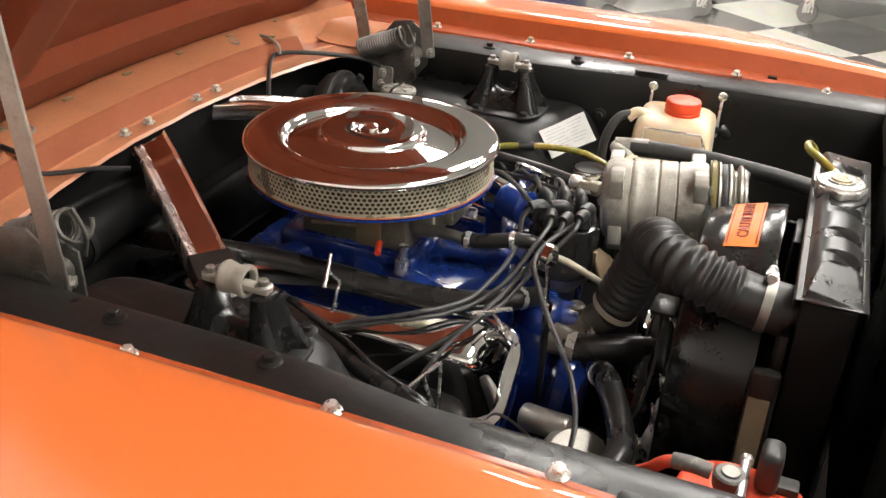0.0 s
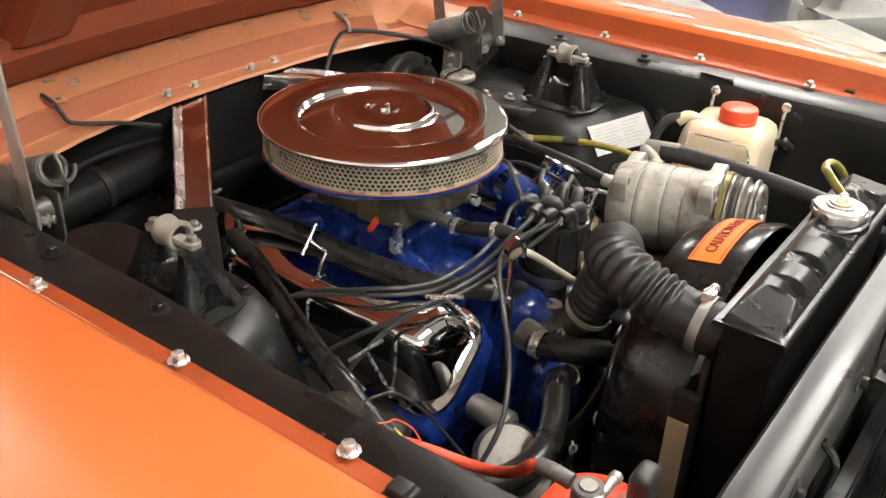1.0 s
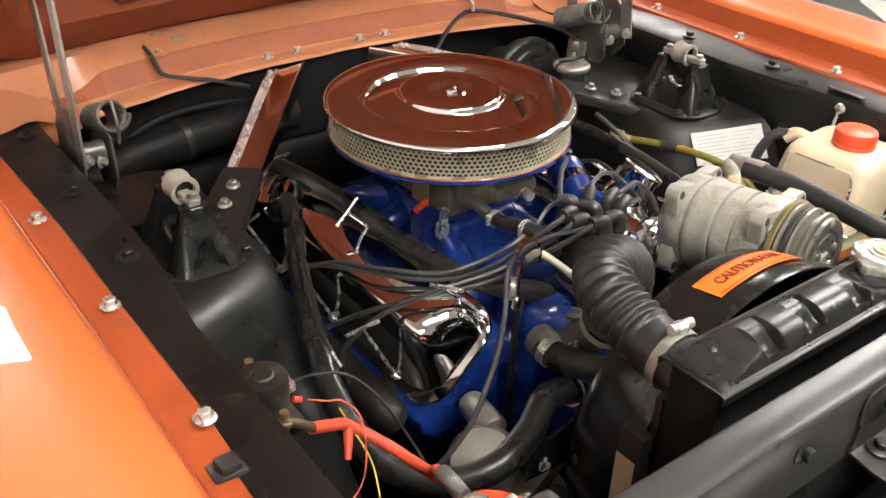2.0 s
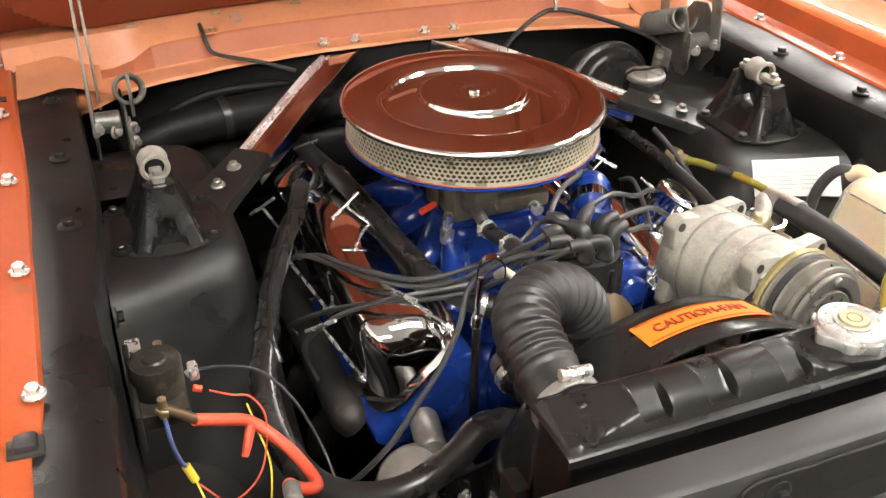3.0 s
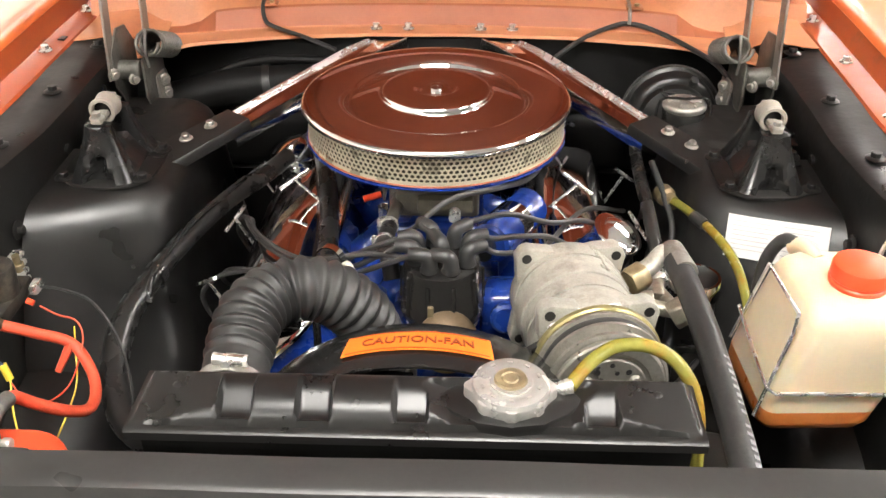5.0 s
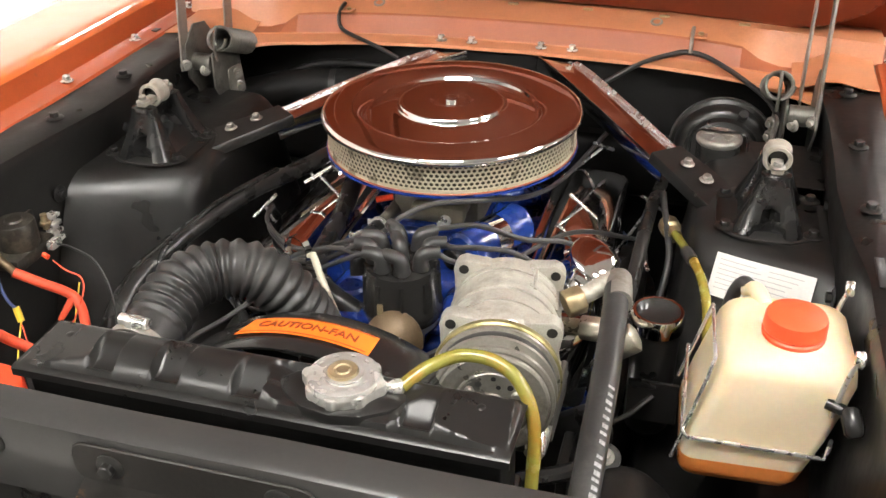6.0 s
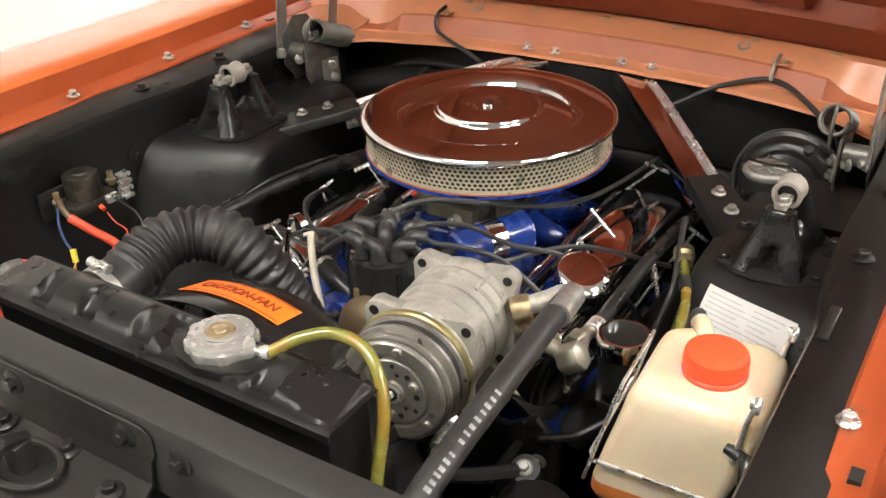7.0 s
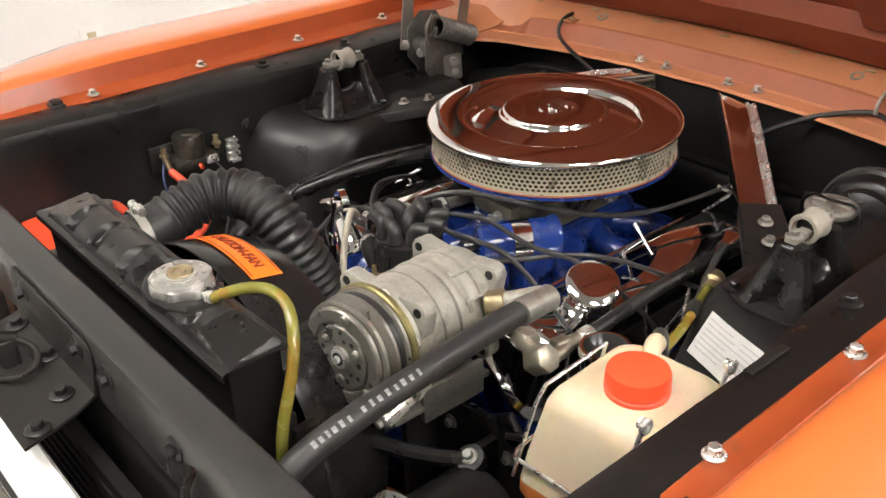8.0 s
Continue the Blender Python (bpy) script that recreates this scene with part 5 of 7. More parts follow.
part("cap", lathe([(0, 0.016), (0.032, 0.016), (0.034, 0.02), (0.034, 0.045), (0.028, 0.056), (0.012, 0.060), (0, 0.060)], bmx, 40), CHROME, bc)

coil_a, coil_b = Vector((0.074, -0.222, 0.792)), Vector((0.132, -0.112, 0.790))
coil_d = (coil_b - coil_a).normalized()
co = thing("ignition_coil", (0.10, -0.17, 0.76), "blue cylindrical ignition coil with a bright clamp band", "ignition coil")
part("can", lathe([(0, 0), (0.022, 0), (0.0265, 0.004), (0.0265, 0.100), (0.0285, 0.103), (0.0285, 0.110), (0.024, 0.113), (0, 0.113)], along(coil_a, coil_d), 32), BLUE, co)
part("tower", lathe([(0, 0), (0.014, 0), (0.010, 0.022), (0, 0.022)], along(coil_a - coil_d * 0.020, coil_d), 16), CAP_BLACK, co)
part("clamp_band", lathe([(0.0268, 0.045), (0.0280, 0.045), (0.0280, 0.070), (0.0268, 0.070)], along(coil_a, coil_d), 32), CHROME_WORN, co)
part("bracket", box(0.088, 0.118, -0.178, -0.150, 0.715, 0.768, 0.003), BLUE, co)

# distributor
dm = pose(0.019, -0.292, 0.712)
dis = thing("distributor", (0.019, -0.292, 0.66), "black distributor cap with rubber-booted towers", "distributor")
part("housing", lathe([(0, -0.05), (0.022, -0.05), (0.026, 0.0), (0.044, 0.02), (0.046, 0.035), (0, 0.035)], dm, 28), STEEL_DULL, dis)
part("cap", lathe([(0.047, 0.030), (0.0495, 0.036), (0.0495, 0.046), (0.0475, 0.049), (0.0465, 0.090), (0.0440, 0.101), (0.036, 0.104), (0.012, 0.105), (0, 0.105)], dm, 40), CAP_BLACK, dis)
towers = [(0.019 + 0.032 * math.cos(deg(45 * k + 20)), -0.292 + 0.032 * math.sin(deg(45 * k + 20))) for k in range(8)]
twm = finish(lathe([(0, 0), (0.0095, 0), (0.0088, 0.012), (0.007, 0.014), (0, 0.014)], Matrix(), 14), "tower", CAP_BLACK)
for x, y in towers + [(0.019, -0.292)]:
    placed("tower", twm, dis, pose(x, y, 0.812))
part("vacuum_advance", merge(lathe([(0, 0), (0.030, 0), (0.033, 0.006), (0.036, 0.008), (0.036, 0.011), (0.033, 0.013), (0.022, 0.022), (0, 0.024)], along((0.026, -0.347, 0.738), (0.12, -0.85, 0.5)), 32), rod((0.02, -0.31, 0.73), (0.026, -0.35, 0.738), 0.012)), DULL_TAN, dis, "dull tan plated vacuum advance canister")
part("clip", box(0.004, 0.011, -0.3445, -0.3395, 0.742, 0.782, 0.0015), BRASS, dis)
for k in range(10):
    a_ = 36 * k
    part("cap_rib", tube([(0.019 + 0.0478 * math.cos(deg(a_)), -0.292 + 0.0478 * math.sin(deg(a_)), 0.764), (0.019 + 0.0466 * math.cos(deg(a_)), -0.292 + 0.0466 * math.sin(deg(a_)), 0.804)], 0.0028, 6, 1), CAP_BLACK, dis)
for k in (0, 1):
    part("cap_ridge", box(0.019 - 0.002, 0.019 + 0.002, -0.292 - 0.045 + 0.085 * k, -0.292 - 0.041 + 0.085 * k, 0.757, 0.798, 0.001), CAP_BLACK, dis)


def boot_wire(k, pts, r=0.0034):
    """A spark plug lead from a distributor tower, with its rubber boot."""
    x, y = towers[k] if k < 8 else (0.019, -0.292)
    d = Vector((pts[0][0] - x, pts[0][1] - y, 0)).normalized()
    o = thing("spark_plug_wire", (x, y, 0.80), "grey-black rubber spark plug lead", "ignition lead", "spark plug leads")
    c = Vector((x, y, 0.0))
    part("boot", tube([tuple(c + Vector((0, 0, 0.8175))), tuple(c + Vector((0, 0, 0.828))), tuple(c + d * 0.003 + Vector((0, 0, 0.8350))), tuple(c + d * 0.010 + Vector((0, 0, 0.8375))), tuple(c + d * 0.023 + Vector((0, 0, 0.8372)))], 0.0094, 14, 5, rad=lambda s: (1.16 if s < 0.003 else 1.06) - 6.5 * s), BOOT, o)
    part("lead", tube([tuple(c + d * 0.018 + Vector((0, 0, 0.8374)))] + [tuple(Vector(q)) for q in pts], r, 8, 8), LEAD, o)


boot_wire(2, [(-0.018, -0.240, 0.824), (-0.045, -0.245, 0.806), (-0.087, -0.245, 0.790), (-0.123, -0.233, 0.774), (-0.159, -0.221, 0.766), (-0.188, -0.199, 0.762), (-0.216, -0.172, 0.762), (-0.238, -0.138, 0.757), (-0.255, -0.085, 0.742), (-0.288, -0.02, 0.70), (-0.285, 0.05, 0.61)])
boot_wire(3, [(-0.043, -0.285, 0.832), (-0.071, -0.277, 0.816), (-0.102, -0.263, 0.790), (-0.133, -0.246, 0.770), (-0.160, -0.222, 0.756), (-0.190, -0.196, 0.752), (-0.220, -0.165, 0.752), (-0.248, -0.118, 0.747), (-0.274, -0.05, 0.725), (-0.30, 0.0, 0.67), (-0.285, 0.03, 0.60)])
boot_wire(4, [(-0.046, -0.299, 0.826), (-0.085, -0.276, 0.792), (-0.104, -0.264, 0.776), (-0.143, -0.259, 0.772), (-0.168, -0.253, 0.769), (-0.202, -0.246, 0.765), (-0.240, -0.226, 0.748), (-0.275, -0.212, 0.728), (-0.305, -0.19, 0.68), (-0.285, -0.17, 0.60)])
boot_wire(5, [(-0.035, -0.316, 0.826), (-0.086, -0.281, 0.784), (-0.106, -0.269, 0.768), (-0.145, -0.263, 0.764), (-0.170, -0.255, 0.761), (-0.204, -0.240, 0.757), (-0.240, -0.212, 0.742), (-0.272, -0.17, 0.712), (-0.302, -0.10, 0.65), (-0.285, -0.06, 0.60)])
boot_wire(6, [(-0.012, -0.314, 0.829), (-0.060, -0.295, 0.822), (-0.098, -0.284, 0.808), (-0.133, -0.299, 0.796), (-0.155, -0.323, 0.763), (-0.190, -0.355, 0.738), (-0.226, -0.380, 0.719), (-0.264, -0.396, 0.685), (-0.305, -0.39, 0.64), (-0.33, -0.36, 0.60)])
boot_wire(1, [(0.056, -0.242, 0.838), (0.098, -0.222, 0.836), (0.150, -0.200, 0.812), (0.205, -0.160, 0.790), (0.270, -0.10, 0.71), (0.28, -0.06, 0.62)])
boot_wire(0, [(0.078, -0.270, 0.830), (0.112, -0.260, 0.828), (0.155, -0.240, 0.812), (0.215, -0.225, 0.76), (0.275, -0.20, 0.67), (0.275, -0.17, 0.60)])
boot_wire(7, [(0.080, -0.291, 0.824), (0.105, -0.281, 0.818), (0.135, -0.255, 0.805), (0.20, -0.12, 0.785), (0.28, 0.03, 0.70)])
boot_wire(8, [(-0.006, -0.252, 0.840), (0.030, -0.210, 0.850), (0.085, -0.160, 0.838), (0.13, -0.06, 0.80), (0.16, 0.05, 0.78), (0.20, 0.20, 0.79)], 0.0036)
dip = thing("dipstick", (-0.130, -0.316, 0.50), "oil dipstick in a black tube with a chrome loop", "dipstick")
part("tube", tube([(-0.125, -0.310, 0.50), (-0.130, -0.316, 0.66), (-0.129, -0.315, 0.758)], 0.0050, 12, 5), BLACK_GLOSS, dip)
part("collar", lathe([(0, -0.005), (0.0066, -0.005), (0.0072, -0.003), (0.0072, 0.008), (0.0062, 0.010), (0, 0.010)], along((-0.129, -0.3145, 0.756), (0.1, 0.02, 1)), 16), CHROME, dip)
part("stem", tube([(-0.129, -0.314, 0.76), (-0.127, -0.312, 0.79), (-0.123, -0.309, 0.815)], 0.0034, 10, 5), CHROME, dip)
part("loop", sheet([[(-0.109 + 0.0165 * math.cos(deg(a)) + v * 0.35, -0.306 - 0.004 * math.cos(deg(a)) + v * 0.9, 0.818 + 0.021 * math.sin(deg(a))) for v in (-0.005, 0.005)] for a in range(-30, 216, 12)], 0.0016), CHROME, dip, "flat chrome pull loop")

# ---- hoses ----
hp = [(-0.158, -0.600, 0.847), (-0.159, -0.560, 0.851), (-0.160, -0.520, 0.861), (-0.156, -0.482, 0.872), (-0.137, -0.452, 0.873), (-0.109, -0.438, 0.871), (-0.083, -0.430, 0.857), (-0.063, -0.422, 0.832), (-0.053, -0.412, 0.804), (-0.048, -0.400, 0.770), (-0.045, -0.388, 0.738)]


def corrugated(s):
    env = smoothstep(0.055, 0.075, s) * (1 - smoothstep(0.345, 0.358, s))
    w = 0.5 + 0.5 * math.sin(2 * math.pi * s / 0.0128)
    return 1.0 + env * (0.15 * w ** 0.8 - 0.06)


rh = thing("radiator_hose", (-0.1, -0.5, 0.86), "black corrugated upper radiator hose", "hose")
part("hose", tube(hp, 0.0305, 28, 36, rad=corrugated), RUBBER, rh, angle=1.2)
cl = part("hose_clamp", lathe([(0.0318, -0.0055), (0.0335, -0.0055), (0.0335, 0.0055), (0.0318, 0.0055)], along((-0.1585, -0.573, 0.850), (0, 1, 0.10)), 36), STEEL_DULL, rh, "worm-drive steel clamp")
part("screw", merge(box(-0.163, -0.149, -0.580, -0.566, 0.881, 0.890, 0.002), rod((-0.170, -0.573, 0.888), (-0.140, -0.573, 0.886), 0.0055)), STEEL, cl)
part("hose_clamp", lathe([(0.0308, -0.0045), (0.0322, -0.0045), (0.0322, 0.0045), (0.0308, 0.0045)], along((-0.0457, -0.388, 0.736), (0.1, 0.5, -1)), 36), CREAM_HOSE, rh, "pale tape band round the hose end")
hh = thing("heater_hose", (-0.35, -0.25, 0.65), "thick black heater hose along the apron", "hose")
part("hose", tube([(-0.19, 0.28, 0.70), (-0.21, 0.16, 0.748), (-0.255, 0.02, 0.757), (-0.295, -0.06, 0.756), (-0.331, -0.146, 0.745), (-0.356, -0.220, 0.731), (-0.374, -0.280, 0.711), (-0.374, -0.340, 0.682), (-0.352, -0.395, 0.660), (-0.312, -0.437, 0.662), (-0.262, -0.452, 0.672), (-0.205, -0.435, 0.680), (-0.165, -0.414, 0.690), (-0.120, -0.398, 0.672), (-0.075, -0.388, 0.642)], 0.0165, 16, 8, rad=lambda d: 0.80 + 0.22 * smoothstep(0.50, 0.64, d)), HOSE_BLACK, hh)
part("hose_clamp", lathe([(0.0168, -0.006), (0.0186, -0.006), (0.0186, 0.006), (0.0168, 0.006)], along((-0.092, -0.391, 0.653), (0.8, 0.2, -0.5)), 24), CHROME_WORN, hh, "bright hose clamp")
part("outlet", tube([(-0.080, -0.389, 0.645), (-0.055, -0.384, 0.630), (-0.030, -0.372, 0.618)], 0.0150, 14, 5), CHROME_WORN, hh, "bright metal outlet pipe")
for p, d in (((-0.353, -0.212, 0.7325), (-0.3, -0.9, -0.2)), ((-0.366, -0.250, 0.722), (-0.3, -0.9, -0.3))):
    part("strap", lathe([(0.0138, -0.006), (0.0160, -0.006), (0.0160, 0.006), (0.0138, 0.006)], along(p, d), 24), BLACK_GLOSS, hh, "black strap round the hose")
single("heater_pipe", tube([(-0.275, -0.02, 0.772), (-0.318, -0.12, 0.765), (-0.338, -0.17, 0.752), (-0.352, -0.23, 0.740), (-0.350, -0.26, 0.72)], 0.0045, 10, 8), BLACK_GLOSS, "thin glossy black pipe beside the heater hose", "pipe", origin=(-0.33, -0.15, 0.75))
vh = thing("vacuum_hose", (-0.08, -0.15, 0.75), "short black vacuum hose ahead of the carburetor", "hose")
part("hose", tube([(-0.0525, -0.168, 0.789), (-0.053, -0.195, 0.792), (-0.053, -0.225, 0.800), (-0.052, -0.250, 0.806), (-0.045, -0.272, 0.800), (-0.040, -0.285, 0.780)], 0.0105, 14, 8), HOSE_BLACK, vh)
for p, d in (((-0.053, -0.176, 0.7895), (0, -1, 0.05)), ((-0.053, -0.241, 0.8045), (0, -1, 0.2))):
    vc = part("hose_clamp", lathe([(0.0107, -0.004), (0.0120, -0.004), (0.0120, 0.004), (0.0107, 0.004)], along(p, d), 20), STEEL, vh)
    part("screw", rod((p[0] - 0.012, p[1], p[2] - 0.006), (p[0] - 0.012, p[1], p[2] + 0.008), 0.0032, 8), STEEL, vc)
mh = thing("heater_return_hose", (-0.14, 0.0, 0.75), "black rubber hose along the inner edge of the cover", "hose")
part("hose", tube([(-0.045, -0.285, 0.722), (-0.075, -0.282, 0.738), (-0.108, -0.262, 0.746), (-0.130, -0.21, 0.742), (-0.140, -0.14, 0.740), (-0.147, -0.08, 0.742), (-0.156, -0.02, 0.750), (-0.172, 0.06, 0.760), (-0.192, 0.14, 0.766), (-0.20, 0.24, 0.76), (-0.19, 0.31, 0.75)], 0.0142, 14, 8), HOSE_BLACK, mh)
part("hose_clamp", lathe([(0.0144, -0.004), (0.0157, -0.004), (0.0157, 0.004), (0.0144, 0.004)], along((-0.100, -0.269, 0.745), (-0.8, 0.5, 0.2)), 20), STEEL, mh)
single("advance_hose", tube([(-0.095, -0.292, 0.800), (-0.090, -0.304, 0.812), (-0.076, -0.322, 0.802), (-0.055, -0.345, 0.780), (-0.036, -0.362, 0.760), (-0.030, -0.368, 0.742), (-0.031, -0.365, 0.715)], 0.0048, 10, 8), CREAM_HOSE, "cream rubber vacuum advance hose", "hose", origin=(-0.05, -0.3, 0.78))
fp = thing("fuel_pump", (-0.20, -0.35, 0.60), "bare metal fuel pump with filter canister", "fuel pump")
part("body", lathe([(0, -0.02), (0.04, -0.02), (0.046, -0.005), (0.046, 0.01), (0.038, 0.022), (0, 0.026)], along((-0.235, -0.395, 0.612), (-0.45, -0.3, 0.85)), 32), STEEL_DULL, fp)
part("filter_canister", lathe([(0, 0), (0.0165, 0), (0.018, 0.003), (0.018, 0.062), (0.015, 0.066), (0, 0.066)], along((-0.195, -0.315, 0.632), (-0.18, -0.9, 0.1)), 24), STEEL_DULL, fp, "ribbed grey fuel filter canister")
part("arm", box(-0.25, -0.15, -0.42, -0.36, 0.575, 0.60, 0.01), STEEL_DULL, fp)

# ---- air conditioning ----
cmp_ = thing("ac_compressor", (0.188, -0.42, 0.74), "grey cast aluminium air-conditioning compressor with clutch pulley", "compressor")
CA = Vector((-0.15, 1, -0.080)).normalized()
CU = Vector((1, 0.15, -0.055))
CU = (CU - CA * CU.dot(CA)).normalized()
CV = CA.cross(CU) * -1
CO = Vector((0.187, -0.522, 0.814))
CM = Matrix(((CU.x, CV.x, CA.x, CO.x), (CU.y, CV.y, CA.y, CO.y), (CU.z, CV.z, CA.z, CO.z), (0, 0, 0, 1)))


def cmp_at(h, r=0.0, a=0.0):
    """A place on the compressor: h behind the hub, r from the axis at the angle a."""
    return CM @ Vector((r * math.cos(deg(a)), r * math.sin(deg(a)), h))


part("body", lathe([(0, 0.056), (0.054, 0.056), (0.060, 0.060), (0.0625, 0.066), (0.0625, 0.084), (0.0612, 0.088), (0.0612, 0.1005), (0.0575, 0.1012), (0.0575, 0.1032), (0.0612, 0.1040), (0.0610, 0.1265), (0.0570, 0.1272), (0.0570, 0.1298), (0.0614, 0.131), (0.0624, 0.134), (0.0624, 0.139), (0.0618, 0.142), (0.0618, 0.156), (0.0628, 0.1585), (0.0628, 0.164), (0.0620, 0.1665), (0.0585, 0.1672), (0.0585, 0.1692), (0.0620, 0.170), (0.0620, 0.196), (0.057, 0.206), (0.045, 0.211), (0, 0.213)], CM, 56), ALU, cmp_, angle=0.5)
ear = finish(merge(prism([(-0.032, -0.020), (0.032, -0.020), (0.0240, -0.006), (0.0140, 0.006), (0.0090, 0.0130), (0.0, 0.0160), (-0.0090, 0.0130), (-0.0140, 0.006), (-0.0240, -0.006)], 0.020, Matrix(), 0.0022, 2)), "ear", ALU)
ear_hole = finish(rod((0, 0.0055, -0.0005), (0, 0.0055, 0.0205), 0.0055, 16), "bolt_hole", BLACK)
for a, h in ((135, 0.070), (45, 0.074), (135, 0.188), (45, 0.194), (225, 0.070), (-45, 0.074), (225, 0.188), (-45, 0.194)):
    ra = Vector((math.cos(deg(a)), math.sin(deg(a)), 0))
    ta = Vector((-ra.y, ra.x, 0))
    c = ra * 0.066 + Vector((0, 0, h - 0.010))
    mt = CM @ Matrix(((ta.x, ra.x, 0, c.x), (ta.y, ra.y, 0, c.y), (0, 0, 1, c.z), (0, 0, 0, 1)))
    placed("mounting_ear", ear, cmp_, mt)
    placed("bolt_hole", ear_hole, cmp_, mt)
for a in range(20, 380, 60):
    placed("case_bolt", BOLT_SMALL, cmp_, CM @ Matrix.Translation((0.058 * math.cos(deg(a)), 0.058 * math.sin(deg(a)), 0.0575)) @ pose(0, 0, 0, 180, 0, 0))
for h in (0.146, 0.150, 0.172, 0.178, 0.184):
    part("cast_rib", tube([tuple(cmp_at(h, 0.0615, a)) for a in range(20, 70, 8)], 0.0020, 6, 2), ALU, cmp_)
for a in (30, 62):
    part("cast_rib", tube([tuple(cmp_at(h, 0.0622, a)) for h in (0.142, 0.155, 0.170, 0.19)], 0.0024, 6, 2), ALU, cmp_)
clu = part("clutch_pulley", lathe([(0.030, 0.010), (0.0570, 0.010), (0.0600, 0.0115), (0.0605, 0.0150), (0.0575, 0.0170), (0.0520, 0.0190), (0.0520, 0.0225), (0.0580, 0.0250), (0.0615, 0.0265), (0.0620, 0.0300), (0.0590, 0.0320), (0.0530, 0.0345), (0.0530, 0.0380), (0.0600, 0.0405), (0.0635, 0.0420), (0.0640, 0.0450), (0.0600, 0.0465), (0.030, 0.0465)], CM, 72), PULLEY, cmp_, "oily grey steel clutch pulley with belt grooves", angle=0.45)
part("belt", lathe([(0.0535, 0.0345), (0.0605, 0.0325), (0.0610, 0.0335), (0.0610, 0.0395), (0.0605, 0.0405), (0.0535, 0.0385)], CM, 72), RUBBER, clu, "black drive belt in the groove")
part("field_coil", lathe([(0.03, 0.047), (0.0640, 0.047), (0.0660, 0.049), (0.0660, 0.0545), (0.062, 0.0565), (0.03, 0.0565)], CM, 72), OLIVE, cmp_, "olive plated clutch coil")
part("clutch_plate", lathe([(0, 0.000), (0.0125, 0.000), (0.0135, 0.004), (0.0350, 0.0035), (0.0362, 0.0045), (0.0362, 0.0075), (0.0400, 0.0072), (0.0400, 0.0050), (0.0415, 0.0040), (0.0530, 0.0040), (0.0550, 0.0055), (0.0555, 0.0090), (0.030, 0.0095)], CM, 56), PULLEY, clu, "grey clutch plate with holes and rivets", angle=0.4)
part("hub_ring", lathe([(0.0075, -0.001), (0.0100, -0.001), (0.0115, 0.000), (0.0118, 0.0015)], CM, 28), STEEL, clu)
part("hub_well", lathe([(0, -0.0006), (0.0078, -0.0006), (0.0078, 0.0005)], CM, 24), BLACK, clu)
part("hub_nut", lathe([(0, -0.0045), (0.0038, -0.0045), (0.0045, -0.0030), (0.0045, 0.0)], CM, 6), STEEL, clu)
for k in range(3):
    a = 120 * k + 30
    part("rivet", lathe([(0, -0.0030), (0.0035, -0.0028), (0.0055, -0.001), (0.0058, 0.0045)], CM @ Matrix.Translation((0.0265 * math.cos(deg(a)), 0.0265 * math.sin(deg(a)), 0.0030)), 14), PULLEY, clu)
    part("outer_rivet", lathe([(0, -0.0030), (0.0040, -0.0028), (0.0058, -0.001), (0.0060, 0.0045)], CM @ Matrix.Translation((0.0475 * math.cos(deg(a + 55)), 0.0475 * math.sin(deg(a + 55)), 0.0035)), 14), PULLEY, clu)
    for da, rr, rh_ in ((24, 0.027, 0.0032), (-26, 0.027, 0.0034), (48, 0.0215, 0.0024), (62, 0.030, 0.0026)):
        q = CM @ Matrix.Translation((rr * math.cos(deg(a + da)), rr * math.sin(deg(a + da)), 0.0036))
        part("hole", lathe([(0, -0.0006), (rh_, -0.0004)], q, 10), BLACK, clu)
cb = thing("compressor_bracket", (0.18, -0.42, 0.70), "grey steel compressor mounting bracket", "bracket")
part("plate", merge(box(0.115, 0.236, -0.49, -0.35, 0.732, 0.740, 0.003), box(0.115, 0.123, -0.49, -0.35, 0.62, 0.735, 0.003), box(0.228, 0.236, -0.45, -0.36, 0.715, 0.76, 0.003)), HINGE, cb)
part("casting", merge(prism([(0.105, 0.46), (0.245, 0.46), (0.288, 0.52), (0.292, 0.655), (0.262, 0.690), (0.225, 0.665), (0.150, 0.660), (0.105, 0.640)], 0.014, pose(0, -0.338, 0, 90, 0, 0), 0.004, 2), box(0.120, 0.134, -0.40, -0.350, 0.48, 0.64, 0.004), box(0.236, 0.250, -0.41, -0.350, 0.50, 0.65, 0.004)), BLACK, cb, "black cast mounting plate with ribs")
for x, z in ((0.165, 0.625), (0.268, 0.630), (0.200, 0.520)):
    bolt(cb, (x, -0.352, z), (0, -1, 0), BOLT_DULL)
part("strut", merge(tube([(0.20, -0.50, 0.70), (0.25, -0.47, 0.695), (0.29, -0.435, 0.692)], 0.009, 8, 4), lathe([(0, -0.008), (0.016, -0.008), (0.016, 0.008), (0, 0.008)], along((0.292, -0.432, 0.690), (0.1, -0.5, 1)), 20)), BLACK_GLOSS, cb)
bolt(cb, (0.292, -0.436, 0.698), (0.1, -0.5, 1), BOLT_DULL)
for p in ((0.225, -0.485, 0.742), (0.215, -0.455, 0.742)):
    part("spacer", rod((p[0], p[1] - 0.012, p[2]), (p[0], p[1] + 0.014, p[2] + 0.01), 0.011, 14), STEEL, cb)
    bolt(cb, (p[0], p[1] - 0.013, p[2]), (0, -1, -0.3), BOLT_DULL)
pp = thing("idler_pulley", (0.33, -0.50, 0.62), "black steering pump pulley with a bright rim", "pulley")
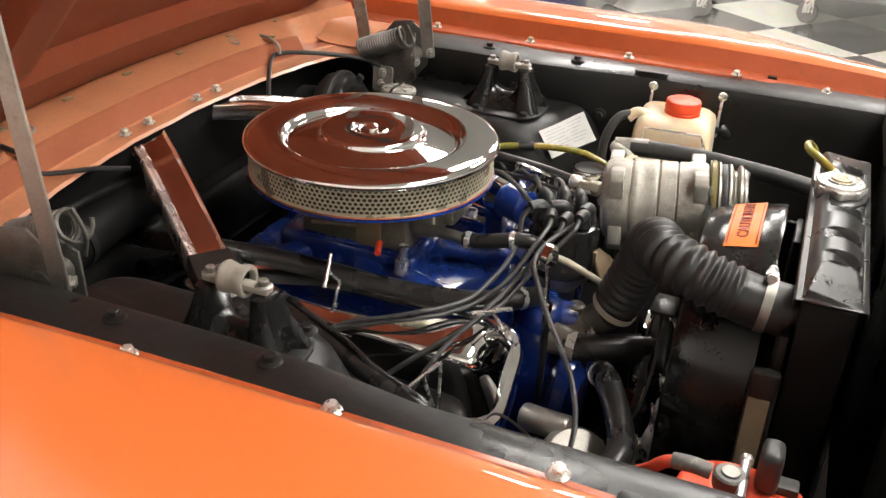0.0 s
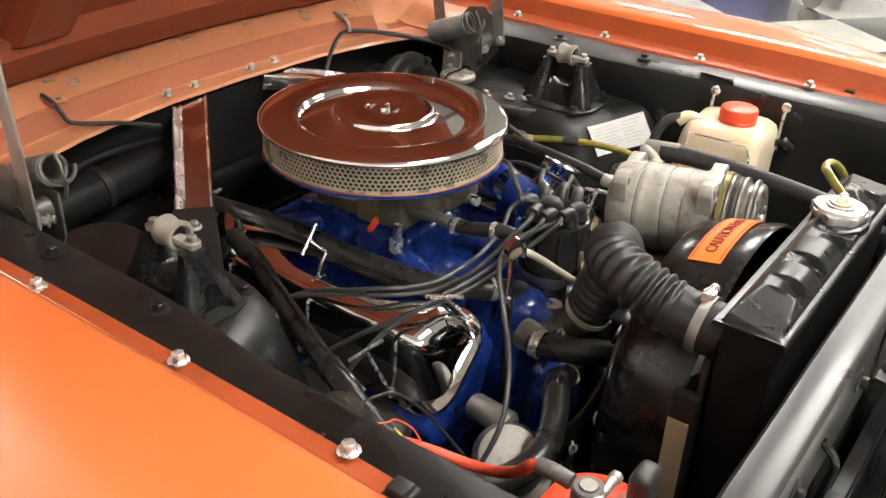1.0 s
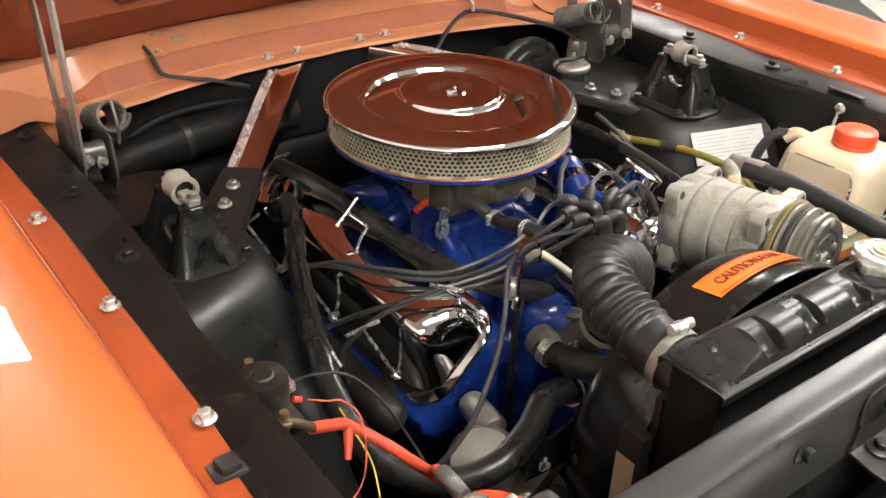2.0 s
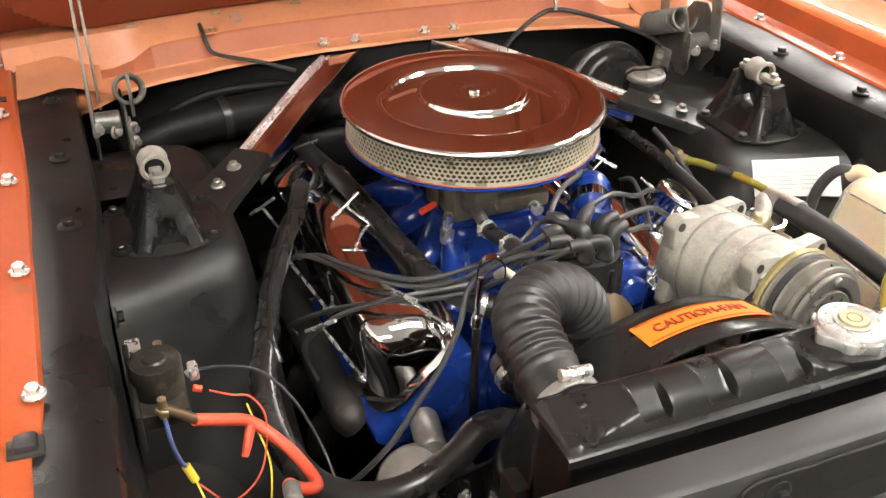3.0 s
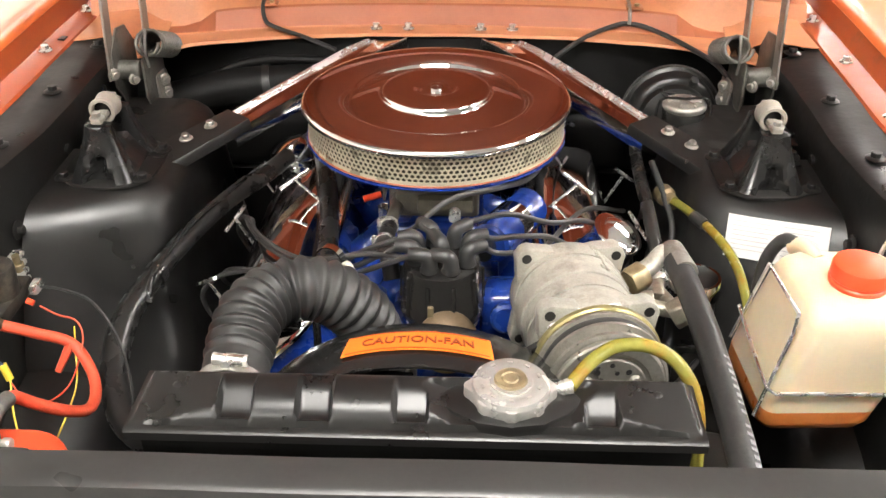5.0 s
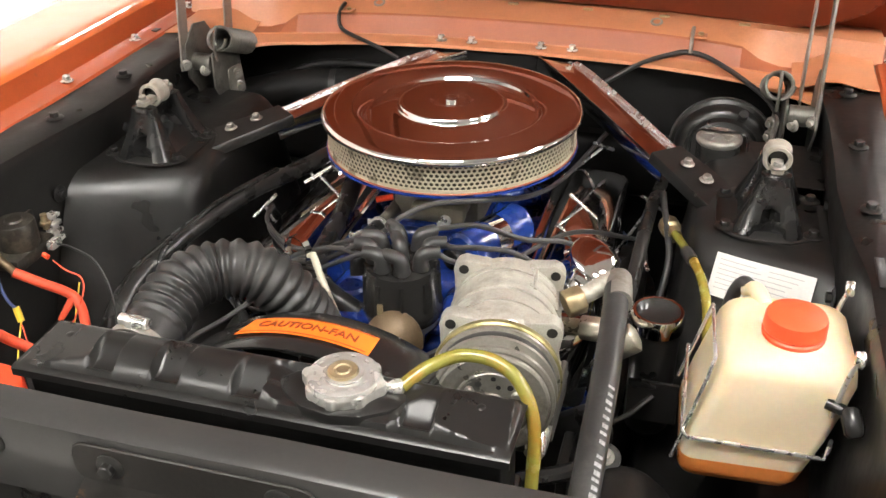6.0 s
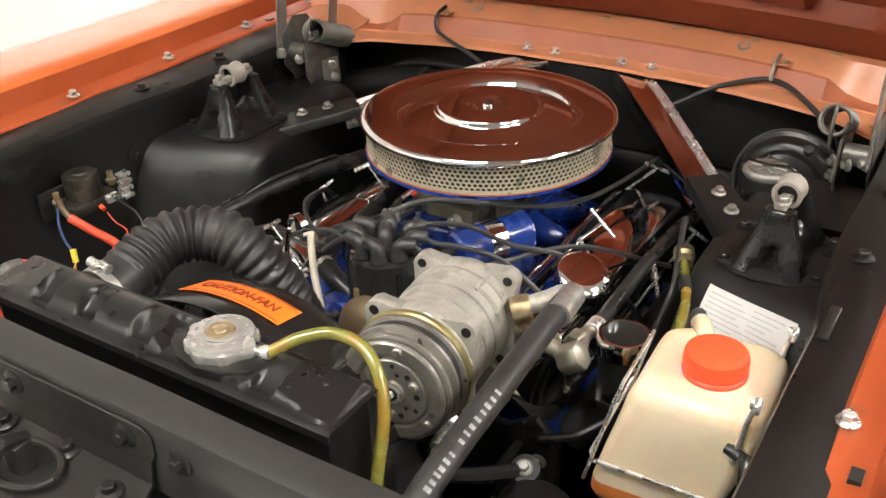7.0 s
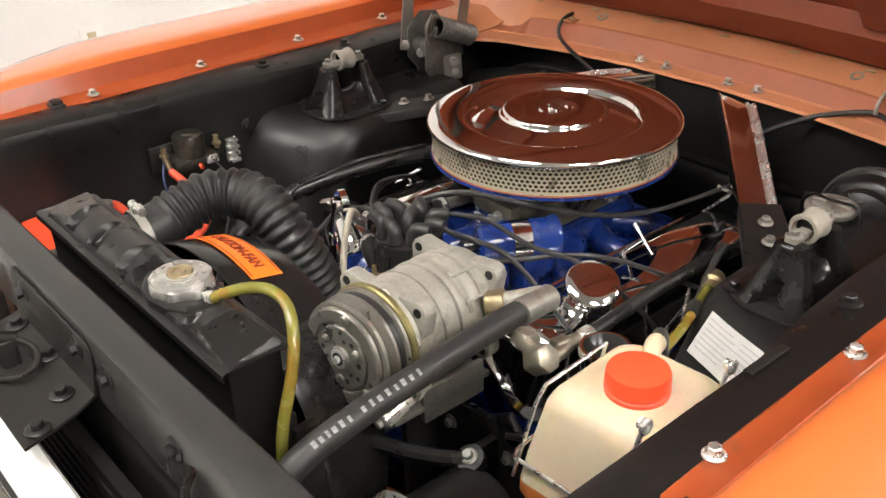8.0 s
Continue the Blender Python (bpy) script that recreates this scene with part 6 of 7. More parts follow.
part("rim", lathe([(0.05, 0.0), (0.070, 0.0), (0.0725, 0.003), (0.064, 0.012), (0.0725, 0.021), (0.070, 0.024), (0.05, 0.024)], along((0.315, -0.555, 0.64), (0, 1, 0)), 44), STEEL, pp)
part("web", lathe([(0, 0.004), (0.02, 0.0), (0.05, 0.008), (0.055, 0.012), (0, 0.014)], along((0.315, -0.555, 0.64), (0, 1, 0)), 32), BLACK_GLOSS, pp)
part("pump_body", lathe([(0, 0.01), (0.05, 0.01), (0.055, 0.03), (0.055, 0.10), (0.04, 0.12), (0, 0.12)], along((0.315, -0.545, 0.64), (0, 1, 0)), 32), BLACK, pp)

hs = thing("suction_hose", (0.28, -0.45, 0.8), "thick black air-conditioning hose with faded white print", "hose")
HL = [(0.279, -0.325, 0.838), (0.283, -0.38, 0.840), (0.286, -0.44, 0.838), (0.288, -0.50, 0.833), (0.289, -0.56, 0.827), (0.290, -0.62, 0.817), (0.290, -0.655, 0.800), (0.289, -0.68, 0.765), (0.288, -0.69, 0.72)]
part("hose", tube(HL, 0.0138, 18, 10), RUBBER, hs)
part("ferrule", tube([(0.278, -0.300, 0.836), (0.281, -0.325, 0.838), (0.284, -0.352, 0.840)], 0.0148, 18, 5), STEEL_DULL, hs)
part("elbow", tube([(0.232, -0.340, 0.826), (0.252, -0.325, 0.832), (0.268, -0.305, 0.836), (0.279, -0.303, 0.836)], 0.0105, 14, 6), ALU, hs)
part("union_nut", merge(prism([(x * 0.034, y * 0.034) for x, y in hexagon], 0.022, along((0.226, -0.345, 0.822), (0.75, 0.5, 0.2)), 0.002, 1)), BRASS, hs)
line = spline(HL, 10)
for k in range(15):
    t = 32 + k * 1.30 - 0.30 * max(0, 7 - k) * (k < 7)
    i = int(t)
    p, q = line[i], line[i + 1]
    c = p.lerp(q, t - i)
    d = (q - p).normalized()
    outw = (Vector((0.55, -0.35, 0.75)) - d * Vector((0.55, -0.35, 0.75)).dot(d)).normalized()
    wv = d.cross(outw)
    mm = Matrix(((d.x, wv.x, outw.x, 0), (d.y, wv.y, outw.y, 0), (d.z, wv.z, outw.z, 0), (0, 0, 0, 1)))
    if k in (8,):
        continue
    placed("print_bar", finish(box(-0.0017, 0.0017 + 0.0008 * (k % 3), -0.0036, 0.0036 - 0.001 * (k % 2), 0.0, 0.0005), "print_bar", WHITE_INK), hs, Matrix.Translation(c + outw * 0.0135) @ mm)

dh = thing("discharge_hose", (0.27, -0.2, 0.75), "black braided air-conditioning hose with steel unions", "hose")
part("hose", tube([(0.284, -0.235, 0.760), (0.287, -0.18, 0.768), (0.289, -0.10, 0.775), (0.292, 0.0, 0.775), (0.30, 0.10, 0.765), (0.32, 0.25, 0.74), (0.33, 0.34, 0.73)], 0.0090, 14, 8), HOSE_BLACK, dh)
part("ferrule", lathe([(0, 0), (0.0100, 0), (0.0112, 0.002), (0.0112, 0.016), (0.0098, 0.018), (0, 0.018)], along((0.2825, -0.250, 0.7585), (0.08, 1, 0.13)), 18), STEEL, dh, "bright crimped hose collar")
part("union_nut", prism([(x * 0.030, y * 0.030) for x, y in hexagon], 0.024, along((0.240, -0.310, 0.771), (1, -0.05, 0.05)), 0.0025, 2), NICKEL, dh, "hexagonal steel pipe union")
part("union_nut", prism([(x * 0.036, y * 0.036) for x, y in hexagon], 0.028, along((0.282, -0.330, 0.766), (0.75, 0.10, 0.5)), 0.003, 2), NICKEL, dh, "large hexagonal steel pipe union")
part("union_nut", prism([(x * 0.027, y * 0.027) for x, y in hexagon], 0.020, along((0.274, -0.286, 0.757), (0.1, 1, 0.05)), 0.0025, 2), NICKEL, dh, "hexagonal steel pipe union")
part("pipe", tube([(0.205, -0.305, 0.768), (0.240, -0.310, 0.771), (0.282, -0.322, 0.770), (0.286, -0.296, 0.760), (0.278, -0.262, 0.757), (0.283, -0.240, 0.759)], 0.009, 12, 6), NICKEL, dh)
ej = thing("receiver_drier", (0.324, -0.254, 0.60), "black receiver-drier canister with a chrome rim", "canister")
part("canister", lathe([(0, 0), (0.026, 0), (0.028, 0.004), (0.028, 0.156), (0.026, 0.1625), (0, 0.163)], pose(0.324, -0.254, 0.602), 36), BLACK, ej)
part("rim", lathe([(0.0285, 0.146), (0.0310, 0.147), (0.0316, 0.158), (0.0316, 0.166), (0.0296, 0.170), (0.0262, 0.170), (0.0256, 0.160)], pose(0.324, -0.254, 0.602), 36), CHROME, ej)
part("bracket", merge(box(0.30, 0.36, -0.30, -0.295, 0.64, 0.70, 0.002), tube([(0.33, -0.30, 0.68), (0.30, -0.33, 0.665), (0.27, -0.36, 0.67)], 0.004, 8, 4)), BLACK, ej)

# yellowed washer line from the firewall to the reservoir
wl = thing("washer_line", (0.35, -0.1, 0.77), "yellowed washer hose with a brass union", "hose")
part("hose", tube([(0.322, -0.050, 0.768), (0.335, -0.085, 0.775), (0.352, -0.130, 0.778), (0.368, -0.180, 0.778), (0.378, -0.235, 0.772), (0.383, -0.29, 0.745), (0.385, -0.33, 0.70)], 0.0060, 12, 8), OLIVE_TUBE, wl)
part("union", lathe([(0, 0), (0.012, 0), (0.014, 0.004), (0.014, 0.018), (0.010, 0.022), (0.010, 0.036), (0, 0.036)], along((0.316, -0.035, 0.770), (0.35, -0.85, -0.05)), 14), BRASS, wl)
part("tape", tube([(0.346, -0.118, 0.7775), (0.356, -0.143, 0.7785)], 0.0080, 12, 2), RUBBER, wl)
single("dipstick_tube", tube([(0.305, -0.005, 0.80), (0.31, -0.03, 0.79), (0.318, -0.06, 0.772), (0.325, -0.10, 0.74), (0.31, -0.16, 0.66)], 0.0045, 10, 6), RUBBER, "thin black tube along the driver side tower", "tube", origin=(0.31, -0.05, 0.75))

# ---- washer reservoir ----
res = thing("washer_reservoir", (0.455, -0.385, 0.68), "yellowed plastic washer reservoir with amber fluid", "reservoir")
RM = Matrix.Translation((0.455, -0.368, 0)) @ pose(0, 0, 0, 0, 0, RES_TURN)


def bottle(levels, bot, top):
    rings = []
    for z, w, d, r, ox, oy in levels:
        rings.append([tuple(RM @ Vector((x + ox, y + oy, z))) for x, y in rounded(w, d, r, 5)])
    bm = bmesh.new()
    rv = [[bm.verts.new(p) for p in q] for q in rings]
    for a, b in zip(rv, rv[1:]):
        for k in range(len(a)):
            bm.faces.new((a[k], a[(k + 1) % len(a)], b[(k + 1) % len(a)], b[k]))
    if bot:
        bm.faces.new(rv[0][::-1])
    if top:
        bm.faces.new(rv[-1])
    bmesh.ops.recalc_face_normals(bm, faces=bm.faces[:])
    return bm


part("bottle", bottle([(0.722, 0.124, 0.136, 0.014, -0.030, 0), (0.76, 0.127, 0.136, 0.014, -0.019, 0), (0.80, 0.127, 0.135, 0.016, -0.008, 0), (0.828, 0.127, 0.132, 0.018, -0.001, 0), (0.839, 0.121, 0.126, 0.020, 0.001, 0), (0.8455, 0.110, 0.114, 0.022, 0.002, 0.001), (0.848, 0.094, 0.098, 0.024, 0.003, 0.002)], False, True), PLASTIC, res, angle=1.2)
part("fluid", bottle([(0.694, 0.100, 0.116, 0.016, -0.036, 0), (0.698, 0.112, 0.130, 0.016, -0.035, 0), (0.707, 0.120, 0.136, 0.014, -0.033, 0), (0.722, 0.124, 0.136, 0.014, -0.030, 0)], True, False), FLUID, res, "amber fluid in the bottom of the bottle", angle=1.2)
cpm = pose(0.459, -0.375, 0.845)
part("cap", lathe([(0, -0.002), (0.0275, -0.002), (0.0300, 0.000), (0.0308, 0.007), (0.0292, 0.0085), (0.0294, 0.0105), (0.0306, 0.012), (0.0300, 0.0235), (0.0288, 0.0265), (0.0255, 0.0280), (0, 0.0285)], cpm, 56), RED_PLASTIC, res, "red plastic filler cap")
part("spout", tube([tuple(RM @ Vector((-0.02, 0.045, 0.842))), tuple(RM @ Vector((-0.028, 0.066, 0.848))), tuple(RM @ Vector((-0.034, 0.080, 0.838)))], 0.0095, 12, 5), PLASTIC, res)
part("outlet_hose", tube([tuple(RM @ Vector((-0.030, 0.070, 0.846))), tuple(RM @ Vector((-0.040, 0.095, 0.838))), tuple(RM @ Vector((-0.048, 0.112, 0.80))), tuple(RM @ Vector((-0.050, 0.115, 0.74)))], 0.0078, 12, 6), RUBBER_GREY, res)
wire = [RM @ Vector(p) for p in ((-0.090, 0.060, 0.772), (-0.092, 0.0, 0.762), (-0.093, -0.064, 0.754), (-0.087, -0.0735, 0.754), (0.0, -0.0735, 0.752), (0.044, -0.0735, 0.750), (0.052, -0.05, 0.755))]
part("wire_bracket", tube(wire, 0.0022, 8, 3, smooth=False), TEE_STEEL, res, "bent wire holding bracket")
w2 = [RM @ Vector(p) for p in ((-0.097, 0.050, 0.735), (-0.0715, 0.046, 0.838), (-0.0705, -0.048, 0.838), (-0.075, -0.056, 0.820), (-0.100, -0.062, 0.715))]
part("wire_bracket", tube(w2, 0.0020, 8, 3, smooth=False), TEE_STEEL, res)
for y in (-0.311, -0.434):
    part("hook", merge(tube([(0.500, y, 0.80), (0.507, y, 0.85), (0.513, y, 0.870)], 0.0026, 8, 4), tube([(0.514 + 0.0 * a, y + 0.0058 * math.cos(deg(a)), 0.8705 + 0.0058 * math.sin(deg(a))) for a in range(0, 361, 40)], 0.0026, 8, 2), lathe([(0, 0), (0.006, 0), (0.006, 0.003), (0, 0.004)], along((0.511, y, 0.8725), (-1, 0, 0)), 12)), STEEL, res)
part("pump", merge(lathe([(0, 0), (0.008, 0), (0.010, 0.003), (0.010, 0.024), (0.007, 0.028), (0, 0.028)], along(RM @ Vector((0.055, -0.072, 0.816)), (0.25, -0.65, -0.6)), 20), rod(RM @ Vector((0.035, -0.066, 0.814)), RM @ Vector((0.055, -0.075, 0.812)), 0.006)), CAP_BLACK, res, "black plastic washer pump")

# data label on the tower
lab = thing("data_label", (0.44, -0.19, 0.76), "creased white paper data label on the tower", "label")
P00, P10, P01, P11 = (Vector(LABEL[k]) for k in range(4))
part("paper", sheet([[tuple(P00.lerp(P10, i / 8).lerp(P01.lerp(P11, i / 8), j / 5) + Vector((0, -0.0022 - 0.0012 * math.sin(5 * i / 8 + 2.2 * j / 5), 0.001))) for i in range(9)] for j in range(6)], 0.0005), PAPER, lab)
for j in range(7):
    v = 0.12 + 0.11 * j
    for a, b in ((0.05, 0.42 + 0.06 * ((j * 7) % 3)), (0.55, 0.90 - 0.05 * ((j * 5) % 4))):
        def at(q, w):
            return P00.lerp(P10, q).lerp(P01.lerp(P11, q), w) + Vector((0, -0.0034 - 0.0012 * math.sin(5 * q + 2.2 * w), 0.0016))
        part("text_bar", sheet([[tuple(at(a + (b - a) * i / 4, v + h)) for h in (0, 0.022)] for i in range(5)], 0.0002), PRINT, lab)

# ---- brakes ----
br = thing("brake_booster", (0.365, 0.25, 0.72), "black vacuum brake booster on the firewall", "brake booster")
bmat = along((0.377, 0.276, 0.761), (0, -1, 0.1))
part("shell", lathe([(0, -0.062), (0.050, -0.062), (0.050, 0.0), (0.070, 0.0), (0.076, 0.006), (0.076, 0.024), (0.080, 0.027), (0.080, 0.033), (0.074, 0.037), (0.071, 0.050), (0.066, 0.056), (0.058, 0.058), (0.054, 0.068), (0.035, 0.076), (0, 0.080)], bmat, 56), BLACK, br)
part("clamp_ring", lathe([(0.0795, 0.0262), (0.0825, 0.0262), (0.0825, 0.0338), (0.0795, 0.0338)], bmat, 56), RUBBER_GREY, br)
part("check_valve", tube([(0.400, 0.250, 0.815), (0.402, 0.232, 0.822), (0.404, 0.220, 0.835)], 0.007, 10, 4), RUBBER, br)
mc = thing("master_cylinder", (0.370, 0.14, 0.74), "black brake master cylinder with a round reservoir cap", "master cylinder")
part("bore", rod((0.370, 0.215, 0.762), (0.370, 0.075, 0.755), 0.022, 20), BLACK, mc)
part("reservoir", lathe([(0, 0), (0.030, 0), (0.032, 0.01), (0.032, 0.052), (0.030, 0.056), (0, 0.056)], pose(0.371, 0.128, 0.770), 36), CAP_BLACK, mc)
part("cap", lathe([(0.0, 0.0), (0.031, 0.0), (0.033, 0.003), (0.033, 0.008), (0.0315, 0.010), (0.028, 0.0115), (0.026, 0.0105), (0.022, 0.0105), (0.020, 0.0120), (0.010, 0.0120), (0.008, 0.0110), (0, 0.0110)], pose(0.371, 0.128, 0.825), 40), STEEL_DULL, mc, "pale grey metal reservoir cap")
for k in range(6):
    part("cap_ridge", box(0.008, 0.0255, -0.0015, 0.0015, 0.0100, 0.0135, 0.0008, 1, pose(0.371, 0.128, 0.825, 0, 0, 60 * k)), STEEL_DULL, mc)
part("bail_wire", tube([(0.371 - 0.041, 0.128, 0.79), (0.371 - 0.037, 0.128, 0.838), (0.371, 0.128, 0.8405), (0.371 + 0.037, 0.128, 0.838), (0.371 + 0.041, 0.128, 0.79)], 0.002, 8, 3), BLACK_GLOSS, mc)

# ---- starter relay, battery, wiring ----
so = thing("starter_solenoid", (-0.49, -0.345, 0.79), "dusty black starter relay on the apron", "starter relay")
part("can", lathe([(0, 0), (0.024, 0), (0.0255, 0.003), (0.0255, 0.034), (0.0240, 0.037), (0.012, 0.038), (0.010, 0.040), (0, 0.040)], pose(-0.487, -0.345, 0.790), 32), RELAY, so)
part("base", box(-0.513, -0.462, -0.385, -0.305, 0.772, 0.792, 0.006), RELAY, so)
part("foot", merge(box(-0.514, -0.508, -0.405, -0.285, 0.765, 0.81, 0.002)), BLACK, so)
for y, x in ((-0.390, -0.488), (-0.300, -0.480)):
    part("terminal", merge(rod((x, y, 0.792), (x, y, 0.814), 0.0045), prism([(q * 0.016, w * 0.016) for q, w in hexagon], 0.006, pose(x, y, 0.797), 0.001, 1)), BRASS, so)
part("small_terminal", merge(rod((-0.458, -0.325, 0.785), (-0.448, -0.325, 0.79), 0.004), box(-0.456, -0.446, -0.335, -0.315, 0.782, 0.794, 0.002)), STEEL, so)
part("plug", rod((-0.455, -0.345, 0.782), (-0.447, -0.346, 0.779), 0.0035), RED_PLASTIC, so)
single("fuse_clip", merge(box(-0.511, -0.502, -0.270, -0.250, 0.745, 0.79, 0.002), *[box(-0.504, -0.496, -0.270, -0.250, 0.748 + 0.012 * k, 0.754 + 0.012 * k, 0.001) for k in range(4)]), STEEL, "small bright terminal clip on the apron", "terminal clip", origin=(-0.505, -0.26, 0.76))

bat = thing("battery", (-0.40, -0.59, 0.55), "black car battery with a red top", "battery")
part("case", box(-0.512, -0.330, -0.655, -0.522, 0.52, 0.720, 0.008), CAP_BLACK, bat)
part("lid", merge(prism(rounded(0.186, 0.132, 0.052, 8), 0.040, pose(-0.422, -0.590, 0.718), 0.010, 4)), RED_PLASTIC, bat, "red plastic battery lid")
part("post", lathe([(0, 0), (0.010, 0), (0.0085, 0.042), (0, 0.042)], pose(-0.401, -0.574, 0.757), 16), STEEL_DULL, bat)
cn = thing("battery_clamp", (-0.395, -0.568, 0.785), "corroded lead battery terminal clamp", "terminal clamp")
part("ring", lathe([(0.009, 0), (0.015, 0), (0.016, 0.003), (0.016, 0.015), (0.014, 0.017), (0.009, 0.017)], pose(-0.401, -0.574, 0.780), 20), BUSH_DARK, cn)
part("barrel", tube([(-0.400, -0.556, 0.791), (-0.400, -0.538, 0.793), (-0.398, -0.520, 0.790)], 0.0082, 12, 4), BUSH_DARK, cn)
part("bolt", merge(rod((-0.431, -0.586, 0.792), (-0.371, -0.586, 0.792), 0.005), prism([(q * 0.014, w * 0.014) for q, w in hexagon], 0.008, along((-0.374, -0.586, 0.792), (1, 0, 0)), 0.001, 1)), STEEL, cn)
single("battery_strap", merge(box(-0.374, -0.338, -0.620, -0.598, 0.757, 0.806, 0.008, 3), box(-0.366, -0.346, -0.640, -0.598, 0.757, 0.768, 0.003)), RUBBER_GREY, "grey-black plastic battery hold-down block", "hold-down", origin=(-0.355, -0.61, 0.78))
bcab = thing("battery_cable", (-0.40, -0.43, 0.75), "thick red battery cable to the starter relay", "cable")
part("cable", tube([(-0.462, -0.394, 0.783), (-0.435, -0.383, 0.765), (-0.405, -0.366, 0.738), (-0.378, -0.388, 0.718), (-0.363, -0.420, 0.709), (-0.360, -0.450, 0.714), (-0.370, -0.477, 0.736), (-0.388, -0.496, 0.762), (-0.398, -0.512, 0.785), (-0.398, -0.524, 0.790)], 0.0064, 14, 8), RED_CABLE, bcab)
part("lug", tube([(-0.488, -0.390, 0.802), (-0.475, -0.393, 0.795), (-0.458, -0.394, 0.781)], 0.0052, 10, 4), DULL_TAN, bcab)
part("tape_tail", tube([(-0.405, -0.367, 0.738), (-0.412, -0.378, 0.724), (-0.418, -0.386, 0.712)], 0.006, 8, 4, rad=lambda s: 1 - 10 * s), RED_CABLE, bcab)
for nm, pts, r, mt, lb in (
    ("relay_wire", [(-0.448, -0.325, 0.788), (-0.42, -0.33, 0.788), (-0.385, -0.335, 0.775), (-0.355, -0.355, 0.74), (-0.335, -0.39, 0.69), (-0.33, -0.43, 0.655)], 0.0017, RUBBER, "thin black wire from the starter relay"),
    ("signal_wire", [(-0.44, -0.347, 0.776), (-0.42, -0.352, 0.768), (-0.40, -0.35, 0.757), (-0.39, -0.37, 0.74), (-0.405, -0.40, 0.70), (-0.44, -0.42, 0.690), (-0.468, -0.400, 0.705)], 0.0010, RED_CABLE, "thin red wire below the starter relay"),
    ("feed_wire", [(-0.488, -0.392, 0.792), (-0.486, -0.398, 0.765), (-0.481, -0.398, 0.740), (-0.476, -0.393, 0.724)], 0.0021, WIRE_BLUE, "blue wire with a yellow connector"),
    ("ground_wire", [(-0.405, -0.35, 0.75), (-0.40, -0.37, 0.73), (-0.395, -0.40, 0.70), (-0.41, -0.44, 0.66), (-0.43, -0.47, 0.62)], 0.0010, YELLOW, "thin yellow wire beside the red cable")):
    single(nm, tube(pts, r, 8, 8), mt, lb, "wire", "loose wires", origin=pts[0])
single("wire_connector", rod((-0.477, -0.392, 0.726), (-0.470, -0.397, 0.708), 0.0046, 10), YELLOW, "small yellow crimp connector on a wire", "connector", origin=(-0.468, -0.433, 0.708))
single("tail_wire", tube([(-0.470, -0.397, 0.708), (-0.458, -0.430, 0.68), (-0.43, -0.475, 0.65), (-0.42, -0.50, 0.60)], 0.0012, 8, 8), YELLOW, "thin yellow wire hanging to the splash pan", "wire", "loose wires", origin=(-0.463, -0.437, 0.698))

# ---- washer and harness lines along the firewall ----
single("wiper_line", tube([(0.31, 0.380, 0.914), (0.310, 0.358, 0.910), (0.310, 0.342, 0.898), (0.310, 0.340, 0.884)], 0.0032, 8, 5), STEEL_DULL, "thin grey washer pipe stub on the cowl", "tube", "washer pipes", origin=(0.31, 0.37, 0.89))
single("wiper_line", tube([(-0.309, 0.380, 0.914), (-0.309, 0.356, 0.909), (-0.307, 0.340, 0.896), (-0.300, 0.334, 0.882), (-0.275, 0.320, 0.876), (-0.235, 0.302, 0.870), (-0.18, 0.29, 0.852)], 0.0036, 8, 6), RUBBER, "thin grey washer pipe stub on the cowl", "tube", "washer pipes", origin=(-0.309, 0.37, 0.89))
single("washer_tube", tube([(0.17, 0.28, 0.835), (0.23, 0.315, 0.866), (0.285, 0.343, 0.880), (0.312, 0.346, 0.8825), (0.345, 0.328, 0.880), (0.40, 0.268, 0.870), (0.443, 0.215, 0.853), (0.458, 0.175, 0.82), (0.44, 0.15, 0.792), (0.405, 0.135, 0.785)], 0.0042, 10, 8), RUBBER, "thin black rubber hose along the firewall", "hose", origin=(0.31, 0.35, 0.87))
single("harness", tube([(-0.42, 0.26, 0.72), (-0.40, 0.285, 0.79), (-0.36, 0.30, 0.815), (-0.30, 0.31, 0.825), (-0.20, 0.315, 0.822), (-0.10, 0.32, 0.80)], 0.008, 10, 8), BLACK_DEEP, "black wiring harness along the firewall", "harness", origin=(-0.3, 0.3, 0.8))
bl = thing("blower_housing", (-0.3, 0.29, 0.77), "black heater duct against the firewall", "duct")
part("duct", tube([(-0.46, 0.27, 0.765), (-0.36, 0.285, 0.785), (-0.20, 0.30, 0.79), (-0.10, 0.31, 0.785)], 0.032, 16, 6), BLACK_DEEP, bl)
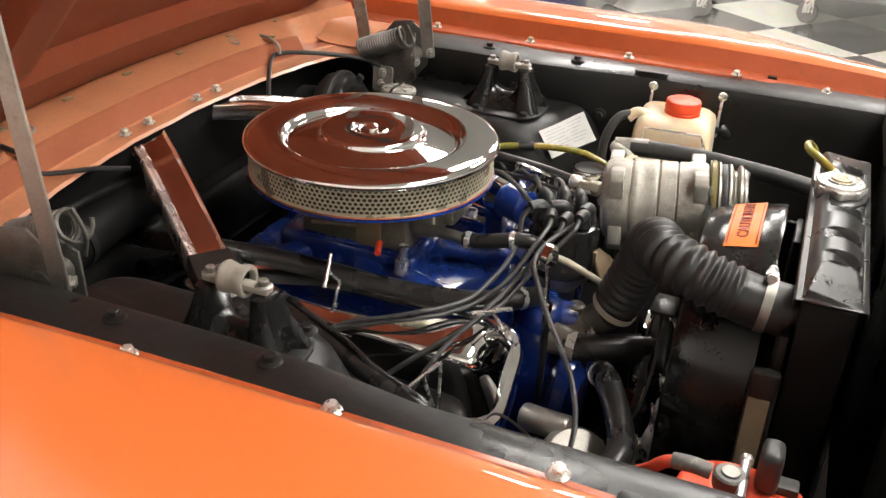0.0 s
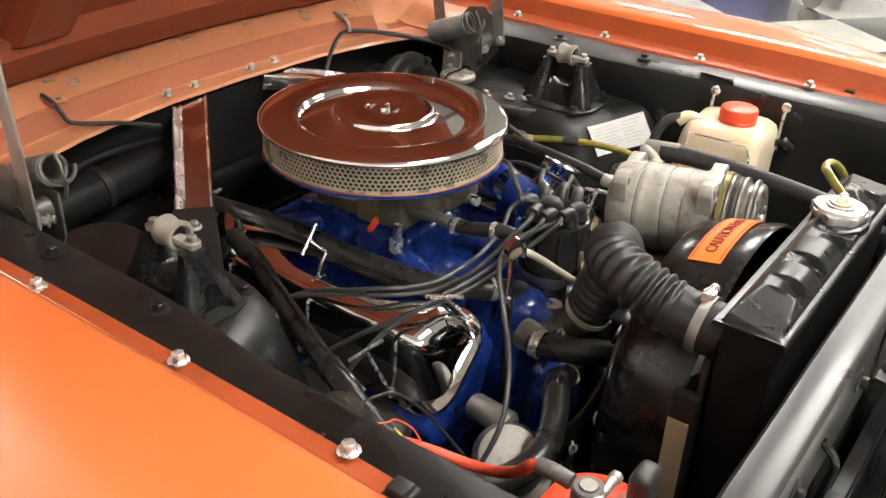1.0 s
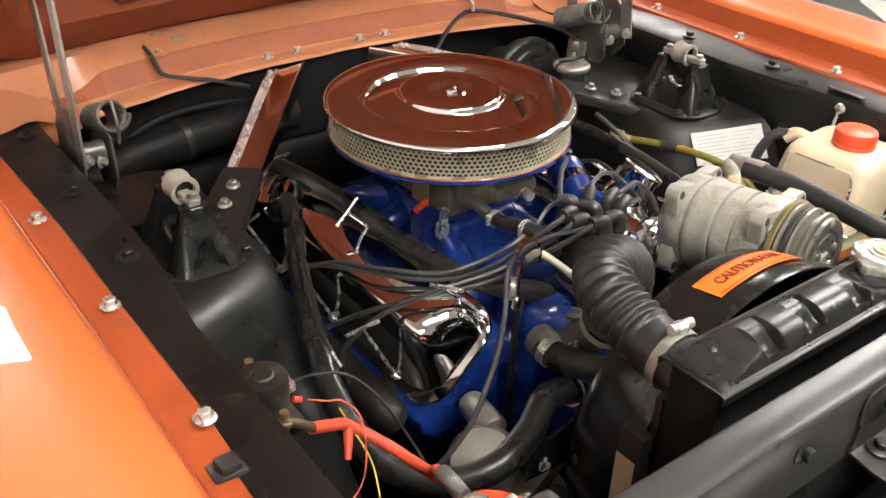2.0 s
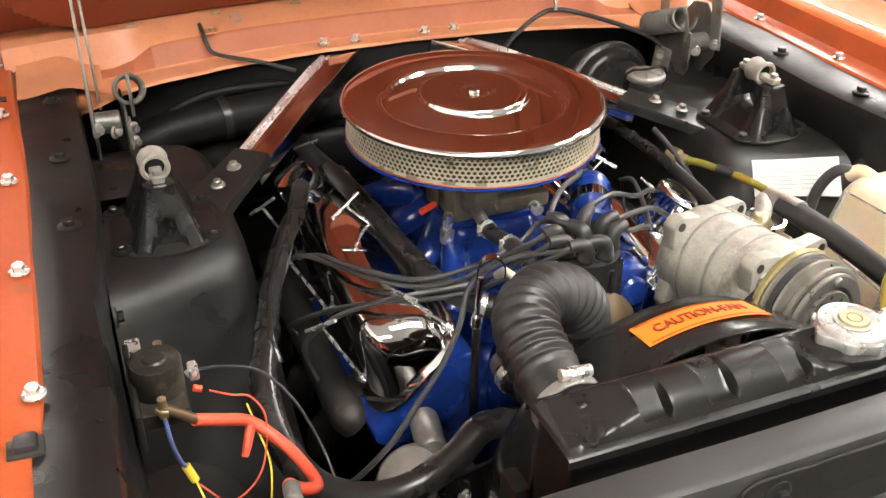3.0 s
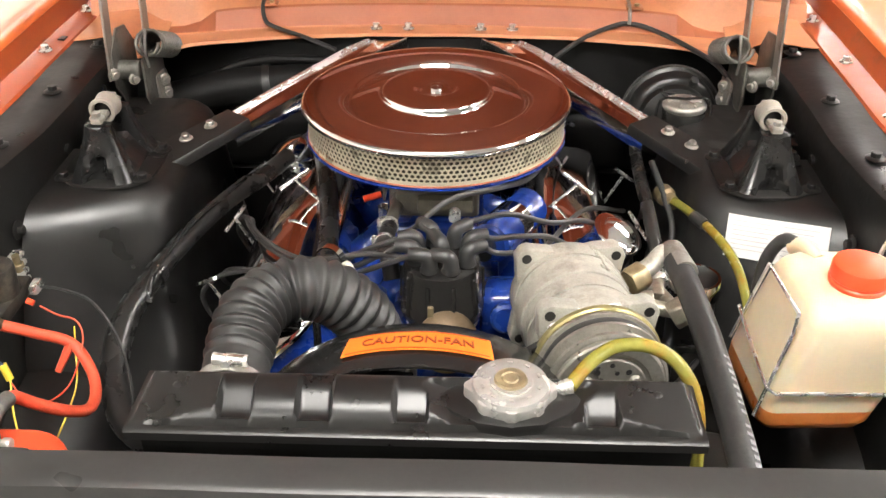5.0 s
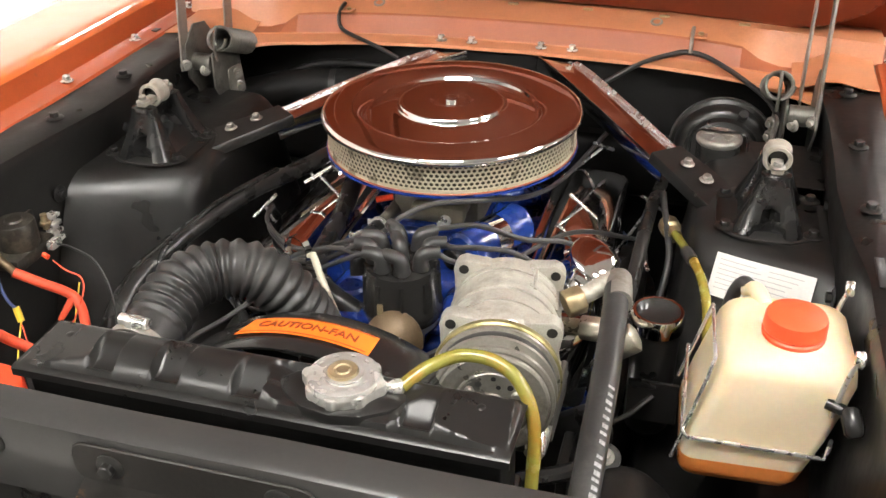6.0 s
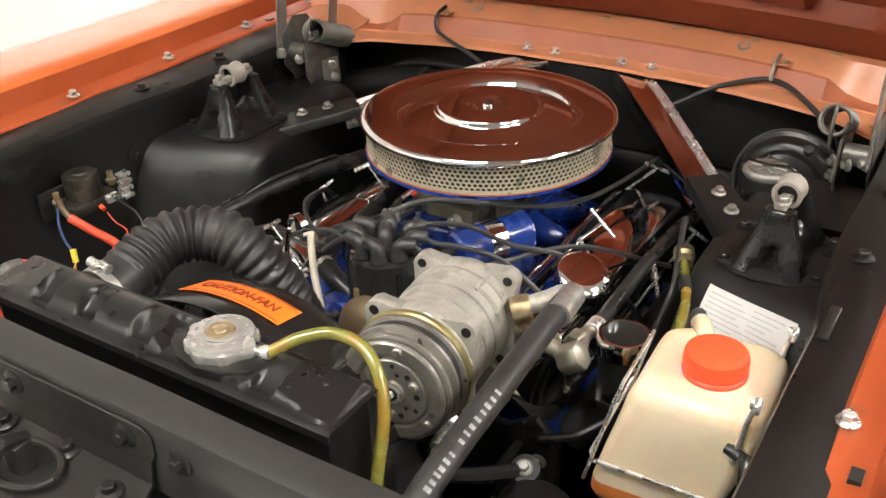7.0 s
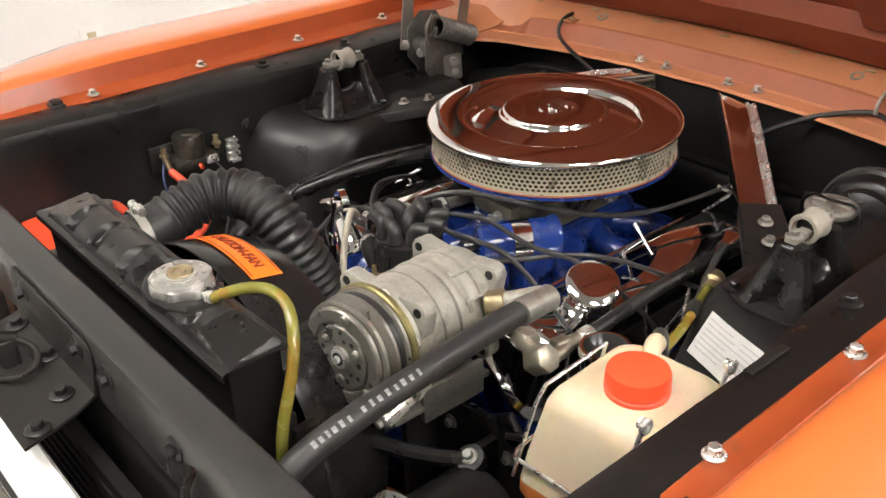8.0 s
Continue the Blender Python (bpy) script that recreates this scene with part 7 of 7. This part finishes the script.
part("collar", lathe([(0.0325, -0.006), (0.0345, -0.006), (0.0345, 0.006), (0.0325, 0.006)], along((-0.30, 0.2915, 0.7885), (1, 0.10, 0.05)), 28), BLACK, bl)
single("oil_filter", lathe([(0, 0), (0.040, 0), (0.046, 0.006), (0.046, 0.085), (0.040, 0.094), (0, 0.096)], along((0.075, -0.41, 0.47), (0.45, -0.5, -0.25)), 32), RED_GASKET, "orange spin-on oil filter below the engine", "oil filter", origin=(0.07, -0.40, 0.47))
single("exhaust_pipe", tube([(0.284, -0.15, 0.53), (0.30, -0.05, 0.50), (0.29, 0.10, 0.47), (0.25, 0.28, 0.42)], 0.026, 14, 6), RUST, "dark exhaust pipe beside the engine", "pipe", origin=(0.29, 0, 0.5))
alt = thing("alternator", (-0.19, -0.43, 0.55), "dark alternator with a chrome fan pulley", "alternator")
part("case", lathe([(0, 0), (0.055, 0), (0.062, 0.01), (0.062, 0.08), (0.05, 0.095), (0, 0.10)], along((-0.185, -0.44, 0.525), (0, 1, 0)), 32), STEEL_DULL, alt)
part("pulley", lathe([(0, 0), (0.02, 0), (0.042, 0.002), (0.046, 0.006), (0.038, 0.014), (0.046, 0.022), (0.044, 0.026), (0, 0.026)], along((-0.185, -0.485, 0.525), (0, 1, 0)), 32), CHROME, alt)
arm = [(-0.074, -0.455, 0.772), (-0.092, -0.458, 0.752), (-0.118, -0.461, 0.722), (-0.145, -0.461, 0.701), (-0.175, -0.459, 0.684), (-0.205, -0.450, 0.666), (-0.230, -0.441, 0.650)]
part("bracket_arm", sheet([[tuple(p + Vector((0.0, 0.004, 0.0))), tuple(p), tuple(p + Vector((0.010, -0.010, -0.030 - 0.012 * math.sin(math.pi * k / 48))))] for k, p in enumerate(spline(arm, 8))], 0.003), BLACK_GLOSS, alt, "glossy black stamped adjusting arm")
part("arm_tab", box(-0.100, -0.050, -0.472, -0.440, 0.768, 0.774, 0.0025), BLACK, alt)
for q in ((-0.165, -0.470, 0.672), (-0.128, -0.470, 0.692), (-0.205, -0.462, 0.648)):
    bolt(alt, q, (0.2, -1, 0.2), BOLT_SMALL)
